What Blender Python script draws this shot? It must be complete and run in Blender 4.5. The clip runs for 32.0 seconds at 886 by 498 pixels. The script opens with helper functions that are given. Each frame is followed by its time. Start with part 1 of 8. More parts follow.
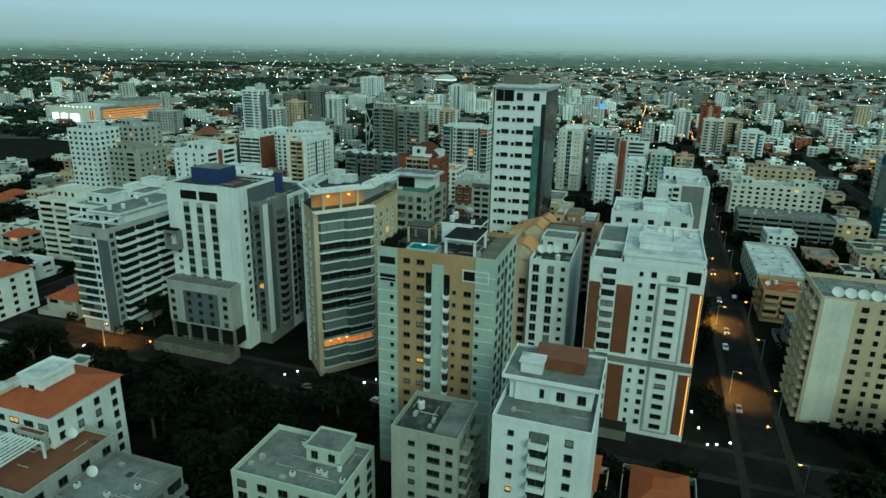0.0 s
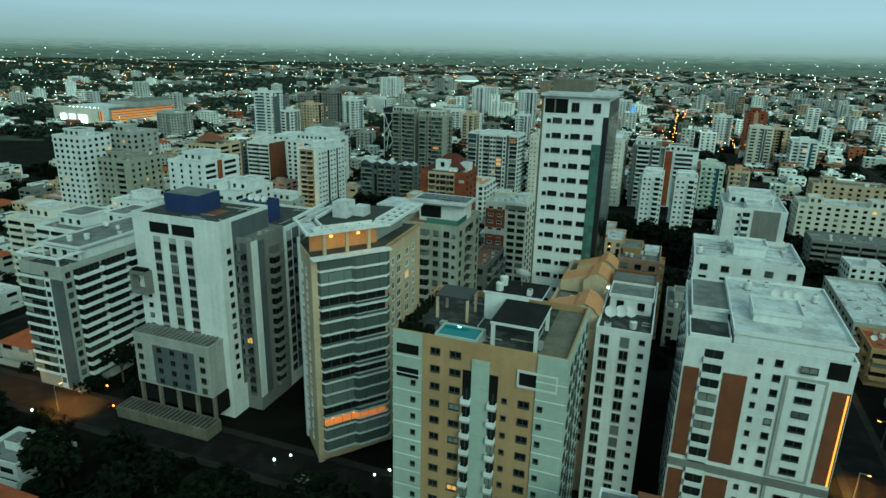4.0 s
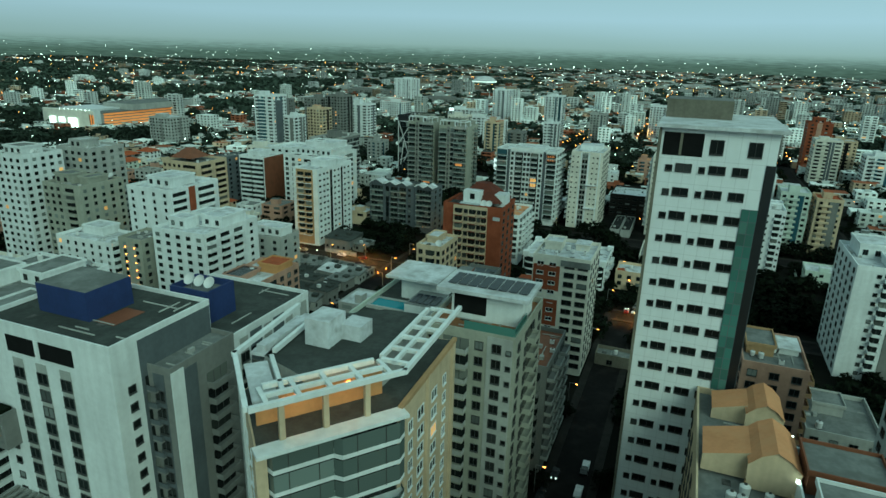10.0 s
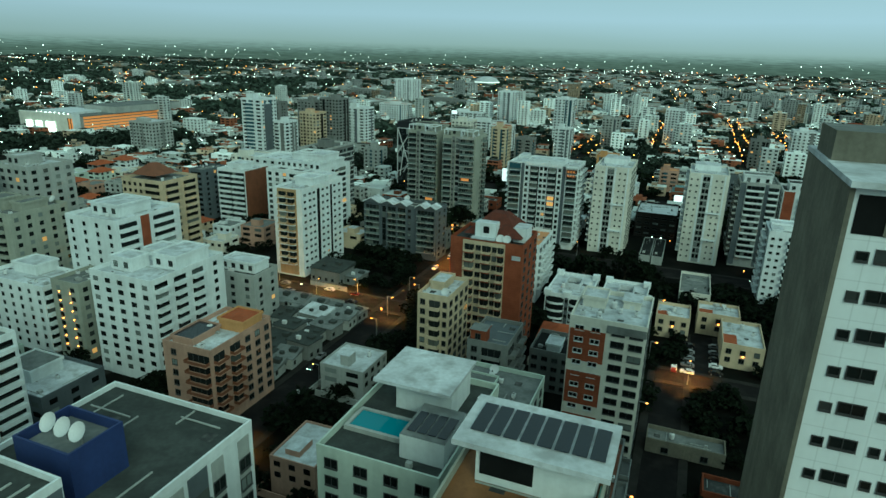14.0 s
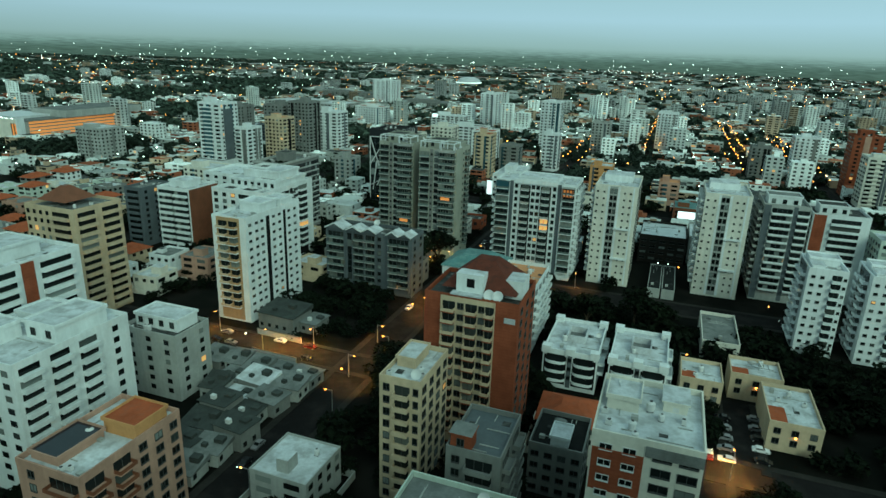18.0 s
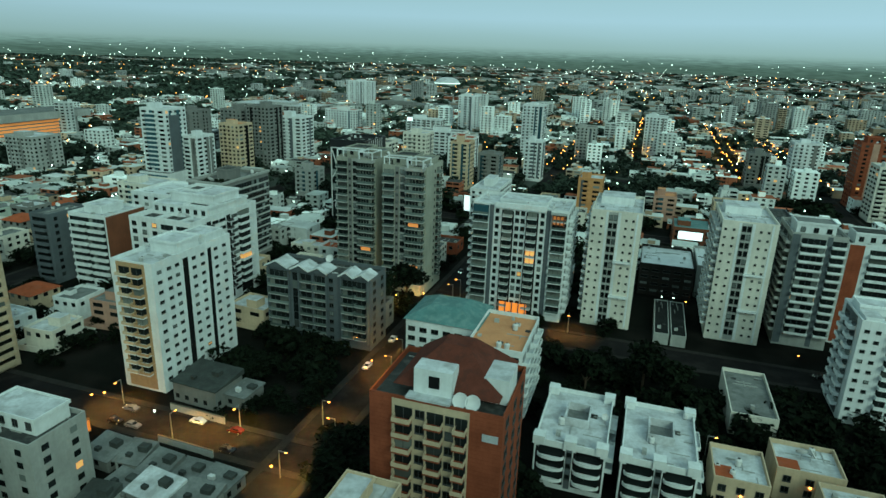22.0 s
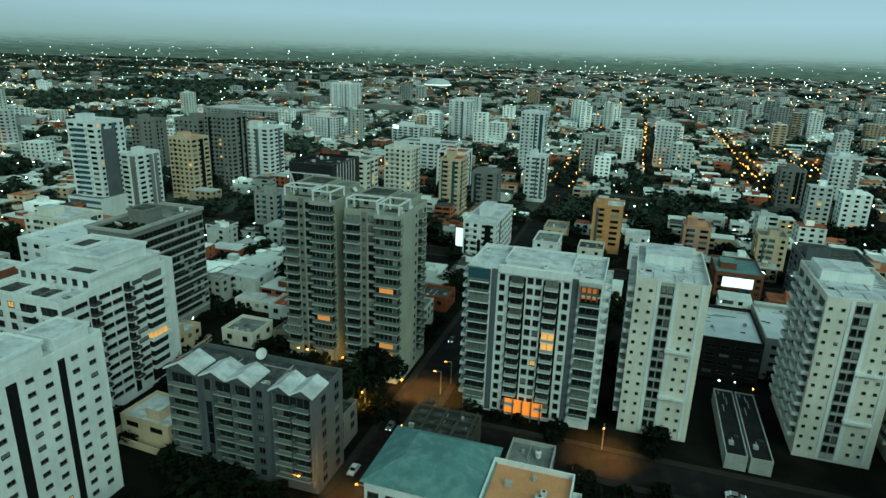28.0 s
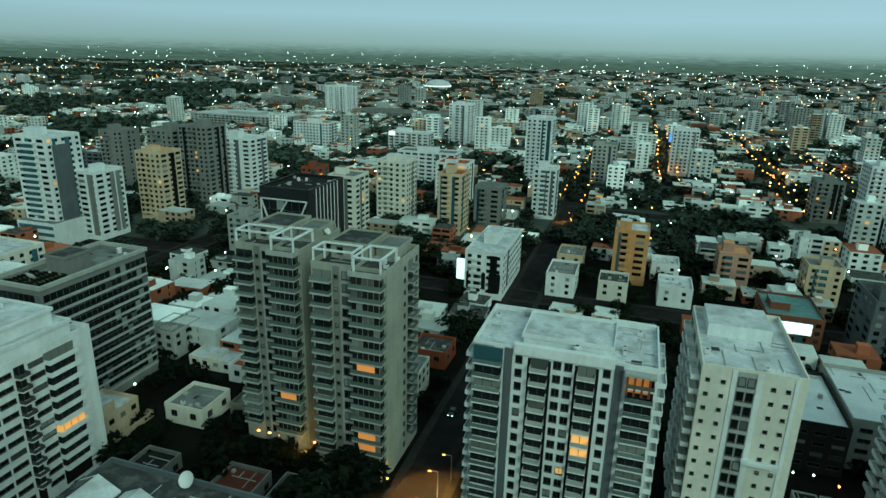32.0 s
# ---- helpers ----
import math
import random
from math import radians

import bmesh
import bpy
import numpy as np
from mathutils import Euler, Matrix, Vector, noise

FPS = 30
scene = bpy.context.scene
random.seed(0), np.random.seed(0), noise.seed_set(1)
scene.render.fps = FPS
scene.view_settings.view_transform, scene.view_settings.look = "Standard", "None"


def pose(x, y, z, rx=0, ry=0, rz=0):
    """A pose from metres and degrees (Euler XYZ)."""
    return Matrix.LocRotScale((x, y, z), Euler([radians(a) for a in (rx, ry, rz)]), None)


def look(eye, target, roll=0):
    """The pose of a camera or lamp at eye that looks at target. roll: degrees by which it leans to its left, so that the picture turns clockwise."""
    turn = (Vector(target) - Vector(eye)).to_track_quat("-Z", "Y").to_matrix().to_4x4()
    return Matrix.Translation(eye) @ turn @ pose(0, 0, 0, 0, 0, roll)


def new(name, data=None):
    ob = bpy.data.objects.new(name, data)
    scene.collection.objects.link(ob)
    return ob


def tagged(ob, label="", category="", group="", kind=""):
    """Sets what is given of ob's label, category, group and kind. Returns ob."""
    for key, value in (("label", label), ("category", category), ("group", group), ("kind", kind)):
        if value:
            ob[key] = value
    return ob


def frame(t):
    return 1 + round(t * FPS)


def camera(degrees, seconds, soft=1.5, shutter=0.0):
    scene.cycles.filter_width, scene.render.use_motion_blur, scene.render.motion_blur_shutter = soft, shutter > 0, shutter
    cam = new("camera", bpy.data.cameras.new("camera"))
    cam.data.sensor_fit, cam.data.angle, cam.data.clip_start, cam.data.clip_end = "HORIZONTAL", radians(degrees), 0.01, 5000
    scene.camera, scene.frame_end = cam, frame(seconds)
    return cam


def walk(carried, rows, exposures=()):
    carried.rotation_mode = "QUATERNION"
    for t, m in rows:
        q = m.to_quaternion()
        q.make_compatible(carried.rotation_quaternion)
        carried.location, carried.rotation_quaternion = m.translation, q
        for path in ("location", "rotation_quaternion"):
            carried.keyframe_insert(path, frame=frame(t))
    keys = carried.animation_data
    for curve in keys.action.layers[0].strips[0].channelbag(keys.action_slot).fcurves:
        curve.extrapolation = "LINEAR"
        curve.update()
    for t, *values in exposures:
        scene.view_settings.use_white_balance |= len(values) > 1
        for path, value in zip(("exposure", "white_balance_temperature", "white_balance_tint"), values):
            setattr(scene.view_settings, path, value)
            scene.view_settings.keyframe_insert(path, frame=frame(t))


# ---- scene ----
cam = camera(70.9, 32.0)
PATH = [
    (0, pose(3.86, -69.03, 99.21, 72.45, -1.02, -2.27)),
    (0.5, pose(3.57, -63.51, 99.12, 72.45, -1.05, -2.32)),
    (1, pose(3.28, -57.96, 99.03, 72.45, -1.08, -2.37)),
    (1.5, pose(2.97, -52.36, 98.96, 72.45, -1.11, -2.37)),
    (2, pose(2.65, -46.72, 98.89, 72.45, -1.15, -1.86)),
    (2.5, pose(2.31, -41.02, 98.84, 72.45, -1.18, -1.77)),
    (3, pose(1.96, -35.28, 98.79, 72.45, -1.22, -1.73)),
    (3.5, pose(1.59, -29.48, 98.75, 72.45, -1.25, -1.13)),
    (5.5, pose(-0.08, -5.95, 98.69, 72.44, -1.40, 0.26)),
    (6, pose(-0.55, -0.04, 98.70, 72.43, -1.43, 0.38)),
    (6.5, pose(-1.03, 5.87, 98.72, 72.43, -1.46, 0.52)),
    (7, pose(-1.54, 11.78, 98.75, 72.42, -1.48, 0.57)),
    (7.5, pose(-2.06, 17.68, 98.79, 72.41, -1.50, 0.62)),
    (8, pose(-2.58, 23.58, 98.83, 72.41, -1.51, 0.68)),
    (8.5, pose(-3.10, 29.47, 98.87, 72.40, -1.53, 0.73)),
    (9, pose(-3.61, 35.38, 98.91, 72.40, -1.54, 0.79)),
    (9.5, pose(-4.10, 41.29, 98.94, 72.39, -1.55, 0.77)),
    (10, pose(-4.58, 47.20, 98.97, 72.38, -1.57, 0.82)),
    (10.5, pose(-5.05, 53.13, 98.99, 72.38, -1.58, 0.88)),
    (11, pose(-5.51, 59.08, 99.01, 72.37, -1.59, 0.86)),
    (11.5, pose(-5.96, 65.04, 99.02, 72.37, -1.59, 0.91)),
    (12, pose(-6.37, 71.01, 99.02, 72.36, -1.60, 0.89)),
    (12.5, pose(-6.74, 77.00, 99.01, 72.36, -1.61, 0.94)),
    (13, pose(-7.03, 83.01, 99.01, 72.35, -1.62, 0.94)),
    (13.5, pose(-7.25, 89.02, 99.01, 72.35, -1.63, 0.91)),
    (14, pose(-7.38, 95.04, 99.01, 72.35, -1.64, 0.90)),
    (14.5, pose(-7.43, 101.06, 99.01, 72.35, -1.66, 0.89)),
    (16.5, pose(-6.70, 125.24, 99.03, 72.36, -1.73, 0.73)),
    (17, pose(-6.30, 131.29, 99.03, 72.36, -1.75, 0.72)),
    (17.5, pose(-5.81, 137.33, 99.04, 72.37, -1.77, 0.54)),
    (18, pose(-5.26, 143.37, 99.04, 72.37, -1.78, -0.71)),
    (18.5, pose(-4.63, 149.40, 99.04, 72.37, -1.79, -1.32)),
    (19, pose(-3.95, 155.42, 99.04, 72.38, -1.80, -1.75)),
    (19.5, pose(-3.21, 161.44, 99.04, 72.38, -1.81, -1.91)),
    (20, pose(-2.44, 167.43, 99.05, 72.39, -1.81, -2.05)),
    (20.5, pose(-1.65, 173.43, 99.05, 72.39, -1.81, -2.18)),
    (21, pose(-0.87, 179.41, 99.07, 72.40, -1.82, -2.40)),
    (21.5, pose(-0.12, 185.39, 99.09, 72.41, -1.82, -2.47)),
    (22, pose(0.60, 191.38, 99.12, 72.41, -1.82, -2.53)),
    (22.5, pose(1.26, 197.36, 99.16, 72.42, -1.83, -2.68)),
    (23, pose(1.87, 203.35, 99.20, 72.43, -1.83, -2.74)),
    (23.5, pose(2.42, 209.35, 99.24, 72.43, -1.84, -2.80)),
    (24, pose(2.91, 215.34, 99.29, 72.43, -1.85, -2.87)),
    (24.5, pose(3.36, 221.33, 99.34, 72.43, -1.85, -2.95)),
    (25, pose(3.77, 227.32, 99.39, 72.44, -1.86, -3.02)),
    (25.5, pose(4.16, 233.29, 99.46, 72.44, -1.87, -3.09)),
    (27.5, pose(5.73, 256.97, 99.84, 72.43, -1.84, -3.23)),
    (28, pose(6.16, 262.81, 99.95, 72.43, -1.82, -3.31)),
    (28.5, pose(6.60, 268.63, 100.07, 72.43, -1.79, -3.30)),
    (29, pose(7.06, 274.42, 100.20, 72.43, -1.76, -3.30)),
    (29.5, pose(7.52, 280.18, 100.32, 72.43, -1.72, -3.30)),
    (30, pose(8.01, 285.90, 100.45, 72.43, -1.67, -3.30)),
    (30.5, pose(8.50, 291.60, 100.58, 72.43, -1.62, -3.29)),
    (31, pose(9.01, 297.26, 100.72, 72.43, -1.56, -3.29)),
    (31.5, pose(9.53, 302.90, 100.86, 72.43, -1.50, -3.28)),
    (32, pose(10.07, 308.54, 101.00, 72.43, -1.43, -3.28)),
]
walk(cam, PATH, [(0, -0.2, 5950, -24), (12, -0.28, 5950, -25), (17, -0.2, 5950, -23), (32, -0.28, 5950, -24)])

# ---- light ----
world = bpy.data.worlds.new("overcast_dusk_sky")
scene.world = world
world.use_nodes = True
wt = world.node_tree
bg = wt.nodes["Background"]
coord = wt.nodes.new("ShaderNodeTexCoord")
sep = wt.nodes.new("ShaderNodeSeparateXYZ")
ramp = wt.nodes.new("ShaderNodeValToRGB")
cloud = wt.nodes.new("ShaderNodeTexNoise")
cloud.inputs["Scale"].default_value = 2.2
cloud.inputs["Detail"].default_value = 5
sky = wt.nodes.new("ShaderNodeTexSky")
sky.sky_type, sky.sun_disc = "NISHITA", False
sky.sun_elevation, sky.sun_rotation = radians(30), radians(159)
addz = wt.nodes.new("ShaderNodeMath")
addz.operation = "MULTIPLY_ADD"
addz.inputs[1].default_value = 0.02
mix = wt.nodes.new("ShaderNodeMix")
mix.data_type = "RGBA"
mix.blend_type = "ADD"
mix.inputs[0].default_value = 0.006
wt.links.new(coord.outputs["Generated"], sep.inputs[0])
squash = wt.nodes.new("ShaderNodeMapping")
squash.inputs["Scale"].default_value = (1.0, 1.0, 9.0)
wt.links.new(coord.outputs["Generated"], squash.inputs[0])
wt.links.new(squash.outputs[0], cloud.inputs["Vector"])
wt.links.new(cloud.outputs["Fac"], addz.inputs[0])
wt.links.new(sep.outputs["Z"], addz.inputs[2])
wt.links.new(addz.outputs[0], ramp.inputs[0])
wt.links.new(ramp.outputs[0], mix.inputs[6])
wt.links.new(sky.outputs[0], mix.inputs[7])
# the cloud is thinner and brighter towards the east
east = wt.nodes.new("ShaderNodeMapRange")
east.inputs[1].default_value, east.inputs[2].default_value = -0.6, 0.6
east.inputs[3].default_value, east.inputs[4].default_value = 1.03, 1.2
tint = wt.nodes.new("ShaderNodeMix")
tint.data_type, tint.blend_type = "RGBA", "MULTIPLY"
tint.inputs[0].default_value = 1.0
wt.links.new(sep.outputs["X"], east.inputs[0])
wt.links.new(mix.outputs[2], tint.inputs[6])
wt.links.new(east.outputs[0], tint.inputs[7])
wt.links.new(tint.outputs[2], bg.inputs[0])
el = ramp.color_ramp.elements
el[0].position, el[0].color = 0.0, (0.24, 0.315, 0.31, 1)
el[1].position, el[1].color = 0.85, (0.44, 0.55, 0.60, 1)
for p, c in ((0.012, (0.31, 0.395, 0.41, 1)), (0.035, (0.375, 0.47, 0.55, 1)), (0.06, (0.45, 0.555, 0.71, 1)), (0.11, (0.40, 0.50, 0.60, 1)), (0.2, (0.26, 0.33, 0.35, 1)), (0.45, (0.32, 0.40, 0.41, 1))):
    e = el.new(p)
    e.color = c
bg.inputs[1].default_value = 1.0
sun = new("sun", bpy.data.lights.new("sun", "SUN"))
sun.data.energy, sun.data.angle, sun.data.color = 1.75, radians(34), (0.94, 1.0, 0.88)
sun.matrix_world = look((42, -110, 68), (0, 0, 0))

# ---- materials ----
MATS = {}


def shader(name, base, rough=0.8, vary=0.25, scale=0.25, streak=0.0, spread=0.0, metal=0.0, bump=0.15, grid=None, stain=None):
    """Paint, concrete, tile and the like: two scales of mottling, rain streaks, a spread between alike pieces, panel joints."""
    m = bpy.data.materials.new(name)
    m.use_nodes = True
    nt = m.node_tree
    b = nt.nodes["Principled BSDF"]
    b.inputs["Roughness"].default_value = rough
    b.inputs["Metallic"].default_value = metal
    b.inputs["Specular IOR Level"].default_value = 0.5 if rough < 0.5 else 0.25 if rough < 0.78 else 0.06
    geo = nt.nodes.new("ShaderNodeNewGeometry")
    value = None

    def tex(s, detail, squash=None):
        n = nt.nodes.new("ShaderNodeTexNoise")
        n.inputs["Scale"].default_value = s
        n.inputs["Detail"].default_value = detail
        if squash:
            mp = nt.nodes.new("ShaderNodeMapping")
            mp.inputs["Scale"].default_value = squash
            nt.links.new(geo.outputs["Position"], mp.inputs[0])
            nt.links.new(mp.outputs[0], n.inputs["Vector"])
        else:
            nt.links.new(geo.outputs["Position"], n.inputs["Vector"])
        r = nt.nodes.new("ShaderNodeMapRange")
        r.inputs[1].default_value, r.inputs[2].default_value = 0.3, 0.7
        nt.links.new(n.outputs["Fac"], r.inputs[0])
        return r.outputs[0]

    def times(a, c):
        n = nt.nodes.new("ShaderNodeMath")
        n.operation = "MULTIPLY"
        for k, x in enumerate((a, c)):
            if isinstance(x, float):
                n.inputs[k].default_value = x
            else:
                nt.links.new(x, n.inputs[k])
        return n.outputs[0]

    def span(x, lo, hi):
        n = nt.nodes.new("ShaderNodeMapRange")
        n.inputs[3].default_value, n.inputs[4].default_value = lo, hi
        nt.links.new(x, n.inputs[0])
        return n.outputs[0]

    coarse, fine = tex(scale, 4), tex(scale * 9, 3)
    value = times(span(coarse, 1 - vary, 1.0), span(fine, 1 - vary * 0.5, 1.0))
    if streak:
        value = times(value, span(tex(1.0, 3, (0.8, 0.8, 0.06)), 1 - streak * 0.55, 1.0))
    if spread:
        info = nt.nodes.new("ShaderNodeObjectInfo")
        value = times(value, span(info.outputs["Random"], 1 - spread, 1 + spread))
        value = times(value, span(geo.outputs["Random Per Island"], 1 - spread, 1 + spread))
    if grid:
        tc = nt.nodes.new("ShaderNodeTexCoord")
        pos = nt.nodes.new("ShaderNodeSeparateXYZ")
        nt.links.new(tc.outputs["Object"], pos.inputs[0])
        for axis, pitch in zip("XYZ", grid):
            if not pitch:
                continue
            w = nt.nodes.new("ShaderNodeMath")
            w.operation = "PINGPONG"
            w.inputs[1].default_value = pitch / 2
            nt.links.new(pos.outputs[axis], w.inputs[0])
            c = nt.nodes.new("ShaderNodeMapRange")
            c.inputs[1].default_value, c.inputs[2].default_value = 0.02, 0.07
            c.inputs[3].default_value, c.inputs[4].default_value = 0.86, 1.0
            nt.links.new(w.outputs[0], c.inputs[0])
            value = times(value, c.outputs[0])
    col = nt.nodes.new("ShaderNodeMix")
    col.data_type, col.blend_type = "RGBA", "MULTIPLY"
    col.inputs[0].default_value = 1.0
    col.inputs[6].default_value = (*base, 1)
    out = col.outputs[2]
    nt.links.new(value, col.inputs[7])
    if stain:
        m2 = nt.nodes.new("ShaderNodeMix")
        m2.data_type = "RGBA"
        m2.inputs[7].default_value = (*stain, 1)
        r2 = nt.nodes.new("ShaderNodeMapRange")
        r2.inputs[1].default_value, r2.inputs[2].default_value, r2.inputs[4].default_value = 0.45, 0.9, 0.75
        nt.links.new(tex(scale * 2.3, 6), r2.inputs[0])
        nt.links.new(r2.outputs[0], m2.inputs[0])
        nt.links.new(out, m2.inputs[6])
        out = m2.outputs[2]
    nt.links.new(out, b.inputs["Base Color"])
    if bump:
        bp = nt.nodes.new("ShaderNodeBump")
        bp.inputs["Strength"].default_value = bump
        bp.inputs["Distance"].default_value = 0.05
        nt.links.new(fine, bp.inputs["Height"])
        nt.links.new(bp.outputs[0], b.inputs["Normal"])
    MATS[name] = m
    return m


def glow(name, colour, strength, spread=0.0):
    m = bpy.data.materials.new(name)
    m.use_nodes = True
    b = m.node_tree.nodes["Principled BSDF"]
    b.inputs["Base Color"].default_value = (*colour, 1)
    b.inputs["Emission Color"].default_value = (*colour, 1)
    b.inputs["Emission Strength"].default_value = strength
    if spread:
        g = m.node_tree.nodes.new("ShaderNodeNewGeometry")
        r = m.node_tree.nodes.new("ShaderNodeMapRange")
        r.inputs[3].default_value, r.inputs[4].default_value = strength * (1 - spread), strength * (1 + spread)
        m.node_tree.links.new(g.outputs["Random Per Island"], r.inputs[0])
        m.node_tree.links.new(r.outputs[0], b.inputs["Emission Strength"])
    MATS[name] = m
    return m


def pane(name, dark, pale, share, rough=0.08):
    """Window glass: dark rooms, and pale curtains behind a share of the panes."""
    m = bpy.data.materials.new(name)
    m.use_nodes = True
    nt = m.node_tree
    b = nt.nodes["Principled BSDF"]
    b.inputs["Roughness"].default_value = rough
    b.inputs["Coat Weight"].default_value = 0.06
    b.inputs["Specular IOR Level"].default_value = 0.22
    b.inputs["Coat Roughness"].default_value = 0.03
    info, geo = nt.nodes.new("ShaderNodeObjectInfo"), nt.nodes.new("ShaderNodeNewGeometry")
    a = nt.nodes.new("ShaderNodeMath")
    a.operation = "ADD"
    fr = nt.nodes.new("ShaderNodeMath")
    fr.operation = "FRACT"
    nt.links.new(info.outputs["Random"], a.inputs[0])
    nt.links.new(geo.outputs["Random Per Island"], a.inputs[1])
    nt.links.new(a.outputs[0], fr.inputs[0])
    r = nt.nodes.new("ShaderNodeValToRGB")
    e = r.color_ramp.elements
    e[0].position, e[0].color = 0.0, (*dark, 1)
    e[1].position, e[1].color = 1.0, (*pale, 1)
    x = e.new(1 - share)
    x.color = tuple(1.6 * v for v in dark) + (1,)
    x = e.new(min(1 - share * 0.7, 0.99))
    x.color = tuple(0.5 * v for v in pale) + (1,)
    nt.links.new(fr.outputs[0], r.inputs[0])
    nt.links.new(r.outputs[0], b.inputs["Base Color"])
    MATS[name] = m
    return m


shader("white_paint", (0.75, 0.80, 0.81), 0.75, 0.18, 0.12, streak=0.22, spread=0.05)
shader("white_panel", (0.84, 0.89, 0.91), 0.6, 0.08, 0.1, streak=0.10, grid=(1.5, 1.5, 3.0))
shader("ivory_paint", (0.73, 0.72, 0.64), 0.75, 0.2, 0.12, streak=0.2)
shader("cream_paint", (0.61, 0.50, 0.35), 0.8, 0.22, 0.12, streak=0.25)
shader("tan_paint", (0.44, 0.30, 0.165), 0.8, 0.2, 0.15, streak=0.2)
shader("pink_paint", (0.48, 0.31, 0.235), 0.8, 0.25, 0.15, streak=0.25)
shader("orange_paint", (0.58, 0.32, 0.14), 0.8, 0.22, 0.15, streak=0.2)
shader("grey_paint", (0.22, 0.23, 0.22), 0.75, 0.25, 0.12, streak=0.25)
shader("pale_grey_paint", (0.42, 0.44, 0.42), 0.75, 0.25, 0.12, streak=0.25)
shader("olive_grey_paint", (0.38, 0.395, 0.335), 0.75, 0.25, 0.12, streak=0.25)
shader("mint_panel", (0.42, 0.51, 0.46), 0.6, 0.18, 0.12, streak=0.15, grid=(0, 0, 3.0))
shader("pale_green_paint", (0.55, 0.64, 0.57), 0.75, 0.2, 0.12, streak=0.2)
shader("slate_paint", (0.115, 0.135, 0.15), 0.6, 0.25, 0.15, streak=0.2)
shader("blue_paint", (0.03, 0.05, 0.16), 0.55, 0.25, 0.2, streak=0.2)
shader("brick_red", (0.28, 0.085, 0.045), 0.85, 0.3, 0.3, streak=0.2, grid=(0, 0, 0.6))
shader("brown_cladding", (0.19, 0.075, 0.04), 0.6, 0.25, 0.3, streak=0.15)
shader("concrete", (0.22, 0.21, 0.17), 0.9, 0.35, 0.2, streak=0.35, bump=0.3)
shader("raw_concrete", (0.085, 0.082, 0.070), 0.9, 0.4, 0.3, streak=0.4, bump=0.3)
shader("black_cladding", (0.012, 0.014, 0.016), 0.35, 0.3, 0.2)
shader("roof_white", (0.66, 0.70, 0.73), 0.8, 0.35, 0.16, stain=(0.30, 0.31, 0.31))
shader("roof_grey", (0.23, 0.245, 0.24), 0.85, 0.4, 0.16, stain=(0.11, 0.117, 0.112))
shader("roof_tar", (0.022, 0.024, 0.024), 0.8, 0.4, 0.3)
shader("roof_maroon", (0.12, 0.042, 0.03), 0.85, 0.3, 0.4, stain=(0.07, 0.03, 0.024))
shader("roof_slate", (0.075, 0.084, 0.08), 0.85, 0.4, 0.2, stain=(0.04, 0.045, 0.043))
shader("roof_dark", (0.06, 0.065, 0.064), 0.85, 0.35, 0.2, stain=(0.12, 0.12, 0.115))
shader("roof_terracotta", (0.36, 0.10, 0.045), 0.85, 0.3, 0.3, stain=(0.26, 0.09, 0.05))
shader("roof_peach", (0.58, 0.29, 0.145), 0.8, 0.2, 0.2, stain=(0.50, 0.27, 0.14))
shader("roof_teal", (0.11, 0.22, 0.22), 0.6, 0.25, 0.2, stain=(0.16, 0.25, 0.24))
shader("metal_white", (0.72, 0.76, 0.78), 0.35, 0.2, 0.2, metal=0.2, grid=(0, 1.0, 0))
# asphalt, earth and pavement set darker than real, with street shade in the colour
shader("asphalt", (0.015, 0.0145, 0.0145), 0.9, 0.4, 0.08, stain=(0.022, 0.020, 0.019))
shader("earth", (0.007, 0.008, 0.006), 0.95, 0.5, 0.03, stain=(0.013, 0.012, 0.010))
shader("pavement_grey", (0.035, 0.033, 0.030), 0.9, 0.35, 0.2, stain=(0.02, 0.02, 0.018))
shader("paving_red", (0.22, 0.10, 0.06), 0.9, 0.35, 0.2)
# the same foliage lightened in two steps, painting distance haze into the colour
shader("leaf_far_hazed", (0.085, 0.118, 0.092), 0.8, 0.5, 0.02, spread=0.35, bump=0)
shader("leaf_mid_hazed", (0.040, 0.056, 0.042), 0.8, 0.5, 0.1, spread=0.35, bump=0)
# far ground colour, lightened and greyed with painted haze
shader("hazed_earth", (0.085, 0.10, 0.088), 0.95, 0.5, 0.02, stain=(0.05, 0.062, 0.05))
# near foliage set below its real tone, garden shade included in the colour
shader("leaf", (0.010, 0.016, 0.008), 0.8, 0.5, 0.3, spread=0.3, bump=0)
shader("bark", (0.09, 0.07, 0.05), 0.9, 0.4, 1.0)
shader("dark_metal", (0.05, 0.05, 0.05), 0.5, 0.2, 1.0)
shader("steel", (0.45, 0.46, 0.46), 0.4, 0.2, 1.0, metal=0.7)
shader("wood_deck", (0.25, 0.12, 0.05), 0.6, 0.3, 0.4)
shader("solar_cell", (0.012, 0.018, 0.03), 0.15, 0.2, 0.5, grid=(0.17, 0.17, 0))
# flat near-black faces in this colour stand for shade inside openings
shader("void_shade", (0.012, 0.013, 0.013), 0.9, 0.3, 0.5, bump=0)
shader("frame_pale", (0.6, 0.62, 0.62), 0.5, 0.1, 1.0, bump=0)
shader("frame_grey", (0.05, 0.054, 0.054), 0.5, 0.1, 1.0, bump=0)
shader("tyre", (0.02, 0.02, 0.02), 0.9, 0.2, 3.0)
# white and grey of the distant walls are raised to imitate haze
shader("far_white", (0.72, 0.77, 0.76), 0.85, 0.35, 0.05, spread=0.4, bump=0)
shader("far_grey", (0.46, 0.50, 0.48), 0.9, 0.3, 0.05, spread=0.35, bump=0)
shader("far_warm", (0.40, 0.32, 0.23), 0.9, 0.3, 0.05, spread=0.35, bump=0)
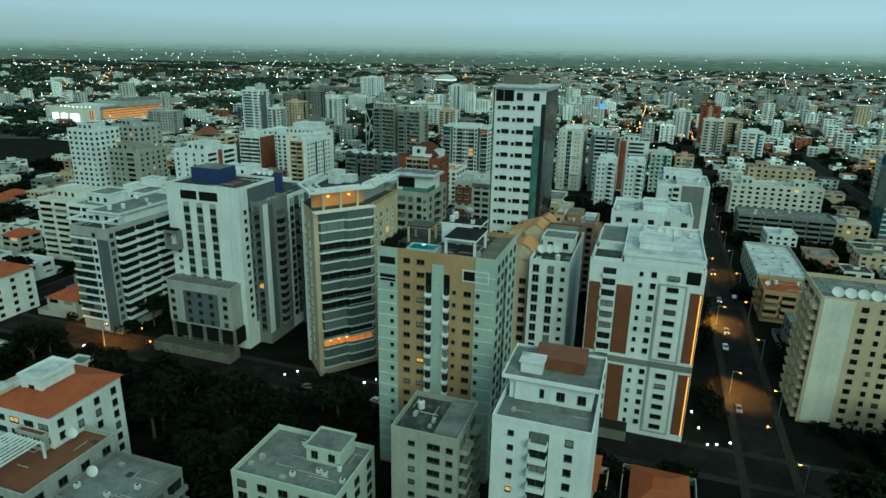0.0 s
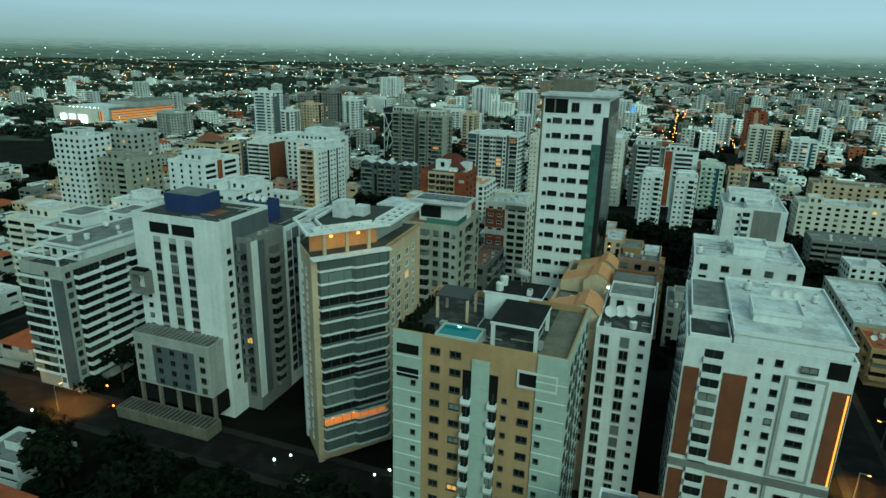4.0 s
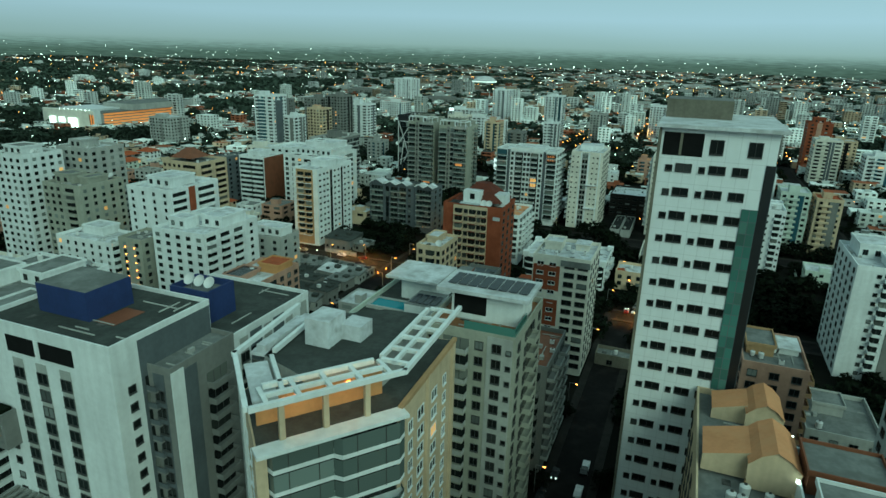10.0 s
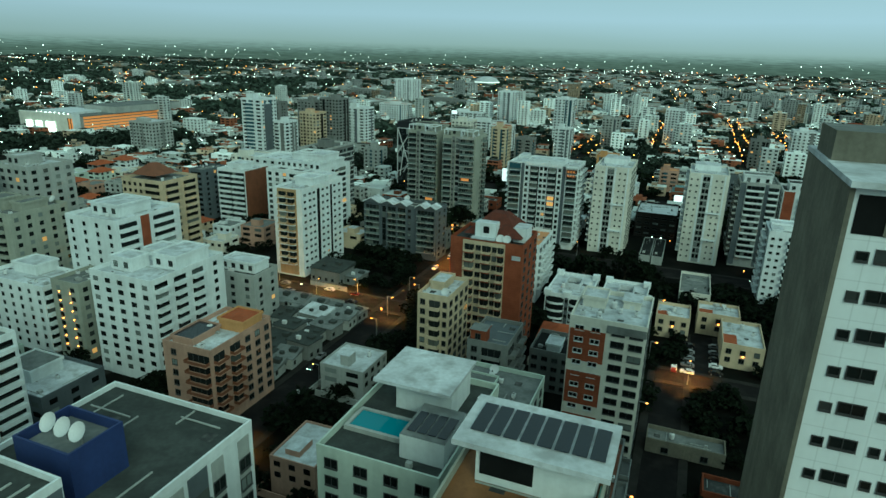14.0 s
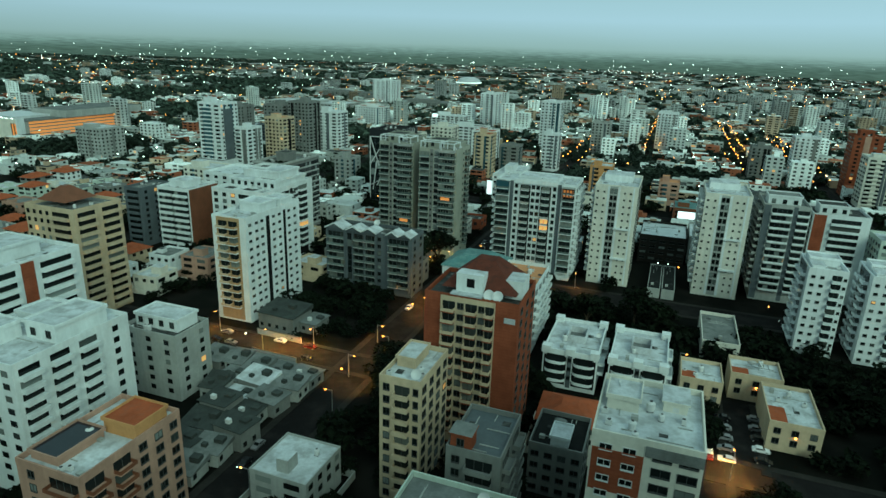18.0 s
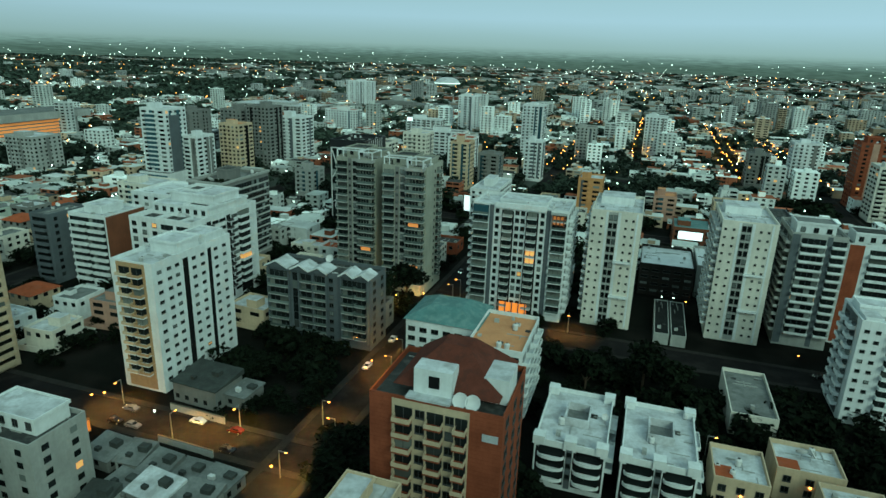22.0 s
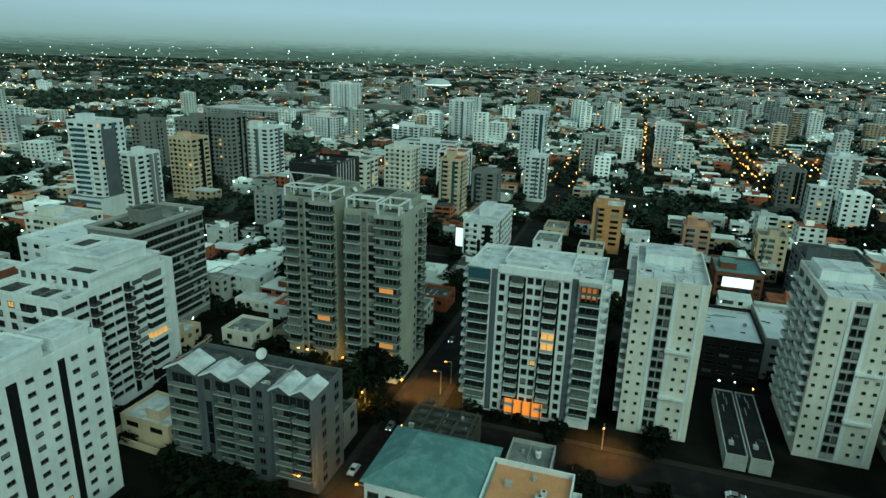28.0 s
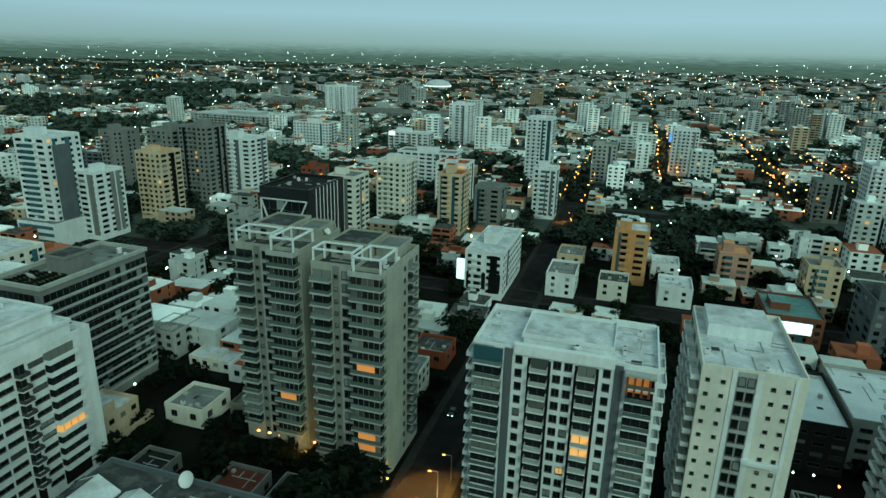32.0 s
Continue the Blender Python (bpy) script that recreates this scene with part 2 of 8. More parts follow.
shader("far_red", (0.27, 0.10, 0.055), 0.9, 0.3, 0.05, spread=0.3, bump=0)
for nm, c in (("car_white", (0.75, 0.75, 0.75)), ("car_grey", (0.2, 0.2, 0.21)), ("car_black", (0.015, 0.015, 0.017)), ("car_red", (0.10, 0.012, 0.012))):
    shader(nm, c, 0.25, 0.08, 1.0, bump=0)
pane("glass", (0.005, 0.007, 0.007), (0.22, 0.25, 0.24), 0.15, 0.15)
pane("glass_half", (0.010, 0.014, 0.014), (0.22, 0.25, 0.24), 0.3, 0.15)
pane("glass_dark", (0.006, 0.008, 0.008), (0.05, 0.055, 0.055), 0.12, 0.2)
pane("glass_balcony", (0.010, 0.013, 0.013), (0.20, 0.22, 0.20), 0.2, 0.15)
pane("glass_green", (0.05, 0.115, 0.10), (0.10, 0.19, 0.165), 0.5, 0.05)
pane("glass_blue", (0.03, 0.075, 0.10), (0.06, 0.13, 0.16), 0.5, 0.05)
pane("rail_glass", (0.07, 0.09, 0.085), (0.16, 0.20, 0.19), 0.6, 0.06)
pane("pool_water", (0.03, 0.20, 0.25), (0.04, 0.24, 0.29), 0.5, 0.03)
glow("lit_warm", (1.0, 0.45, 0.14), 0.5, 0.7)
glow("lit_orange", (1.0, 0.25, 0.04), 0.8, 0.4)
glow("lit_amber", (1.0, 0.33, 0.09), 0.3, 0.75)
glow("lit_white", (0.9, 1.0, 0.95), 2.2, 0.6)
glow("led_orange", (1.0, 0.32, 0.05), 2.0)
glow("lamp_orange", (1.0, 0.31, 0.06), 9.0, 0.5)
glow("lamp_white", (0.92, 1.0, 0.95), 7.0, 0.8)
glow("sign_blue", (0.1, 0.25, 1.0), 1.5)
glow("sign_white", (0.9, 0.97, 1.0), 1.3)
glow("pool_light", (0.5, 0.95, 1.0), 4.0)

# ---- kit ----
TURN = -21.0
SIZE = 1.38  # metres for one step of the town plan
PLAN = Matrix.Scale(SIZE, 4)
UX, UY = math.cos(radians(TURN)), math.sin(radians(TURN))


def at(u, v, z=0.0, turn=0.0):
    """A pose in the town's own grid: u across the streets, v along them."""
    return PLAN @ pose(u * UX - v * UY, u * UY + v * UX, z, 0, 0, TURN + turn)


class Mesh:
    """Collects boxes, prisms and faces for one mesh."""

    def __init__(self, *mats):
        self.v, self.f, self.m, self.mats = [], [], [], list(mats)

    def face(self, pts, mat=0):
        n = len(self.v)
        self.v += pts
        self.f.append(tuple(range(n, n + len(pts))))
        self.m.append(mat)

    def box(self, x0, y0, z0, x1, y1, z1, mat=0, top=None):
        n = len(self.v)
        self.v += [(x0, y0, z0), (x1, y0, z0), (x1, y1, z0), (x0, y1, z0), (x0, y0, z1), (x1, y0, z1), (x1, y1, z1), (x0, y1, z1)]
        for q in ((0, 3, 2, 1), (4, 5, 6, 7), (0, 1, 5, 4), (1, 2, 6, 5), (2, 3, 7, 6), (3, 0, 4, 7)):
            self.f.append(tuple(n + k for k in q))
        self.m += [mat, mat if top is None else top, mat, mat, mat, mat]
        return self

    def prism(self, poly, z0, z1, mat=0, top=None):
        n, k = len(self.v), len(poly)
        self.v += [(x, y, z0) for x, y in poly] + [(x, y, z1) for x, y in poly]
        self.f.append(tuple(n + i for i in reversed(range(k))))
        self.f.append(tuple(n + k + i for i in range(k)))
        self.m += [mat, mat if top is None else top]
        for i in range(k):
            j = (i + 1) % k
            self.f.append((n + i, n + j, n + k + j, n + k + i))
            self.m.append(mat)
        return self

    def ring(self, x0, y0, x1, y1, z0, z1, t, mat=0):
        self.box(x0, y0, z0, x1, y0 + t, z1, mat)
        self.box(x0, y1 - t, z0, x1, y1, z1, mat)
        self.box(x0, y0 + t, z0, x0 + t, y1 - t, z1, mat)
        self.box(x1 - t, y0 + t, z0, x1, y1 - t, z1, mat)
        return self

    def tube(self, x, y, z0, z1, r0, r1, n=8, mat=0):
        ring0 = [(x + r0 * math.cos(2 * math.pi * i / n), y + r0 * math.sin(2 * math.pi * i / n), z0) for i in range(n)]
        ring1 = [(x + r1 * math.cos(2 * math.pi * i / n), y + r1 * math.sin(2 * math.pi * i / n), z1) for i in range(n)]
        k = len(self.v)
        self.v += ring0 + ring1
        self.f.append(tuple(k + n + i for i in range(n)))
        self.m.append(mat)
        for i in range(n):
            j = (i + 1) % n
            self.f.append((k + i, k + j, k + n + j, k + n + i))
            self.m.append(mat)
        return self

    def welded(self):
        """Shares the vertices that lie in one place."""
        seen, to, v = {}, [], []
        for p in self.v:
            key = (round(p[0], 4), round(p[1], 4), round(p[2], 4))
            if key not in seen:
                seen[key] = len(v)
                v.append(p)
            to.append(seen[key])
        self.v, self.f = v, [tuple(to[i] for i in f) for f in self.f]
        return self

    def data(self, name):
        me = bpy.data.meshes.new(name)
        me.from_pydata(self.v, [], self.f)
        for m in self.mats:
            me.materials.append(MATS[m])
        me.polygons.foreach_set("material_index", self.m)
        me.update()
        return me


def part(name, mesh, parent, label="", where=None):
    ob = new(name, mesh.data(name) if isinstance(mesh, Mesh) else mesh)
    ob.parent = parent
    if where is not None:
        ob.matrix_basis = where
    return tagged(ob, label) if label else ob


def thing(name, m, label, category, group="", kind=""):
    ob = new(name)
    ob.matrix_basis = m
    ob.empty_display_size = 0.5
    return tagged(ob, label, category, group, kind)


CACHE = {}


def cached(key, make):
    if key not in CACHE:
        CACHE[key] = make()
    return CACHE[key]


def window_data(w, h, lit=False, wall="frame_grey", glass="glass"):
    """Frame, mullion, sill and pane of one window in one piece, its outer face towards -y, centred on its foot."""
    def make():
        k = Mesh(wall, "lit_warm" if lit else glass)
        t, a, y, e = 0.08, w / 2, -0.08, -0.012
        xs = [-a - t, -a, a, a + t] if w <= 0.9 else [-a - t, -a, -0.03, 0.03, a, a + t]
        zs = [-t, 0, h, h + t]
        for i in range(len(xs) - 1):
            for j in range(3):
                x0, x1, z0, z1 = xs[i], xs[i + 1], zs[j], zs[j + 1]
                if j == 1 and i % 2 == 1:
                    k.face([(x0, e, z0), (x1, e, z0), (x1, e, z1), (x0, e, z1)], 1)
                    k.face([(x0, y, z0), (x0, e, z0), (x0, e, z1), (x0, y, z1)])
                    k.face([(x1, e, z0), (x1, y, z0), (x1, y, z1), (x1, e, z1)])
                    k.face([(x0, y, z0), (x1, y, z0), (x1, e, z0), (x0, e, z0)])
                    k.face([(x0, e, z1), (x1, e, z1), (x1, y, z1), (x0, y, z1)])
                else:
                    k.face([(x0, y, z0), (x1, y, z0), (x1, y, z1), (x0, y, z1)])
        x0, x1, z0, z1 = xs[0], xs[-1], zs[0], zs[-1]
        k.face([(x0, 0, z0), (x0, y, z0), (x0, y, z1), (x0, 0, z1)])
        k.face([(x1, y, z0), (x1, 0, z0), (x1, 0, z1), (x1, y, z1)])
        k.face([(x0, y, z1), (x1, y, z1), (x1, 0, z1), (x0, 0, z1)])
        k.face([(x0, y, z0), (x0, -0.16, z0 - 0.02), (x1, -0.16, z0 - 0.02), (x1, y, z0)])
        k.face([(x0, -0.16, z0 - 0.02), (x0, -0.16, z0 - 0.09), (x1, -0.16, z0 - 0.09), (x1, -0.16, z0 - 0.02)])
        k.face([(x0, -0.16, z0 - 0.09), (x0, 0, z0 - 0.09), (x1, 0, z0 - 0.09), (x1, -0.16, z0 - 0.09)])
        return k.welded().data("window")
    return cached(("window", round(w, 2), round(h, 2), lit, wall, glass), make)


def balcony_data(w, out, wall, rail, glass="glass_balcony", lit=False, tall=1.75):
    """Sliding doors, floor slab, parapet and side screens of one balcony in one piece."""
    def make():
        k = Mesh(wall, rail, "lit_warm" if lit else glass, "frame_grey")
        a, y, t = w / 2, -0.015, 0.1
        n = max(2, int(w / 1.2))
        xs = [-a]
        for i in range(n):
            p = -a + w * (i + 0.5) / n
            xs += [p - w / n / 2 + 0.05, p + w / n / 2 - 0.05]
        xs.append(a)
        for i in range(len(xs) - 1):
            k.face([(xs[i], y, 0.08), (xs[i + 1], y, 0.08), (xs[i + 1], y, tall), (xs[i], y, tall)], 2 if i % 2 else 3)
        k.box(-a, -out, -0.14, a, y, 0.08)
        k.box(-a, -out, 0.08, a, -out + t, 0.66, 1)
        k.box(-a, -out + t, 0.08, -a + t, y, 0.66, 1)
        k.box(a - t, -out + t, 0.08, a, y, 0.66, 1)
        return k.welded().data("balcony")
    return cached(("balcony", round(w, 2), round(out, 2), wall, rail, glass, lit), make)


chance = random.Random(11)


class Building:
    """A block on the town's grid: u1 its right edge, v0 its front, w across, d deep, h to the top of its parapet."""

    def __init__(self, name, u1, v0, w, d, h, wall, label, fh=2.2, roof="roof_white", category="building", turn=0.0, ground=0.0, parapet=0.9, base=None, group=""):
        self.w, self.d, self.h, self.fh, self.wall = w, d, h, fh, wall
        self.layers = []
        corner = at(u1, v0, 0, turn) @ Matrix.Translation((-w, 0, 0))
        self.top = thing(name, corner, label, category, group)
        self.pose = corner
        self.floors = max(1, int((h - ground - 0.9) / fh))
        self.z0 = h - parapet - self.floors * fh
        part("wall", Mesh(wall).box(0, 0, 0, w, d, h - parapet), self.top)
        if parapet:
            k = Mesh(roof, "pale_grey_paint", "roof_dark").box(0.21, 0.21, h - parapet, w - 0.21, d - 0.21, h - parapet + 0.05)
            r = random.Random(int(w * 31 + d * 17 + h * 7))
            z = h - parapet + 0.05
            # pipes, kerbs, vents and patches on the flat roof
            for i in range(int(4 + w * d / 30)):
                x, y = r.uniform(0.6, w - 1.6), r.uniform(0.6, d - 1.6)
                q = r.random()
                if q < 0.35:
                    k.box(x, y, z, min(x + r.uniform(1.5, 6), w - 0.5), y + 0.12, z + 0.14, 1)
                elif q < 0.65:
                    k.box(x, y, z, x + 0.12, min(y + r.uniform(1.5, 6), d - 0.5), z + 0.14, 1)
                elif q < 0.85:
                    k.box(x, y, z, x + r.uniform(0.4, 1.0), y + r.uniform(0.4, 1.0), z + r.uniform(0.3, 0.9), 1)
                else:
                    k.box(x, y, z, x + r.uniform(0.8, 1.5), y + r.uniform(0.8, 1.5), z + 0.02, 2)
            part("roof", k, self.top)
            part("parapet", Mesh(wall).ring(-0.02, -0.02, w + 0.02, d + 0.02, h - parapet - 0.15, h, 0.22), self.top)

    def spot(self, face, s, z):
        if face == "F":
            return Matrix.Translation((s, 0, z))
        if face == "R":
            return Matrix.Translation((self.w, s, z)) @ pose(0, 0, 0, 0, 0, 90)
        if face == "L":
            return Matrix.Translation((0, self.d - s, z)) @ pose(0, 0, 0, 0, 0, -90)
        return Matrix.Translation((self.w - s, self.d, z)) @ pose(0, 0, 0, 0, 0, 180)

    def skin(self, face, s, z):
        """The wall's outer face at this spot, in front of any panel laid on it."""
        out = max([p for f, a, b, c, d, p in self.layers if f == face and a <= s <= b and c <= z + 1.0 <= d] or [0.0])
        return self.spot(face, s, z) @ Matrix.Translation((0, -out, 0))

    def span(self, face):
        return self.w if face in "FB" else self.d

    def rows(self, rows):
        """The floors to fill: all, or those between two marks given in steps of three."""
        if rows is None:
            return range(self.floors)
        return [i for i in range(self.floors) if rows.start * 3.0 - 0.6 <= self.level(i) < rows.stop * 3.0 - 0.6]

    def level(self, i):
        return self.z0 + i * self.fh

    def windows(self, face, at_s, w=1.2, h=1.3, sill=1.0, rows=None, lit=0.012, glass="glass", frame="frame_grey"):
        for i in self.rows(rows):
            for s in at_s:
                on = chance.random() < lit
                part("window", window_data(w * 1.12, h * 0.84, on, frame, glass), self.top, "", self.skin(face, s, self.level(i) + sill * 0.66))

    def balconies(self, face, at_s, w=3.0, out=1.2, rail=None, rows=None, lit=0.006, glass="glass_balcony", wall=None):
        for i in self.rows(rows or range(1, 99)):
            for s in at_s:
                on = chance.random() < lit
                part("balcony", balcony_data(w, out, wall or self.wall, rail or self.wall, glass, on), self.top, "", self.skin(face, s, self.level(i)))

    def far_windows(self, face, items, low=0):
        """Panes and balcony fronts of a face that is never seen near, joined."""
        k, q = Mesh("glass", "lit_warm"), Mesh(self.wall)
        for i in range(low, self.floors):
            z = self.level(i)
            for it in items:
                kind, s, w = it[:3]
                if kind in "wb":
                    a, t = w * 0.52, 1.75 if kind == "b" else 1.1
                    z0 = z + (0.1 if kind == "b" else 0.7)
                    k.face([(s - a, -0.06, z0), (s + a, -0.06, z0), (s + a, -0.06, z0 + t), (s - a, -0.06, z0 + t)], 1 if chance.random() < 0.008 else 0)
                if kind == "b":
                    q.box(s - a, -1.0, z - 0.1, s + a, 0, z + 0.7)
        for name, mesh in (("window_glazing", k), ("balcony_front", q)):
            if mesh.f:
                tagged(part(name, mesh, self.top, "", self.spot(face, 0, 0)), kind="stuff")

    def stripe(self, face, s0, s1, z0, z1, mat, proud=0.12, name="facade_panel", label=""):
        k = Mesh(mat).box(s0, -proud, z0, s1, 0.02, z1)
        self.layers.append((face, s0, s1, z0, z1, proud))
        return part(name, k, self.top, label, self.spot(face, 0, 0))

    def bands(self, face, mat, s0=0.0, s1=None, tall=0.9, proud=0.12, rows=None, name="spandrel_band"):
        s1 = self.span(face) if s1 is None else s1
        data = Mesh(mat).box(s0, -proud, -0.2, s1, 0.02, tall * 0.75 - 0.2).data(name)
        for i in self.rows(rows):
            part(name, data, self.top, "", self.spot(face, 0, self.level(i)))

    def glazing(self, face, s0, s1, z0, z1, glass, step=1.5, rise=3.0, name="glazing", proud=0.08):
        k = Mesh(glass, "slate_paint")
        nx, nz = max(1, round((s1 - s0) / step)), max(1, round((z1 - z0) / rise))
        for i in range(nx):
            for j in range(nz):
                a, b = s0 + (s1 - s0) * i / nx, s0 + (s1 - s0) * (i + 1) / nx
                p, q = z0 + (z1 - z0) * j / nz, z0 + (z1 - z0) * (j + 1) / nz
                k.face([(a + 0.04, -proud, p + 0.04), (b - 0.04, -proud, p + 0.04), (b - 0.04, -proud, q - 0.04), (a + 0.04, -proud, q - 0.04)])
        k.box(s0, -proud + 0.01, z0, s1, 0.02, z1, 1)
        return part(name, k, self.top, "", self.spot(face, 0, 0))

    def penthouse(self, x0, y0, x1, y1, h, mat=None, roof="roof_white", z=None, name="penthouse", over=0.25, wins=True):
        z = self.h - 0.85 if z is None else z
        k = Mesh(mat or self.wall, roof, "glass")
        k.box(x0, y0, z, x1, y1, z + h)
        k.box(x0 - over, y0 - over, z + h, x1 + over, y1 + over, z + h + 0.22, 0, 1)
        room = part(name, k, self.top)
        if x1 - x0 > 3 and y1 - y0 > 3:
            part("parapet", Mesh(mat or self.wall).ring(x0 - over, y0 - over, x1 + over, y1 + over, z + h + 0.22, z + h + 0.6, 0.16), room)
        if wins and h > 2.2:
            n = max(1, int((x1 - x0) / 2.4))
            for i in range(n):
                part("window", window_data(1.0, 1.1), room, "", Matrix.Translation((x0 + (x1 - x0) * (i + 0.5) / n, y0, z + 0.9)))
        return room

    def roof_point(self, x, y, z=None):
        return self.pose @ Matrix.Translation((x, y, self.h - 0.85 if z is None else z))


# ---- loose things of the roofs and streets ----
def water_tank(m, big=1.0):
    def make():
        k = Mesh("frame_pale", "dark_metal")
        k.tube(0, 0, 0.12, 1.25, 0.55, 0.6, 12).tube(0, 0, 1.25, 1.5, 0.6, 0.2, 12).tube(0, 0, 1.5, 1.58, 0.22, 0.22, 8, 1)
        for a in (-0.4, 0.32):
            k.box(-0.5, a, 0, 0.5, a + 0.1, 0.12, 1)
        return k.data("water_tank")
    ob = new("water_tank", cached("tank", make))
    ob.matrix_basis = m @ Matrix.Diagonal((big * 0.8, big * 0.8, big * 0.8, 1))
    return tagged(ob, "round pale plastic water tank on a flat roof", "water tank", "roof water tanks")


def dish(m, r=0.9):
    top = thing("satellite_dish", m @ pose(0, 0, 0, 0, 0, 0), "white satellite dish on a short pole on the roof", "satellite dish", "satellite dishes")

    def bowl():
        k = Mesh("frame_pale")
        n = 14
        for j in range(3):
            a, b = j / 3, (j + 1) / 3
            for i in range(n):
                p, q = 2 * math.pi * i / n, 2 * math.pi * (i + 1) / n
                k.face([(a * math.cos(p), a * math.sin(p), 0.35 * a * a), (a * math.cos(q), a * math.sin(q), 0.35 * a * a), (b * math.cos(q), b * math.sin(q), 0.35 * b * b), (b * math.cos(p), b * math.sin(p), 0.35 * b * b)])
        return k.data("bowl")
    part("pole", cached("dishpole", lambda: Mesh("steel").tube(0, 0, 0, 1.2, 0.06, 0.06).data("pole")), top)
    part("bowl", cached("dishbowl", bowl), top, "", pose(0, -0.1, 1.3, 52, 0, 0) @ Matrix.Diagonal((r, r, r, 1)))
    return top


def air_unit(m):
    def make():
        k = Mesh("frame_pale", "dark_metal")
        k.box(-0.5, -0.35, 0.1, 0.5, 0.35, 0.95).tube(0, 0, 0.95, 0.99, 0.3, 0.3, 10, 1)
        k.box(-0.45, -0.3, 0, -0.35, 0.3, 0.1, 1).box(0.35, -0.3, 0, 0.45, 0.3, 0.1, 1)
        return k.data("air_conditioner")
    ob = new("air_conditioner", cached("air", make))
    ob.matrix_basis = m @ Matrix.Diagonal((0.8, 0.8, 0.8, 1))
    return tagged(ob, "pale metal air conditioner unit standing on the roof", "air conditioner", "roof air conditioners")


def clutter(b, seed, n=6, x0=0.6, y0=0.6, x1=None, y1=None, z=None):
    r = random.Random(seed)
    x1, y1 = x1 or b.w - 0.6, y1 or b.d - 0.6
    for i in range(n):
        m = b.roof_point(r.uniform(x0, x1), r.uniform(y0, y1), z) @ pose(0, 0, 0.002, 0, 0, r.choice((0, 90, 180)))
        k = r.random()
        if k < 0.4:
            water_tank(m, r.uniform(0.8, 1.3))
        elif k < 0.8:
            air_unit(m)
        else:
            dish(m, r.uniform(0.6, 1.1))


def roof_room(b, x0, y0, x1, y1, h, mat="white_paint", roof="roof_white"):
    return b.penthouse(x0, y0, x1, y1, h, mat, roof, name="stair_tower")

# ---- the large structure: ground, streets ----
def sheet(name, mat, m, x0, y0, x1, y1, z, label, category, thick=0.0):
    k = Mesh(mat)
    if thick:
        k.box(x0, y0, z - thick, x1, y1, z)
    else:
        k.face([(x0, y0, z), (x1, y0, z), (x1, y1, z), (x0, y1, z)])
    ob = new(name, k.data(name))
    ob.matrix_basis = m
    return tagged(ob, label, category, "", "structure")


sheet("ground", "earth", pose(0, 0, 0), -5000, -700, 5000, 4990, 0, "earth and scrub ground of the town, colour darkened for shade", "ground")
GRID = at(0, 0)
# paler second sheet paints the haze over the far ground
sheet("ground", "hazed_earth", pose(0, 0, 0), -4800, 640, 4800, 4900, 0.02, "ground between the distant houses, painted grey green for haze", "ground")
STREETS_V = [(47, -40, 520, 7.5), (-27, 66, 206, 6.5), (-20, 206, 232, 5.5), (-103, 100, 520, 8.0), (-150, -60, 205, 7), (-232, -60, 520, 8), (130, -40, 520, 8)]
STREETS_U = [(64, -330, 320, 8.0), (214, -330, -99, 7.5), (283, -99, 320, 8.5), (205, -30, 43, 5.5), (-25, -330, 320, 7.0), (395, -330, 320, 8), (520, -330, 320, 8)]
lift = 0.012
for c, a, b, w in STREETS_V:
    lift += 0.004
    sheet("road", "asphalt", GRID, c - w / 2, a, c + w / 2, b, lift, "worn asphalt street between the buildings, colour darkened for shade", "road")
    for s in (-1, 1):
        x = c + s * (w / 2 + 0.8)
        sheet("pavement", "pavement_grey", GRID, x - 0.8, a, x + 0.8, b, 0.13 + lift * 0.2, "raised grey concrete pavement along the street", "pavement", 0.15)
for c, a, b, w in STREETS_U:
    lift += 0.004
    sheet("road", "asphalt", GRID, a, c - w / 2, b, c + w / 2, lift, "worn asphalt cross street, colour darkened for shade", "road")
    for s in (-1, 1):
        y = c + s * (w / 2 + 0.8)
        sheet("pavement", "pavement_grey", GRID, a, y - 0.8, b, y + 0.8, 0.10 + lift * 0.2, "raised grey concrete pavement along the cross street", "pavement", 0.12)

TAKEN = []


def claim(u0, v0, u1, v1):
    TAKEN.append((min(u0, u1) - 1.5, min(v0, v1) - 1.5, max(u0, u1) + 1.5, max(v0, v1) + 1.5))


def spread_at(n, a, b):
    return [a + (b - a) * (i + 0.5) / n for i in range(n)]


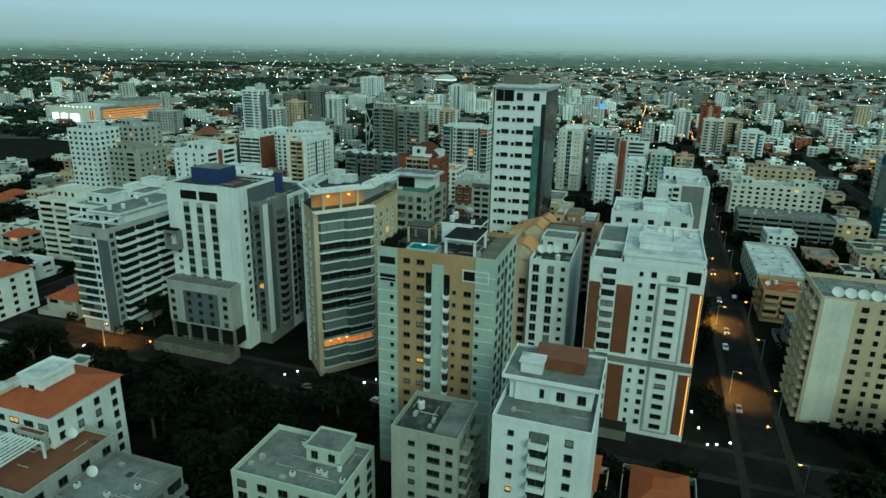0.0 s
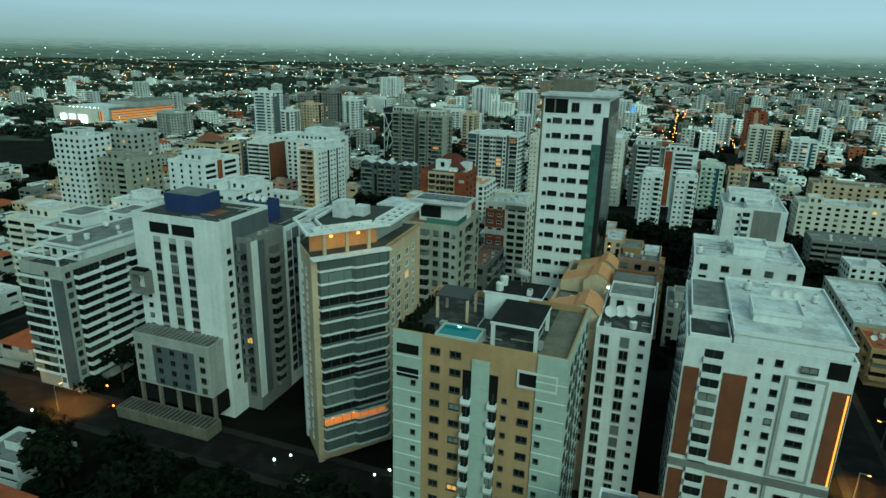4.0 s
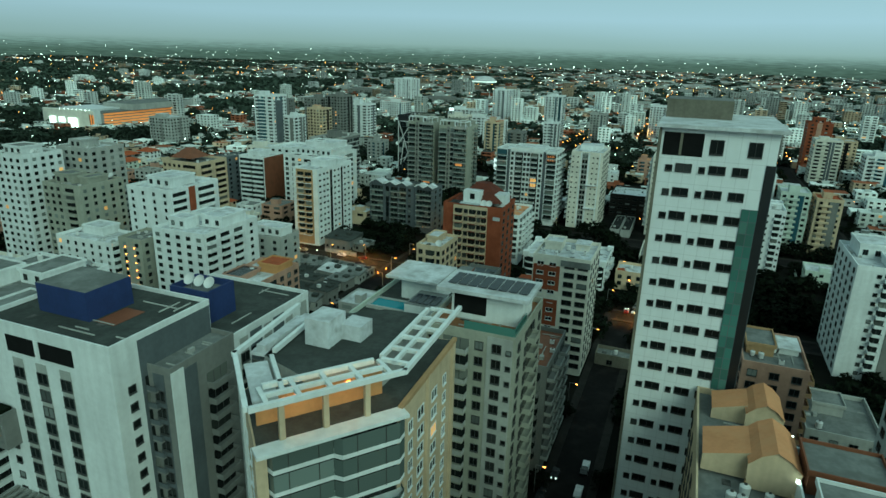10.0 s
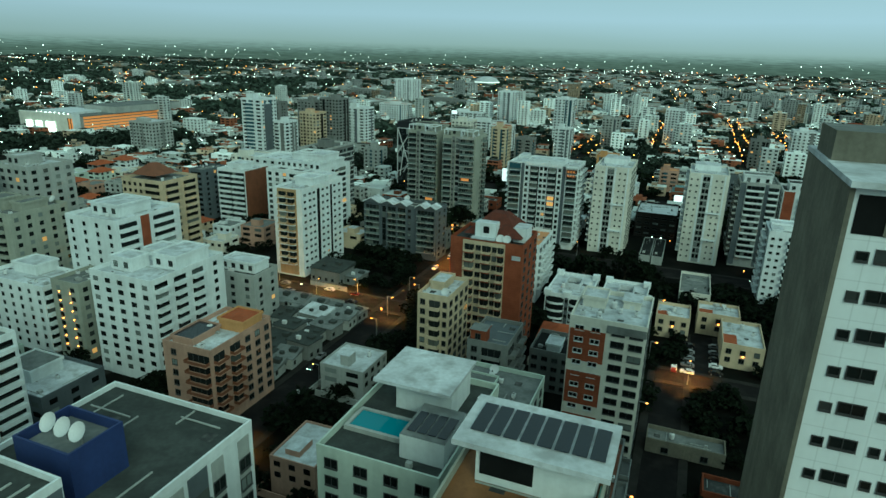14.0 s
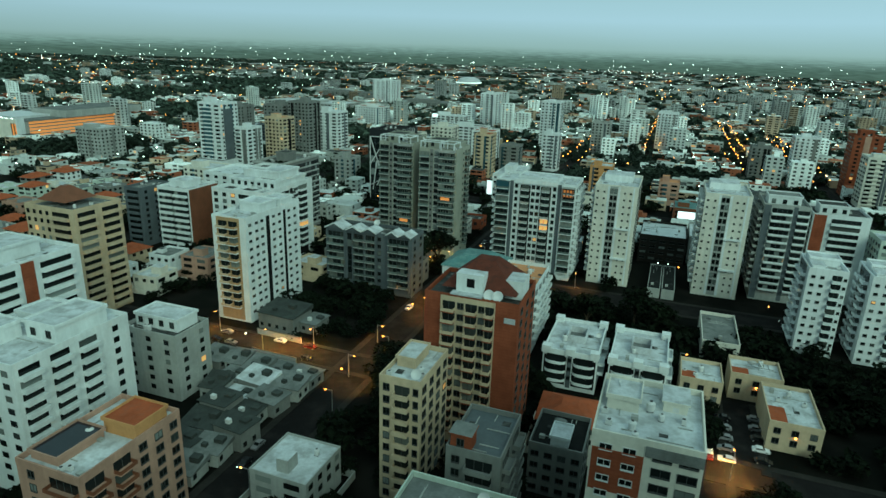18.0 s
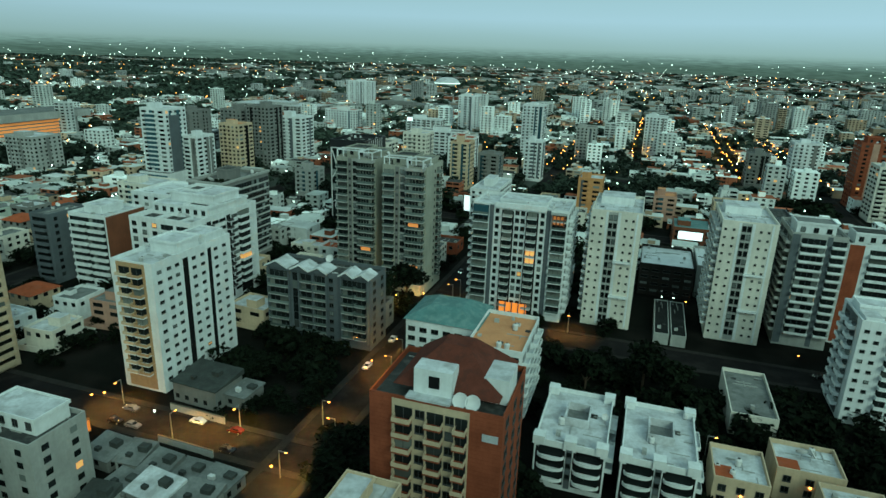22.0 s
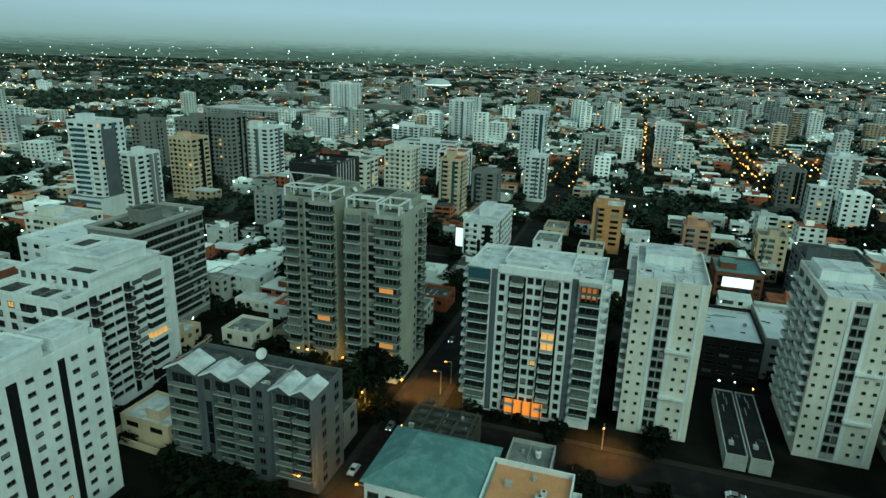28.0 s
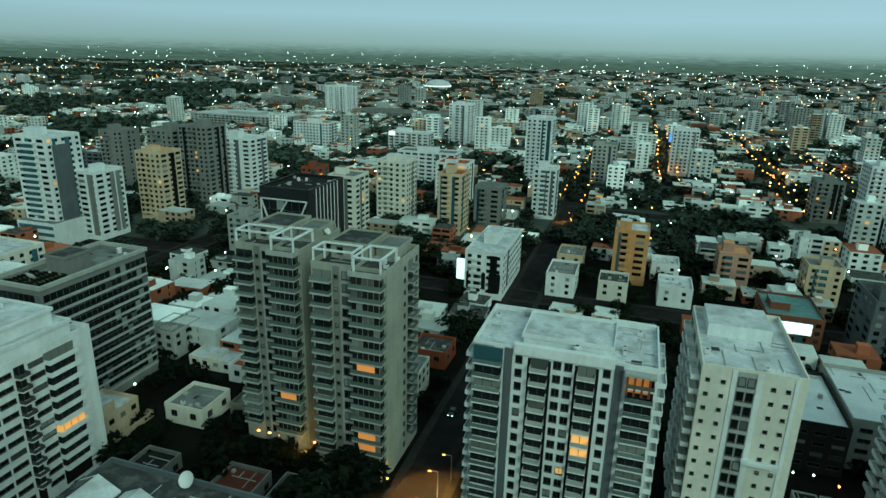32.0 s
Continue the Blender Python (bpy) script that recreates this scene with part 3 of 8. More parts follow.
# ---- white slab tower beside the street ----
def white_tower():
    w, d, h = 13.0, 19.0, 64.2
    b = Building("white_tower", -5.8, 112.0, w, d, h - 0.4, "white_panel", "tall slim white tower with dark windows and a grey side", 3.0, "roof_grey", parapet=0)
    claim(-19, 112, -5, 131)
    top = 58.2
    rows = [top + 0.35 - 3.0 * i for i in range(19)]
    for z in rows:
        for s, ww, hh in ((1.3, 0.7, 0.6), (3.0, 1.75, 0.85), (5.1, 0.6, 0.6), (6.8, 1.75, 0.85), (9.35, 1.6, 0.85)):
            part("window", window_data(ww, hh, False, "dark_metal", "glass_dark"), b.top, "", b.spot("F", s, z))
    for s in (6.4, 10.6):
        part("window", window_data(1.4, 1.6, False, "dark_metal", "glass_dark"), b.top, "", b.spot("F", s, 60.9))
    # the terrace is not hollow: a black panel paints its shade
    k = Mesh("void_shade", "concrete")
    k.box(0.3, -0.05, 60.4, 4.9, 0.02, 63.2).box(2.2, -0.12, 60.4, 2.5, -0.05, 63.2, 1)
    part("terrace_opening", k, b.top, "black panel painted as the shade of an open roof terrace")
    part("roof_slab", Mesh("roof_white").box(-0.5, -0.9, h - 0.45, w + 0.8, d, h), b.top, "pale projecting roof slab")
    part("side_wall", Mesh("concrete").box(-0.35, -0.25, 0, -0.02, d, h - 0.6), b.top, "raw grey concrete side wall")
    b.glazing("F", 10.2, 12.0, 3, 54.6, "glass_green", 0.9, 1.5, "glass_strip", 0.12)
    b.stripe("F", 12.0, 13.02, 0.5, 60.0, "black_cladding", 0.1, "dark_edge")
    b.stripe("R", 0.0, 19.0, 0.5, 63.0, "black_cladding", 0.05)
    b.glazing("R", 0.0, 19.0, 3, 60, "glass", 1.6, 3.0, "glass_wall", 0.12)
    part("lift_room", Mesh("concrete", "roof_grey").box(-0.2, 9, h, 8.0, 16, h + 2.4, 0, 1), b.top, "raw concrete lift room")


white_tower()


# ---- beige tower with white pergola ----
def pergola_tower():
    top = thing("pergola_tower", at(-46.3, 67.2), "beige apartment tower with white zigzag balconies and a white roof pergola", "building")
    claim(-56, 66, -36, 95)
    poly = [(0, 0), (8.6, 10.9), (8.0, 26.8), (0.3, 25.6), (-8.3, 19.5), (-7.0, 7.2)]
    h, fh = 39.0, 2.3
    part("wall", Mesh("cream_paint").prism(poly, 0, h), top)
    part("roof", Mesh("roof_slate").prism([(x * 0.985 + 0.05, y * 0.985 + 0.2) for x, y in poly], h, h + 0.06), top)

    def face(i, j):
        (x0, y0), (x1, y1) = poly[i], poly[j]
        a = math.degrees(math.atan2(y1 - y0, x1 - x0))
        return Matrix.Translation((x0, y0, 0)) @ pose(0, 0, 0, 0, 0, a), math.hypot(x1 - x0, y1 - y0)
    # front with zigzag balconies
    m, n = face(0, 1)
    for i in range(16):
        z = 2.2 + i * fh
        lit = i == 2
        k = Mesh("white_paint", "rail_glass", "lit_amber" if lit else "glass_balcony", "frame_grey", "dark_metal")
        a, c = 1.2, n - 0.5
        k.face([(a, -0.05, z + 0.1), (c, -0.05, z + 0.1), (c, -0.05, z + 2.0), (a, -0.05, z + 2.0)], 2)
        for q in range(8):
            x = a + (c - a) * q / 7
            k.box(x - 0.04, -0.1, z + 0.1, x + 0.04, -0.05, z + 2.0, 3)
        edge = [(a - 0.3, 0.0), (a, -1.0), (a + (c - a) * 0.45, -1.0), (a + (c - a) * 0.5, -1.7), (c - 0.4, -1.7), (c + 0.5, -0.9), (c + 0.6, 0.0)]
        k.prism(edge, z - 0.2, z + 0.14)
        for (x0, y0), (x1, y1) in zip(edge, edge[1:]):
            dx, dy = x1 - x0, y1 - y0
            q = math.hypot(dx, dy)
            nx, ny = dy / q * 0.08, -dx / q * 0.08
            k.prism([(x0, y0), (x1, y1), (x1 - nx, y1 - ny), (x0 - nx, y0 - ny)], z + 0.14, z + 0.24)
            k.prism([(x0 - nx * 0.3, y0 - ny * 0.3), (x1 - nx * 0.3, y1 - ny * 0.3), (x1 - nx * 0.6, y1 - ny * 0.6), (x0 - nx * 0.6, y0 - ny * 0.6)], z + 0.24, z + (0.7 if i in (2, 3, 6, 7, 9, 11, 12) else 1.95), 1)
            for e in range(int(q / 2.0)):
                x, y = x0 + dx * (e + 0.5) / int(q / 2.0), y0 + dy * (e + 0.5) / int(q / 2.0)
                k.box(x - 0.03, y - 0.04, z + 0.2, x + 0.03, y + 0.02, z + (0.75 if i in (2, 3, 6, 7, 9, 11, 12) else 2.0), 4)
        if lit:
            for q in range(5):
                part("balcony_lamp", Mesh("lamp_orange").box(2.6 + q * 2.0, -0.4, z + 1.6, 2.9 + q * 2.0, -0.15, z + 1.8), top, "warm balcony lamp", m)
        part("balcony", k, top, "white balcony with glass and warm light" if lit else "", m)
    part("corner_pier", Mesh("cream_paint").box(-0.1, -0.35, 0, 0.9, 0.3, h), top, "", m)
    # right face: window pairs
    m, n = face(1, 2)
    for i in range(15):
        for s, ww in ((2.4, 1.0), (5.2, 1.6), (9.2, 1.6), (12.6, 1.0)):
            part("window", window_data(ww, 1.15, chance.random() < 0.03, "white_paint"), top, "", m @ Matrix.Translation((s, -0.01, 2.8 + i * fh)))
    part("cornice", Mesh("tan_paint").box(-0.2, -0.3, h - 0.1, n + 0.2, 0.2, h + 0.35), top, "", m)
    for s in (0.4, 7.1, 15.2):
        part("pier", Mesh("cream_paint").box(s - 0.35, -0.35, 0, s + 0.35, 0.02, h), top, "", m)
    # left face
    m, n = face(5, 0)
    for i in range(15):
        for s in (2.6, 6.2):
            part("window", window_data(1.0, 1.1, False, "white_paint"), top, "", m @ Matrix.Translation((s, -0.01, 2.8 + i * fh)))
    part("white_pier", Mesh("white_paint").box(0.2, -0.3, 0, 1.4, 0.02, h + 1), top, "white vertical pier", m)
    # lit terrace under the pergola
    m, n = face(0, 1)
    # wall paint includes the orange of the terrace's warm downlights
    part("terrace_wall", Mesh("orange_paint").box(1.0, 3.2, h, n - 0.5, 3.4, h + 2.9), top, "plastered terrace wall with warm lamp light in its orange paint", m)
    part("terrace_floor", Mesh("white_paint").box(-0.2, -1.5, h - 0.25, n + 0.2, 0.2, h + 0.1), top, "white projecting terrace edge", m)
    for q in range(3):
        s = 2.5 + q * 4.0
        part("column", Mesh("cream_paint").box(s - 0.25, 0.0, h, s + 0.25, 0.5, h + 3.9), top, "", m)
    part("terrace_lamp", Mesh("lamp_orange").box(4.6, 2.9, h + 2.2, 5.0, 3.15, h + 2.4), top, "", m)
    part("terrace_lamp", Mesh("lamp_orange").box(9.6, 2.9, h + 2.2, 10.0, 3.15, h + 2.4), top, "", m)
    for q in (3.6, 7.6, 11.0):
        li = new("terrace_light", bpy.data.lights.new("terrace_light", "POINT"))
        li.data.energy, li.data.color, li.data.shadow_soft_size = 160, (1.0, 0.42, 0.14), 0.15
        li.matrix_basis = Matrix.Translation((top.matrix_basis @ m @ Matrix.Translation((q, 1.6, h + 2.6))).translation)
    # pergola beams
    z = h + 3.9
    for i, j in ((5, 0), (0, 1), (1, 2), (4, 5)):
        m, n = face(i, j)
        part("pergola_beam", Mesh("white_paint").box(-0.4, -0.7, z, n + 0.4, -0.25, z + 0.5), top, "white painted beam", m)
        part("pergola_beam", Mesh("white_paint").box(1.6, 2.6, z, n - 1.6, 3.0, z + 0.5), top, "white painted beam", m)
        if i in (4, 5):
            part("roof_slab", Mesh("roof_white").box(1.4, 0.2, z - 0.5, n - 1.4, 2.4, z - 0.2), top, "pale sloping roof edge", m)
            continue
        part("pergola_beam", Mesh("white_paint").box(1.0, 1.0, z + 0.02, n - 1.0, 1.35, z + 0.46), top, "white painted beam", m)
        for q in range(int(n / 2.5)):
            s = 1.0 + q * (n - 2.4) / (int(n / 2.5) - 1)
            part("rafter", Mesh("white_paint").box(s, -0.25, z + 0.05, s + 0.42, 2.6, z + 0.42), top, "", m)
    part("upper_roof", Mesh("pale_grey_paint", "roof_slate").prism([(0.6, 6.6), (5.2, 12.2), (5.4, 24.5), (0.4, 24.0), (-6.4, 18.0), (-5.2, 8.6)], h, h + 3.7, 0, 1), top, "grey flat roof of the top storey")
    part("roof_box", Mesh("roof_white").box(-3.0, 12.4, h + 3.7, -0.2, 15.8, h + 6.6), top, "white rendered roof box")
    part("roof_box", Mesh("roof_white").box(-0.4, 15.0, h + 3.7, 2.0, 17.6, h + 5.4), top, "white rendered roof box")
    part("roof_kerb", Mesh("roof_white").box(-6.4, 9.0, h + 3.7, -5.4, 17.5, h + 4.5), top, "", pose(0, 0, 0, 0, 0, 0))


pergola_tower()


# ---- tall white block with a blue roof box ----
def blue_box_block():
    w, d, h = 20.5, 15.0, 41.0
    b = Building("blue_box_block", -69.4, 73.0, w, d, h, "white_paint", "tall white apartment block with a blue roof box", 2.2, "roof_slate", parapet=0.6)
    claim(-92, 66, -50, 122)
    for s in (5.6, 9.4, 13.2):
        b.stripe("F", s - 0.85, s + 0.85, 16.5, 36.6, "pale_grey_paint", 0.06, "window_strip")
        b.windows("F", [s], 1.35, 1.5, 0.5, range(4, 12), glass="glass_half")
    b.windows("F", [2.2], 0.8, 0.9, 1.2, range(4, 9))
    # shade of the two loggias, laid as black panels on the wall
    k = Mesh("void_shade", "white_paint")
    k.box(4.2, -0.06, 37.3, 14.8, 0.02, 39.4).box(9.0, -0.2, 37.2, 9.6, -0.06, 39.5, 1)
    part("loggia", k, b.top, "black panels painted as the shade of a double loggia")
    g = Mesh("grey_paint", "leaf")
    g.box(-0.6, -1.8, 24.5, 3.4, 0, 25.3).box(-0.6, -1.8, 28.6, 3.4, 0, 29.3).box(-0.6, -1.8, 25.3, -0.2, 0, 28.6).box(3.0, -1.8, 25.3, 3.4, 0, 28.6)
    g.box(-0.3, -1.6, 29.3, 3.1, -0.3, 29.7, 1)
    part("planter_bay", g, b.top, "grey projecting bay with plants")
    b.windows("R", [2.2], 0.8, 1.0, 1.0, range(2, 12))
    b.stripe("R", 3.6, 14.9, 6.0, 40.2, "slate_paint", 0.05)
    b.balconies("R", [5.8, 10.4], 3.6, 1.4, "slate_paint", range(2, 12), wall="grey_paint")
    part("roof_room", Mesh("blue_paint", "roof_grey").box(4.0, 4.6, h - 0.6, 12.2, 11.0, h + 3.1, 0, 1), b.top, "dark blue painted roof room")
    part("roof_pit", Mesh("brown_cladding").box(12.6, 5.0, h - 0.56, 15.6, 9.5, h - 0.5), b.top, "flat brown patch on the roof")
    # lower front block on columns
    k = Mesh("pale_grey_paint", "roof_grey")
    k.box(0.8, -4.2, 6.5, 19.2, 0, 16.8, 0, 1)
    k.ring(0.7, -4.3, 19.3, 0, 16.8, 17.5, 0.25)
    part("front_block", k, b.top, "lower white front block with grey panels")
    for i in range(17):
        part("roof_slat", Mesh("grey_paint").box(1.0 + i * 1.06, -4.1, 17.5, 1.4 + i * 1.06, -0.2, 17.75), b.top)
    part("front_panel", Mesh("slate_paint").box(5.5, -4.35, 7.0, 15.5, -4.2, 15.4), b.top, "grey cladding panel")
    for i in range(4):
        for s in (2.4, 7.2, 10.4, 13.6, 17.6):
            part("window", window_data(1.0, 0.95, chance.random() < 0.01), b.top, "", Matrix.Translation((s, -4.36, 7.4 + i * 2.25)))
    # solid black box in place of the shaded space behind the columns
    part("void", Mesh("void_shade").box(0.6, -3.6, 2.5, 19.6, 0.0, 6.45), b.top, "black box standing for the shade of an open parking level")
    for s in (1.0, 5.6, 10.2, 14.8, 19.0):
        part("column", Mesh("concrete").box(s, -4.2, 0, s + 0.6, -3.6, 6.5), b.top)
    part("deck", Mesh("concrete").box(-1.5, -8.5, 0, 20.8, -4.4, 2.4), b.top, "pale rendered forecourt deck")
    k = Mesh("dark_metal")
    for i in range(22):
        k.box(-1.0 + i, -8.2, 2.4, -0.6 + i, -5.0, 2.6)
    part("deck_grille", k, b.top, "dark slatted deck cover")
    # rear wings
    c = Building("rear_wing", -66.2, 88.2, 18.0, 17.0, 36.6, "white_paint", "pale rear wing of the apartment block with deep balconies", 2.2, "roof_slate", parapet=0.6)
    for q in (2.0, 7.0, 12.0, 15.6):
        c.stripe("R", q - 0.8, q + 0.8, 6, 35.4, "pale_grey_paint", 0.05)
    c.windows("R", [2.0, 7.0, 12.0, 15.6], 1.3, 1.5, 0.5, range(1, 11), glass="glass_half")
    c.stripe("R", 3.3, 5.7, 3, 35.6, "slate_paint", 0.04)
    c.stripe("R", 8.3, 10.7, 3, 35.6, "slate_paint", 0.04)
    c.balconies("R", [4.5, 9.5], 2.3, 1.2, "slate_paint", range(2, 11), wall="grey_paint")
    for s in (3.0, 8.0, 13.0):
        c.stripe("F", s - 0.7, s + 0.7, 12, 35.4, "pale_grey_paint", 0.05)
    c.windows("F", [3.0, 8.0, 13.0], 1.2, 1.5, 0.5, range(5, 11), glass="glass_half")
    s = Building("rear_wing", -66.0, 77.5, 3.6, 10.6, 37.0, "grey_paint", "dark grey stair wing with window strips", 2.2, "roof_grey", parapet=0.6)
    s.stripe("F", 1.0, 2.6, 3, 36, "slate_paint", 0.05)
    s.stripe("R", 0.0, 1.9, 3, 36.4, "white_paint", 0.12)
    s.windows("F", [1.8], 1.1, 1.5, 0.9, range(1, 11))
    s.stripe("R", 2.0, 4.0, 3, 36, "slate_paint", 0.05)
    s.balconies("R", [7.2], 3.6, 1.2, "grey_paint", range(1, 11), wall="grey_paint")
    e = Building("rear_wing", -58.5, 92.0, 7.0, 13, 20, "slate_paint", "dark lower rear wing with a flat roof", 2.2, "roof_dark", parapet=0.6)
    e.windows("R", [3, 7, 11], 1.4, 1.5, 0.9, range(1, 6))
    e.windows("F", [1.6, 5.0], 1.2, 1.5, 0.9, range(1, 6))
    x0, y0 = 18.0 - 12.0, 2.2
    part("roof_room", Mesh("blue_paint", "roof_grey").box(x0, y0, 36.0, x0 + 6.4, y0 + 5.2, 39.6, 0, 1), c.top, "dark blue painted roof room")
    part("roof_rail", Mesh("blue_paint").ring(x0, y0, x0 + 6.4, y0 + 5.2, 39.6, 40.6, 0.2), c.top, "")
    for i in range(3):
        dish(c.pose @ Matrix.Translation((x0 + 1.5 + i * 1.7, y0 + 2.4, 39.6)), 0.85)
    k = Mesh("leaf", "concrete")
    k.box(1.5, 1.4, 36.0, 5.5, 2.4, 36.5, 1)
    for i in range(40):
        x, y = chance.uniform(1.6, 5.2), chance.uniform(1.5, 2.2)
        k.box(x, y, 36.5, x + 0.35, y + 0.3, 36.8 + chance.random() * 0.5)
    part("planter", k, c.top, "roof planter with shrubs")


blue_box_block()


# ---- balcony block at the corner ----
def corner_block():
    b = Building("corner_block", -105.5, 68.4, 12.0, 30, 28.6, "pale_grey_paint", "grey and white apartment block with long balcony bands", 2.2, "roof_dark")
    claim(-118, 66, -105, 99)
    b.glazing("F", 0.2, 6.5, 3.0, 26, "glass_balcony", 2.1, 3.0, "glazing", 0.3)
    b.bands("F", "white_paint", 0.0, 6.7, 0.7, 0.55, range(1, 12))
    b.stripe("F", 8.6, 12.0, 0.5, 25.6, "slate_paint", 0.25, "dark_pier")
    b.stripe("F", 6.7, 8.6, 0.5, 25.6, "white_paint", 0.15)
    b.windows("F", [7.6], 0.8, 1.1, 1.0)
    # slate panel paints the deep shade behind the long balconies
    b.stripe("R", 2.4, 29.6, 2.0, 26.6, "slate_paint", 0.06)
    b.balconies("R", [5.6, 12.4, 19.2, 26.0], 6.4, 1.4, "white_paint", range(1, 12), wall="white_paint", glass="glass_dark")
    b.windows("R", [1.2], 0.9, 1.2, 0.9)
    b.penthouse(1.5, 6, 10.5, 28, 3.0, "white_paint", "roof_grey", over=0.9)
    part("terrace_frame", Mesh("white_paint").ring(-0.3, -0.3, 11.5, 6.0, 30.0, 30.4, 0.6), b.top, "white roof frame")
    for x, y in ((0, 0), (10.8, 0), (0, 5.3), (10.8, 5.3)):
        part("post", Mesh("white_paint").box(x, y, 28.0, x + 0.4, y + 0.4, 30.0), b.top)
    clutter(b, 3, 5, 2, 8, 10, 27, 30.9)


corner_block()


# ---- tan block with a roof pool ----
def pool_block():
    w, d, h = 20.0, 15.2, 41.4
    b_joint = Mesh("white_paint").box(-0.02, -0.24, -0.06, 3.6, -0.17, 0.04).box(16.8, -0.24, -0.06, 20.12, -0.17, 0.04).data("panel_joint")
    b = Building("pool_block", -0.5, 43.5, w, d, h, "tan_paint", "tan and mint apartment block with a lit rooftop pool", 2.2, "roof_dark")
    claim(-22, 41, 1, 60)
    for a, c in ((0, 3.6), (16.8, 20.0)):
        b.stripe("F", a, c, 0.5, h - 0.02, "mint_panel", 0.18, "mint_panel")
    b.stripe("F", 9.6, 11.6, 0.5, h - 2.0, "mint_panel", 0.3, "mint_panel")
    b.windows("F", [5.2], 0.9, 0.75, 1.4, lit=0.03)
    b.windows("F", [7.6], 1.05, 0.75, 1.4, lit=0.12)
    b.windows("F", [15.6], 1.0, 0.8, 1.3, range(0, 12), lit=0.05)
    b.windows("F", [13.4], 0.4, 0.5, 1.5, range(0, 12))
    b.windows("F", [2.6, 17.4], 0.4, 0.5, 1.5, range(0, 12))
    # black strips paint the shade beside the mint pilaster
    b.stripe("F", 8.5, 9.6, 0.5, h - 3.5, "void_shade", 0.03, "recess")
    b.stripe("F", 11.6, 12.6, 0.5, h - 3.5, "void_shade", 0.03, "recess")
    b.balconies("F", [9.05], 1.1, 0.7, "white_paint", range(1, 12), wall="pale_grey_paint")
    b.balconies("F", [12.1], 1.0, 0.7, "white_paint", range(1, 12), wall="pale_grey_paint")
    # white frame is built, the shade within it is a black panel
    k = Mesh("void_shade", "frame_pale")
    k.box(14.9, -0.06, 37.4, 18.9, 0.02, 39.0).ring(14.7, -0.25, 19.1, -0.02, 37.2, 37.4, 0.1, 1)
    k.box(14.7, -0.25, 39.0, 19.1, 0.02, 39.2, 1).box(14.7, -0.25, 37.3, 14.9, 0.02, 39.0, 1).box(18.9, -0.25, 37.3, 19.1, 0.02, 39.0, 1)
    part("framed_loggia", k, b.top, "white frame around black painted loggia shade")
    for z in (35.6, 38.6):
        part("framed_loggia", Mesh("void_shade").box(0.5, -0.22, z, 3.2, 0.0, z + 1.2), b.top)
    b.stripe("R", 0, 15.2, 0.5, h - 0.02, "mint_panel", 0.1, "mint_panel")
    # slate strip painted as a shaded slot in the side
    b.stripe("R", 6.2, 8.0, 0.5, h - 3.5, "slate_paint", 0.12, "recess")
    b.windows("R", [2.0, 4.6, 7.1, 10.4, 13.4], 1.0, 1.0, 1.1)
    for i in range(1, b.floors):
        part("panel_joint", b_joint, b.top, "", Matrix.Translation((0, 0, b.level(i))))
    # roof terrace
    part("pool", Mesh("mint_panel").ring(5.0, 0.0, 10.0, 3.4, h - 0.9, h + 0.25, 0.25), b.top, "glass edged rooftop pool")
    part("pool_water", Mesh("pool_water").box(5.25, 0.25, h - 0.85, 9.75, 3.15, h + 0.1), b.top, "turquoise pool water")
    part("pool_lamp", Mesh("pool_light").box(6.8, 2.85, h + 0.11, 7.2, 3.0, h + 0.2), b.top, "glowing pool lamp")
    part("roof_wall", Mesh("white_paint").box(8.2, 8.6, h - 0.9, 13.6, 8.9, h + 2.6), b.top, "white roof wall")
    part("roof_frame", Mesh("white_paint", "roof_tar").box(8.0, 8.6, h + 2.5, 15.2, 13.4, h + 2.8, 0, 1), b.top, "white framed dark canopy")
    part("canopy", Mesh("white_paint", "roof_tar").box(11.0, 1.4, h + 1.9, 16.4, 8.4, h + 2.25, 0, 1), b.top, "white framed dark canopy")
    for x, y in ((11.1, 1.5), (15.9, 1.5), (15.9, 8.0), (11.1, 8.0)):
        part("post", Mesh("white_paint").box(x, y, h - 0.9, x + 0.4, y + 0.35, h + 1.9), b.top)
    part("terrace_roof", Mesh("dark_metal").box(2.6, 6.4, h + 2.0, 6.8, 10.2, h + 2.2), b.top, "dark flat terrace roof")
    for x, y in ((2.7, 6.5), (6.5, 6.5), (2.7, 9.9), (6.5, 9.9)):
        part("post", Mesh("cream_paint").box(x, y, h - 0.9, x + 0.3, y + 0.3, h + 2.0), b.top)
    part("deck", Mesh("concrete").box(16.4, 0.4, h - 0.84, 19.7, 14.8, h - 0.8), b.top, "sand coloured roof deck")
    k = Mesh("leaf", "pavement_grey")
    for i in range(90):
        x, y = chance.choice(((chance.uniform(0.3, 4.6), chance.uniform(0.3, 1.2)), (chance.uniform(0.3, 1.2), chance.uniform(0.4, 12))))
        r = chance.uniform(0.15, 0.4)
        k.box(x, y, h - 0.85, x + r, y + r, h + chance.uniform(0.0, 0.9))
    part("planting", k, b.top, "shrubs along the roof edge")
    clutter(b, 5, 4, 8.5, 9, 14, 13, h + 2.8)


pool_block()


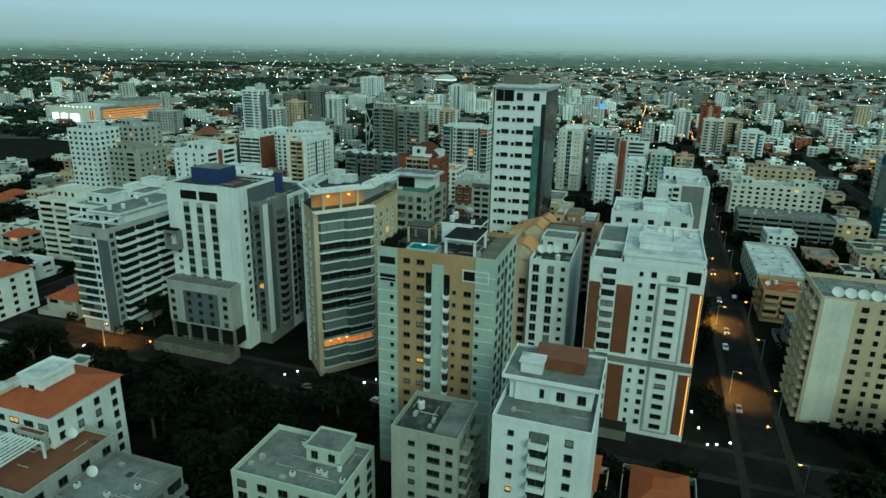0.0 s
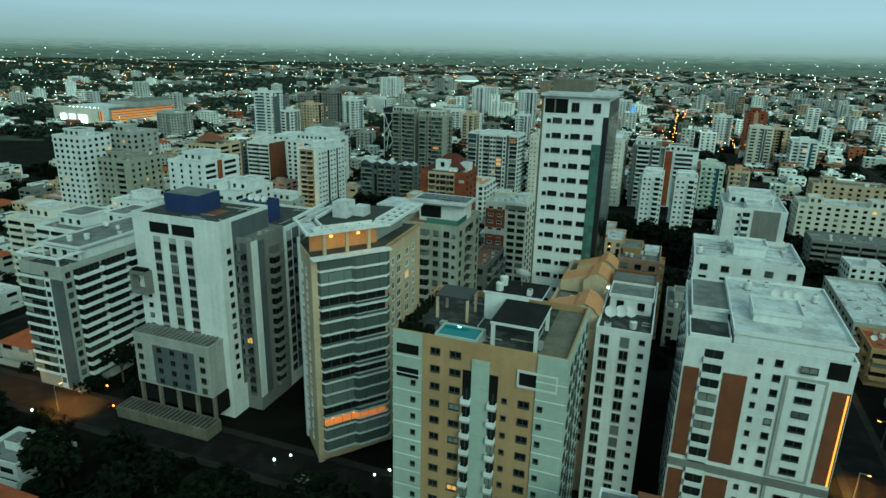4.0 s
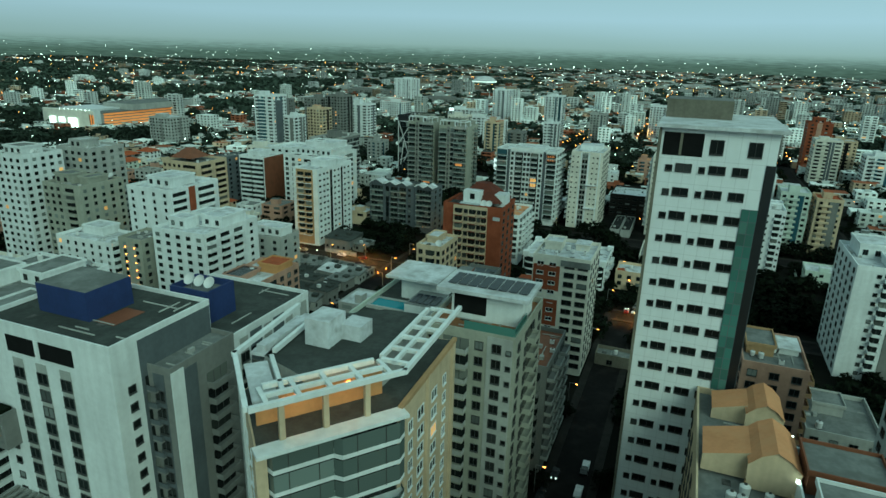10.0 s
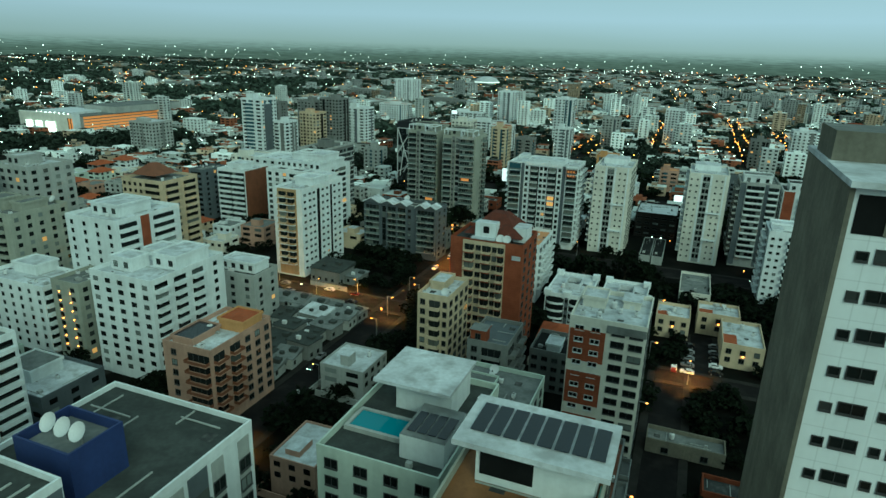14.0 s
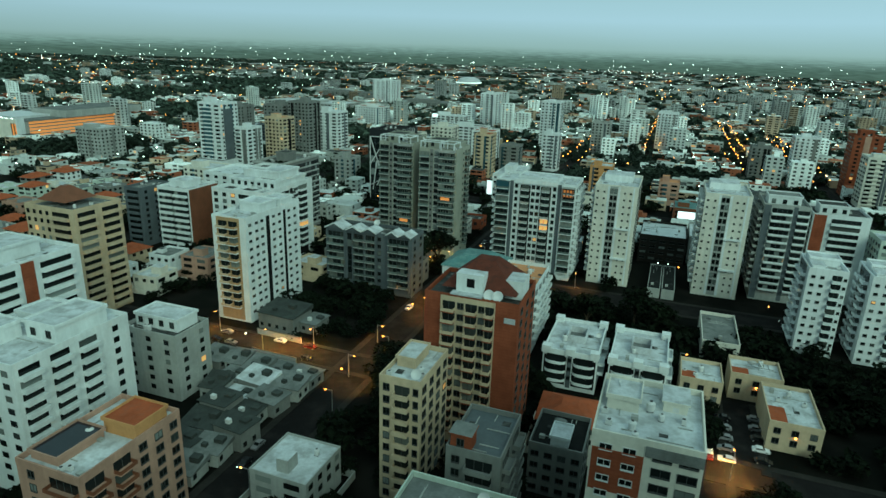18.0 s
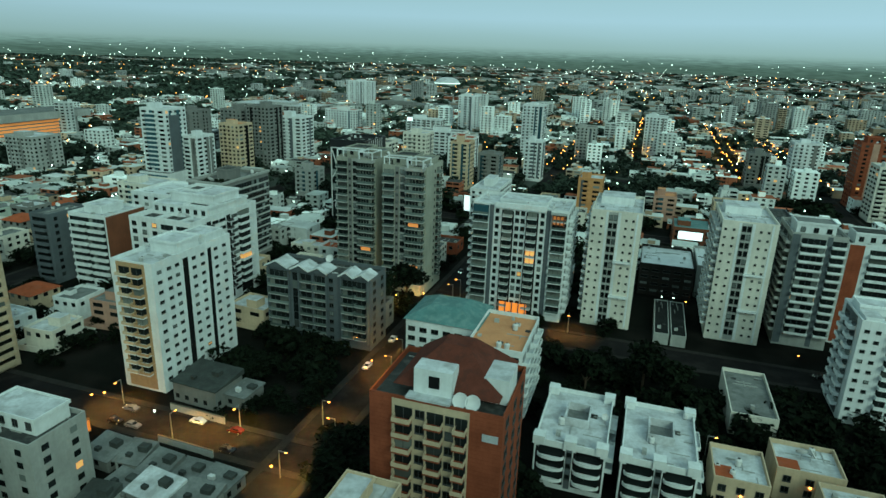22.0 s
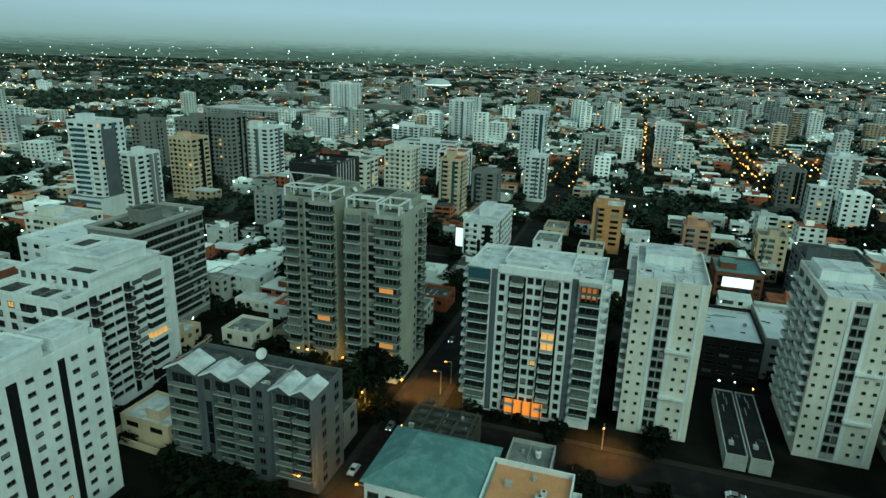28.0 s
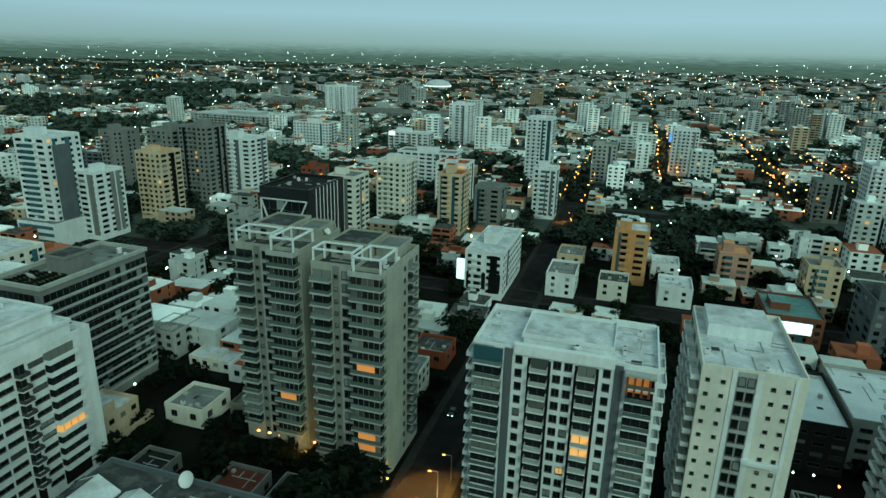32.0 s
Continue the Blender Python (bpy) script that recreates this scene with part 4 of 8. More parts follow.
# ---- white block with grey window pairs, and the peach roofs beside it ----
def pair_block():
    b = Building("pair_block", 7.4, 75.0, 8.2, 24, 32.0, "white_paint", "white rendered block with grey framed window pairs", 2.2, "roof_dark")
    claim(-11, 73, 9, 114)
    for i in range(b.floors):
        for s in (1.4, 4.4):
            part("window", window_data(1.2, 1.4, False, "grey_paint"), b.top, "", b.spot("F", s, b.level(i) + 0.4))
        part("window", window_data(0.7, 0.6), b.top, "", b.spot("F", 6.9, b.level(i) + 1.2))
    b.penthouse(1.0, 9, 7.6, 15, 2.6, "white_paint", "roof_grey")
    b.penthouse(0.6, 17, 7.6, 22.5, 2.2, "brown_cladding", "roof_grey")
    clutter(b, 8, 9)
    p = Building("peach_roof_block", -0.9, 77.0, 9.2, 35.0, 30.2, "cream_paint", "cream block with peach gabled roof shells", 2.2, "roof_grey")
    p.windows("F", spread_at(3, 0, 9.2), 1.1, 1.2, 1.0, range(3, 9))
    p.windows("L", spread_at(8, 0, 35), 1.1, 1.2, 1.0, range(3, 9))
    clutter(p, 9, 6, 0.6, 11.5, 8.6, 15)

    def shell(x0, x1, y0, y1, z, rise, wing):
        """A gable facing the street, with a lower wing sloping off to its left."""
        k = Mesh("roof_peach", "cream_paint")
        c = (x0 + x1) / 2
        prof = [(x0, z), (x0 + (c - x0) * 0.45, z + rise * 0.62), (c, z + rise), (c + (x1 - c) * 0.55, z + rise * 0.62), (x1, z)]
        for (xa, za), (xb, zb) in zip(prof, prof[1:]):
            k.face([(xa, y0, za), (xb, y0, zb), (xb, y1, zb), (xa, y1, za)])
        for y in (y0 + 0.3, y1 - 0.1):
            k.face([(x0 + 0.2, y, z - 3.0), (x1 - 0.2, y, z - 3.0)] + [(xx, y, zz - 0.05) for xx, zz in reversed(prof)], 1)
        for x in (x0 + 0.2, x1 - 0.2):
            k.face([(x, y0 + 0.3, z - 3.0), (x, y1, z - 3.0), (x, y1, z), (x, y0 + 0.3, z)], 1)
        k.face([(x0 - wing, y0 + 1.5, z - 0.9), (x0 + 0.8, y0 + 1.5, z + 0.5), (x0 + 0.8, y1, z + 0.5), (x0 - wing, y1, z - 0.9)])
        k.face([(x0 - wing, y0 + 1.5, z - 2.8), (x0 + 0.8, y0 + 1.5, z - 2.8), (x0 + 0.8, y0 + 1.5, z + 0.5), (x0 - wing, y0 + 1.5, z - 0.9)], 1)
        return part("roof_shell", k, p.top, "peach coloured gabled roof shell")
    shell(4.2, 9.4, 1.6, 8.6, 32.0, 1.9, 4.0)
    shell(4.6, 9.6, 15.5, 22.5, 32.6, 1.9, 4.2)
    shell(5.2, 9.4, 27.5, 33.5, 31.6, 1.6, 3.6)
    part("roof_lamp", Mesh("lamp_white").box(9.0, 15.0, 32.0, 9.3, 15.3, 32.3), p.top, "bright white roof lamp")
    part("roof_lamp", Mesh("lamp_white").box(9.3, 23.0, 32.2, 9.6, 23.3, 32.5), p.top, "bright white roof lamp")
    for i in range(3):
        dish(b.roof_point(1.6 + i * 1.5, 5.5 + i * 0.6), 1.0)


pair_block()


# ---- white and brown block with orange light lines ----
def led_block():
    w, d, h = 20.4, 24.0, 35.4
    b = Building("led_block", 32.2, 68.6, w, d, h, "white_paint", "white apartment block with brown panels and orange light lines", 2.2, "roof_white")
    claim(11, 66, 36, 128)
    for z0, z1 in ((1.5, 14.5), (17.0, 31.0)):
        for a, c in ((0.2, 2.2), (5.2, 8.2), (18.2, 20.3)):
            b.stripe("F", a, c, z0, z1, "brown_cladding", 0.1, "brown_panel")
        b.stripe("F", 12.6, 17.6, z0 - 0.4, z1 + 1.2, "pale_grey_paint", 0.22, "frame_panel")
        b.stripe("F", 13.0, 17.2, z0, z1 + 0.8, "white_paint", 0.26, "inner_panel")
        part("light_line", Mesh("led_orange").box(19.9, -0.2, z0, 20.1, -0.1, z1 - 0.2), b.top, "glowing orange light line")
    b.balconies("F", [3.7], 2.4, 0.5, "white_paint", range(0, 11), wall="white_paint")
    for i in range(b.floors):
        z = b.level(i) + 0.8
        if 14.0 < z < 16.6:
            continue
        part("window", window_data(1.9, 0.75, False), b.top, "", Matrix.Translation((15.1, -0.28, z)))
        part("window", window_data(0.8, 0.8, chance.random() < 0.1), b.top, "", b.spot("F", 11.6, z + 0.2))
        part("window", window_data(0.5, 0.6), b.top, "", b.spot("F", 9.4, z + 0.2))
    b.stripe("F", 0, 20.4, 15.2, 16.3, "grey_paint", 0.3, "belt_course")
    b.windows("L", spread_at(5, 0, 24), 0.9, 1.2, 1.0)
    # black panel for the shade of an opening under the roof
    part("roof_opening", Mesh("void_shade").box(17.2, -0.05, 32.6, 19.6, 0.0, 35.0), b.top)
    b.penthouse(0.6, 1.0, 5.4, 7.0, 0.6, "white_paint", "roof_dark")
    b.penthouse(6.0, 1.2, 20.0, 23.4, 1.9, "white_paint", "roof_white", wins=False)
    b.penthouse(8.5, 6.0, 14.5, 12.0, 1.3, "white_paint", "roof_white", z=h + 1.25, wins=False)
    b.penthouse(0.8, 9.0, 5.6, 22.0, 1.6, "white_paint", "roof_grey", wins=False)
    for i in range(3):
        dish(b.pose @ Matrix.Translation((12.4 + i * 1.5, 15.0, h + 1.27)), 0.9)
    clutter(b, 21, 5, 7, 13, 18, 22, h + 1.27)
    c = Building("tier_block", 31.2, 103.5, 18.2, 16.0, 36.8, "white_paint", "white stepped apartment block with a flat white roof", 2.2, "roof_white")
    c.windows("F", spread_at(5, 0, 18.2), 1.1, 1.1, 1.0, range(9, 12))
    c.windows("L", spread_at(4, 0, 16), 1.1, 1.1, 1.0, range(4, 12))
    c.penthouse(7.0, 6.0, 12.5, 11.0, 1.8, "white_paint", "roof_white", wins=False)
    clutter(c, 22, 6)
    # street level terrace and lamps
    part("podium", Mesh("concrete", "pavement_grey").box(-1.0, -3.5, 0, 10.0, 0, 2.2, 0, 1), b.top, "low street front wall")


led_block()


# ---- other blocks, each with its own facade ----
def plain_block(name, u1, v0, w, d, h, wall, label, F=(), R=(), L=(), roof="roof_white", fh=2.2, rooms=(), mess=4, turn=0.0, bandF=None, bandR=None, low=0):
    """F, R, L: rows of (kind, place along the face, width): w window, b balcony, s strip of another paint, g glazing, v
    flat black strip painted as deep shade.
    """
    b = Building(name, u1, v0, w, d, h, wall, label, fh, roof, turn=turn)
    claim(u1 - w, v0, u1, v0 + d)
    rows = range(low, 99)
    distant = u1 > 64 or u1 < -165 or v0 > 340 or (u1 < -125 and v0 < 200)
    for face, items in (("F", F), ("R", R), ("L", L)):
        if distant:
            b.far_windows(face, items, low)
        for it in sorted(items, key=lambda e: e[0] in "wb"):
            kind, s, ww = it[:3]
            if distant and kind in "wb":
                continue
            if kind == "w":
                b.windows(face, [s], ww, it[3] if len(it) > 3 else 1.25, 0.95, rows)
            elif kind == "b":
                b.balconies(face, [s], ww, 1.2, it[3] if len(it) > 3 else None, range(max(1, low), 99), wall=it[4] if len(it) > 4 else None)
            elif kind == "s":
                b.stripe(face, s - ww / 2, s + ww / 2, 0.5, h - 0.4, it[3], 0.1)
            elif kind == "g":
                b.glazing(face, s - ww / 2, s + ww / 2, 3.0, h - 1.2, it[3] if len(it) > 3 else "glass", 1.4, fh)
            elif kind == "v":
                b.stripe(face, s - ww / 2, s + ww / 2, 1.0, h - 1.5, "void_shade", 0.03, "recess")
    if bandF:
        b.bands("F", bandF, tall=0.8)
    if bandR:
        b.bands("R", bandR, tall=0.8)
    for k, r in enumerate(rooms):
        b.penthouse(*r[:4], r[4], r[5] if len(r) > 5 else None, r[6] if len(r) > 6 else roof)
    clutter(b, int(abs(u1 * 7 + v0)), mess)
    return b


def cols(kind, n, a, b, w, *rest):
    return [(kind, s, w, *rest) for s in spread_at(n, a, b)]


# first stretch
f1 = plain_block("terrace_block", 17.5, 24.4, 13.0, 15.0, 26.6, "white_paint", "white block with a grey roof terrace and satellite dishes", F=[("w", 2.6, 0.6, 0.7), ("v", 6.3, 2.6), ("b", 6.3, 2.4, "white_paint"), ("w", 10.2, 0.8, 1.0)], roof="roof_grey", mess=0)
f1.penthouse(0.8, 6.5, 12.2, 14.6, 3.4, "white_paint", "roof_grey", over=1.0)
f1.penthouse(2.0, 7.5, 5.0, 10.0, 1.6, "white_paint", "roof_white", z=29.4, wins=False)
part("red_roof", Mesh("brown_cladding").box(3.4, 9.4, 29.4, 10.6, 14.4, 31.2), f1.top, "dark red roof room")
part("roof_wall", Mesh("white_paint").box(1.6, 6.2, 25.8, 5.0, 6.6, 28.8), f1.top, "")
plain_block("low_flat_block", -0.8, 26.6, 10.2, 10.5, 20, "olive_grey_paint", "brown grey block with a dark flat roof", F=[("w", 3.2, 0.8, 0.7), ("w", 6.6, 1.6, 0.9), ("w", 9.0, 0.8, 0.8)], R=cols("b", 2, 0, 10.5, 3.0), roof="roof_dark", mess=1, rooms=[(6.6, 1.0, 9.6, 9.4, 0.5, "grey_paint", "roof_grey")])
plain_block("low_green_block", -17.0, 20.5, 18.0, 13.0, 10.5, "pale_green_paint", "pale green low block with a stained flat roof", F=cols("w", 5, 0, 18, 1.3), R=cols("w", 3, 0, 13, 1.3), roof="roof_grey", mess=7, rooms=[(9, 7, 15, 12, 2.4)])
h1 = plain_block("red_roof_house", -61.2, 13.0, 12.0, 13.5, 18.4, "white_paint", "white apartment house with an orange red tiled roof", F=cols("w", 4, 0, 12, 1.6, 0.9), R=cols("w", 4, 0, 13.5, 0.8), roof="roof_terracotta", mess=0)


def hip(b, x0, y0, x1, y1, z, rise, mat, label="tiled hipped roof", inset=0.35):
    k = Mesh(mat)
    dx, dy = (x1 - x0) * inset, (y1 - y0) * inset
    e = 0.5
    p = [(x0 - e, y0 - e, z), (x1 + e, y0 - e, z), (x1 + e, y1 + e, z), (x0 - e, y1 + e, z)]
    q = [(x0 + dx, y0 + dy, z + rise), (x1 - dx, y0 + dy, z + rise), (x1 - dx, y1 - dy, z + rise), (x0 + dx, y1 - dy, z + rise)]
    for i in range(4):
        j = (i + 1) % 4
        k.face([p[i], p[j], q[j], q[i]])
    k.face(q)
    k.face(list(reversed(p)))
    return part("pitched_roof", k, b.top, label)


hip(h1, 0, 0, 12, 13.5, 18.4, 1.6, "roof_terracotta", "orange red tiled roof", 0.3)
h1.penthouse(2.5, 3.5, 7.0, 9.5, 3.2, "white_paint", "roof_white", z=18.4)
h2 = plain_block("pergola_house", -55.0, 3.0, 13.0, 15.5, 13.6, "pale_grey_paint", "grey apartment house with dark red roof areas and a white pergola", F=cols("w", 4, 0, 13, 1.4), R=cols("w", 4, 0, 15.5, 1.2), roof="brown_cladding", mess=3, rooms=[(1, 9, 6, 14, 2.4)])
k = Mesh("white_paint")
for i in range(9):
    k.box(0.5 + i * 0.8, 0.4, 15.4, 0.75 + i * 0.8, 8.0, 15.6)
k.box(0.4, 0.3, 15.1, 7.6, 0.6, 15.4).box(0.4, 7.7, 15.1, 7.6, 8.0, 15.4)
for x in (0.4, 7.3):
    for y in (0.3, 7.7):
        k.box(x, y, 12.7, x + 0.3, y + 0.3, 15.1)
part("pergola", k, h2.top, "white slatted pergola")
plain_block("low_flat_block", -41.0, 6.0, 12.5, 11.0, 11.8, "grey_paint", "grey low block with balconies and a flat roof", F=cols("b", 3, 0, 12.5, 3.2), R=cols("b", 3, 0, 11, 2.8), roof="roof_grey", mess=5)
r1 = plain_block("cream_tower", 73.5, 85.0, 18.5, 15.0, 28.0, "cream_paint", "cream apartment tower with rounded side balconies", F=[("s", 3.2, 5.4, "ivory_paint")] + cols("w", 1, 6.6, 8.8, 1.2) + [("w", 10.6, 0.8), ("w", 13.0, 1.2), ("w", 16.4, 1.2)], L=cols("b", 3, 0, 15, 3.6, "cream_paint"), roof="roof_grey", mess=0)
for i in range(5):
    dish(r1.roof_point(3.0 + i * 2.2, 2.0), 1.1)
plain_block("low_flat_block", 66, 30, 14, 12, 9, "cream_paint", "cream low house with a dark roof", F=cols("w", 4, 0, 14, 1.1), L=cols("w", 3, 0, 12, 1.1), roof="roof_dark")
plain_block("tan_block", 67.5, 139.5, 12.5, 13, 9.4, "tan_paint", "tan apartment block with open galleries", F=cols("b", 3, 0, 13, 3.4, "cream_paint"), L=cols("b", 2, 0, 12, 3.4, "cream_paint"), roof="roof_terracotta")
plain_block("school_block", 71.0, 160, 15, 38, 7.6, "pale_grey_paint", "long pale low block with a wide flat roof", F=cols("w", 5, 0, 15, 1.8), L=cols("w", 9, 0, 38, 1.6), roof="roof_white")
plain_block("arcade_block", 93.5, 232, 36, 14, 10.4, "grey_paint", "long grey low block with open galleries", F=cols("b", 7, 0, 36, 4.4, "pale_grey_paint"), L=cols("w", 3, 0, 12, 1.2), roof="roof_grey")
plain_block("long_white_block", 95.5, 268, 38, 13, 16.5, "ivory_paint", "long ivory apartment block with rows of windows", F=cols("w", 12, 0, 38, 1.4, 1.2), L=cols("w", 4, 0, 13, 1.1), roof="roof_white", rooms=[(4, 3, 9, 9, 2.4), (26, 3, 31, 9, 2.4)])
plain_block("long_white_block", 98.0, 303, 30, 13, 19, "cream_paint", "cream apartment block with rows of windows", F=cols("w", 9, 0, 30, 1.3), L=cols("w", 4, 0, 13, 1.1), roof="roof_grey", rooms=[(4, 3, 9, 9, 2.4)])
r2 = plain_block("stepped_white_block", 41.4, 190.0, 17.8, 22.0, 28.2, "white_paint", "white stepped block with a grey side and roof planting", F=[("w", 4.6, 0.7, 0.8), ("b", 6.6, 2.0, "white_paint"), ("s", 12.2, 7.4, "grey_paint"), ("s", 16.6, 1.6, "white_paint")], L=cols("w", 5, 0, 22, 1.1), roof="roof_white", rooms=[(6.5, 1.0, 13.5, 9.0, 1.6), (2, 10, 15, 20, 3.0)], mess=8)
plain_block("glass_office", 130, 250, 16, 16, 34, "slate_paint", "dark office tower with glazed bands", F=[("g", 8, 15, "glass_blue")], L=[("g", 8, 15, "glass_blue")], bandF="white_paint", roof="roof_dark")
b1 = plain_block("brick_tower", 68.3, 500, 14.5, 14, 34.6, "brick_red", "tall red brick tower with pale window strips", F=[("s", 6.7, 3.0, "pink_paint")] + [("w", 2.6, 1.5), ("w", 6.7, 2.2), ("w", 10.8, 1.5)], L=cols("w", 4, 0, 14, 1.2), R=cols("w", 4, 0, 14, 1.2), roof="roof_terracotta", rooms=[(3, 3, 10, 10, 3.0, "brick_red", "roof_terracotta")])

# behind the corner block
plain_block("wide_white_block", -133, 100, 22, 26, 24, "white_paint", "white apartment block with long balconies", F=cols("b", 4, 0, 22, 4.6), R=cols("b", 4, 0, 26, 4.8), roof="roof_grey", rooms=[(3, 5, 12, 14, 3.0), (13, 12, 20, 22, 2.6)], mess=8)
plain_block("wide_white_block", -158, 108, 20, 18, 22, "ivory_paint", "ivory apartment block with balconies", F=cols("b", 3, 0, 20, 5.0), R=cols("w", 4, 0, 18, 1.4), roof="roof_white", rooms=[(3, 5, 12, 12, 3.0)], mess=6)
h3 = plain_block("red_roof_house", -142, 62, 16, 13, 12, "white_paint", "white house with a red tiled roof", F=cols("w", 4, 0, 16, 1.2), R=cols("w", 3, 0, 13, 1.2), roof="roof_terracotta", mess=0)
hip(h3, 0, 0, 16, 13, 12, 2.2, "roof_terracotta")
plain_block("blue_white_block", -204.7, 159, 14.5, 14, 38, "white_paint", "pale apartment tower with dark square windows", F=cols("w", 5, 0, 14.5, 1.2), R=cols("w", 5, 0, 14, 1.2), roof="roof_grey", rooms=[(3, 3, 11, 10, 2.4)])
plain_block("pale_tower", -199, 178, 15, 14, 38, "pale_grey_paint", "pale grey apartment tower", F=cols("w", 5, 0, 15, 1.3), R=cols("w", 4, 0, 14, 1.3), roof="roof_white", rooms=[(3, 3, 8, 10, 2.4)])
plain_block("lamp_stair_block", -184.6, 161.6, 16, 16, 30, "olive_grey_paint", "grey block with a lit stair", F=cols("w", 3, 0, 8, 1.2) + [("b", 11.5, 3.4)], R=cols("w", 5, 0, 16, 1.1), roof="roof_grey", rooms=[(2, 3, 8, 9, 2.8), (10, 5, 14, 12, 2.0)])
plain_block("white_balcony_block", -152.7, 165, 16.5, 20, 31.5, "white_paint", "white apartment block with dark balconies and a brown panel", F=cols("w", 4, 0, 16.5, 0.9, 1.0), R=[("b", 3.5, 5.0, "grey_paint"), ("s", 8.6, 2.6, "brick_red"), ("b", 14.5, 6.5, "grey_paint")], roof="roof_white", rooms=[(3, 5, 12, 15, 2.6)])
plain_block("white_window_block", -130.0, 152.5, 17.5, 22, 24.5, "white_paint", "white apartment block with many windows and roof rooms", F=cols("w", 5, 0, 17.5, 1.4), R=cols("b", 3, 0, 16, 3.4) + [("w", 19, 1.2)], roof="roof_white", rooms=[(2, 4, 8, 9, 2.6), (9, 9, 16, 19, 2.8), (3, 12, 8, 18, 2.2)], mess=9)
plain_block("grey_terrace_block", -130.0, 185, 14.0, 10, 15, "pale_grey_paint", "grey block with a dark roof terrace", F=cols("w", 3, 0, 14, 1.2), R=cols("w", 2, 0, 10, 1.2), roof="roof_dark", rooms=[(1, 3, 12, 9, 2.4, "white_paint", "roof_white")], mess=3)
plain_block("pink_block", -107.2, 143.5, 11.5, 18, 17.5, "pink_paint", "salmon pink apartment block with brown balconies", F=[("w", 2.6, 1.0), ("b", 8.6, 5.2, "brown_cladding")], R=cols("b", 2, 0, 9, 3.0, "brown_cladding") + cols("w", 3, 9, 18, 1.2), roof="roof_white", rooms=[(1, 1.5, 6, 9, 1.0, "pink_paint", "solar_cell"), (5, 10, 11, 16, 2.0, "orange_paint", "roof_terracotta")], mess=4)
plain_block("white_square_block", -164.0, 152.8, 22, 11.5, 17.3, "white_paint", "white square block with rows of square windows", F=cols("w", 7, 0, 22, 0.9, 0.9), R=cols("b", 2, 0, 11.5, 5), roof="roof_white", rooms=[(4, 6, 12, 12, 2.2)])
lit = plain_block("lit_stair_block", -153.6, 153.8, 8.6, 10.5, 19.4, "olive_grey_paint", "grey block with a warmly lit stair", F=cols("w", 2, 0, 9, 1.2), R=cols("w", 3, 0, 10.5, 1.2), roof="roof_grey")
for i in range(14):
    part("stair_lamp", Mesh("lamp_orange").box(2.4 + (i % 2) * 3.4, -0.3, 3.4 + i // 2 * 2.2, 2.65 + (i % 2) * 3.4, -0.1, 3.6 + i // 2 * 2.2), lit.top, "warm stair lamp")

plain_block("low_modern_house", -137.6, 131.0, 19, 14, 6.8, "slate_paint", "low modern house with dark walls and white roof slabs", F=[("s", 3.0, 5.0, "white_paint")] + cols("w", 5, 0, 19, 1.8, 1.2), R=cols("w", 3, 0, 14, 1.6), roof="roof_white", rooms=[(3, 4, 11, 11, 2.2, "white_paint", "roof_grey")], mess=2)

# solar roof block
s1 = plain_block("solar_roof_block", -32.4, 100.5, 12.6, 15.0, 37.6, "olive_grey_paint", "grey green apartment tower with a glazed terrace and solar panels", F=[("w", 1.2, 0.7, 0.8), ("b", 4.6, 3.6, "pale_grey_paint"), ("s", 10.6, 3.4, "pale_grey_paint"), ("w", 7.8, 0.9, 1.2), ("w", 10.2, 1.0, 1.3), ("w", 11.8, 0.5, 0.6)], R=cols("w", 4, 0, 15, 1.0) + [("b", 7.5, 3.0)], roof="wood_deck", mess=0)
part("terrace_glass", Mesh("glass_green").box(5.6, 0.15, 37.6, 12.4, 0.25, 38.7), s1.top, "green glass terrace screen")
part("terrace_glass", Mesh("glass_green").box(12.35, 0.25, 37.6, 12.45, 6.0, 38.7), s1.top, "green glass terrace screen")
part("terrace_pool", Mesh("pool_water").box(6.2, 0.5, 36.8, 12.0, 3.0, 37.3), s1.top, "narrow rooftop pool")
part("pavilion", Mesh("white_paint", "roof_white").box(2.0, 5.0, 36.7, 12.0, 10.6, 41.0), s1.top, "white roof pavilion")
part("pavilion_roof", Mesh("roof_white").box(0.4, 3.2, 41.0, 13.2, 10.9, 41.5), s1.top, "white projecting flat roof")
for i in range(8):
    part("solar_panel", Mesh("solar_cell", "steel").box(1.4 + i * 1.42, 5.0, 41.62, 2.6 + i * 1.42, 9.4, 41.7).box(1.5 + i * 1.42, 5.2, 41.5, 1.6 + i * 1.42, 9.2, 41.62, 1), s1.top, "dark blue solar panel")
# black sheet paints the shade under the pavilion roof
part("recess", Mesh("void_shade").box(2.4, 4.9, 37.6, 7.0, 5.0, 40.2), s1.top)
s2 = plain_block("pool_terrace_block", -48.0, 110.0, 14, 20, 32.0, "pale_green_paint", "pale block with a roof pool under a white canopy", F=cols("w", 4, 0, 14, 1.3), R=cols("w", 4, 0, 20, 1.3), roof="roof_slate", mess=3)
part("pool_water", Mesh("pool_water").box(1.0, 5.0, 31.1, 7.5, 8.4, 31.5), s2.top, "turquoise rooftop pool")
part("pool_edge", Mesh("pale_grey_paint").ring(0.6, 4.6, 7.9, 8.8, 31.1, 31.7, 0.4), s2.top)
part("canopy", Mesh("roof_white").box(2.0, 9.0, 35.2, 11.5, 18.0, 35.6), s2.top, "white flat canopy")
part("roof_room", Mesh("white_paint", "roof_white").box(4.0, 11.0, 31.2, 11.0, 17.5, 35.2, 0, 1), s2.top, "white roof room")
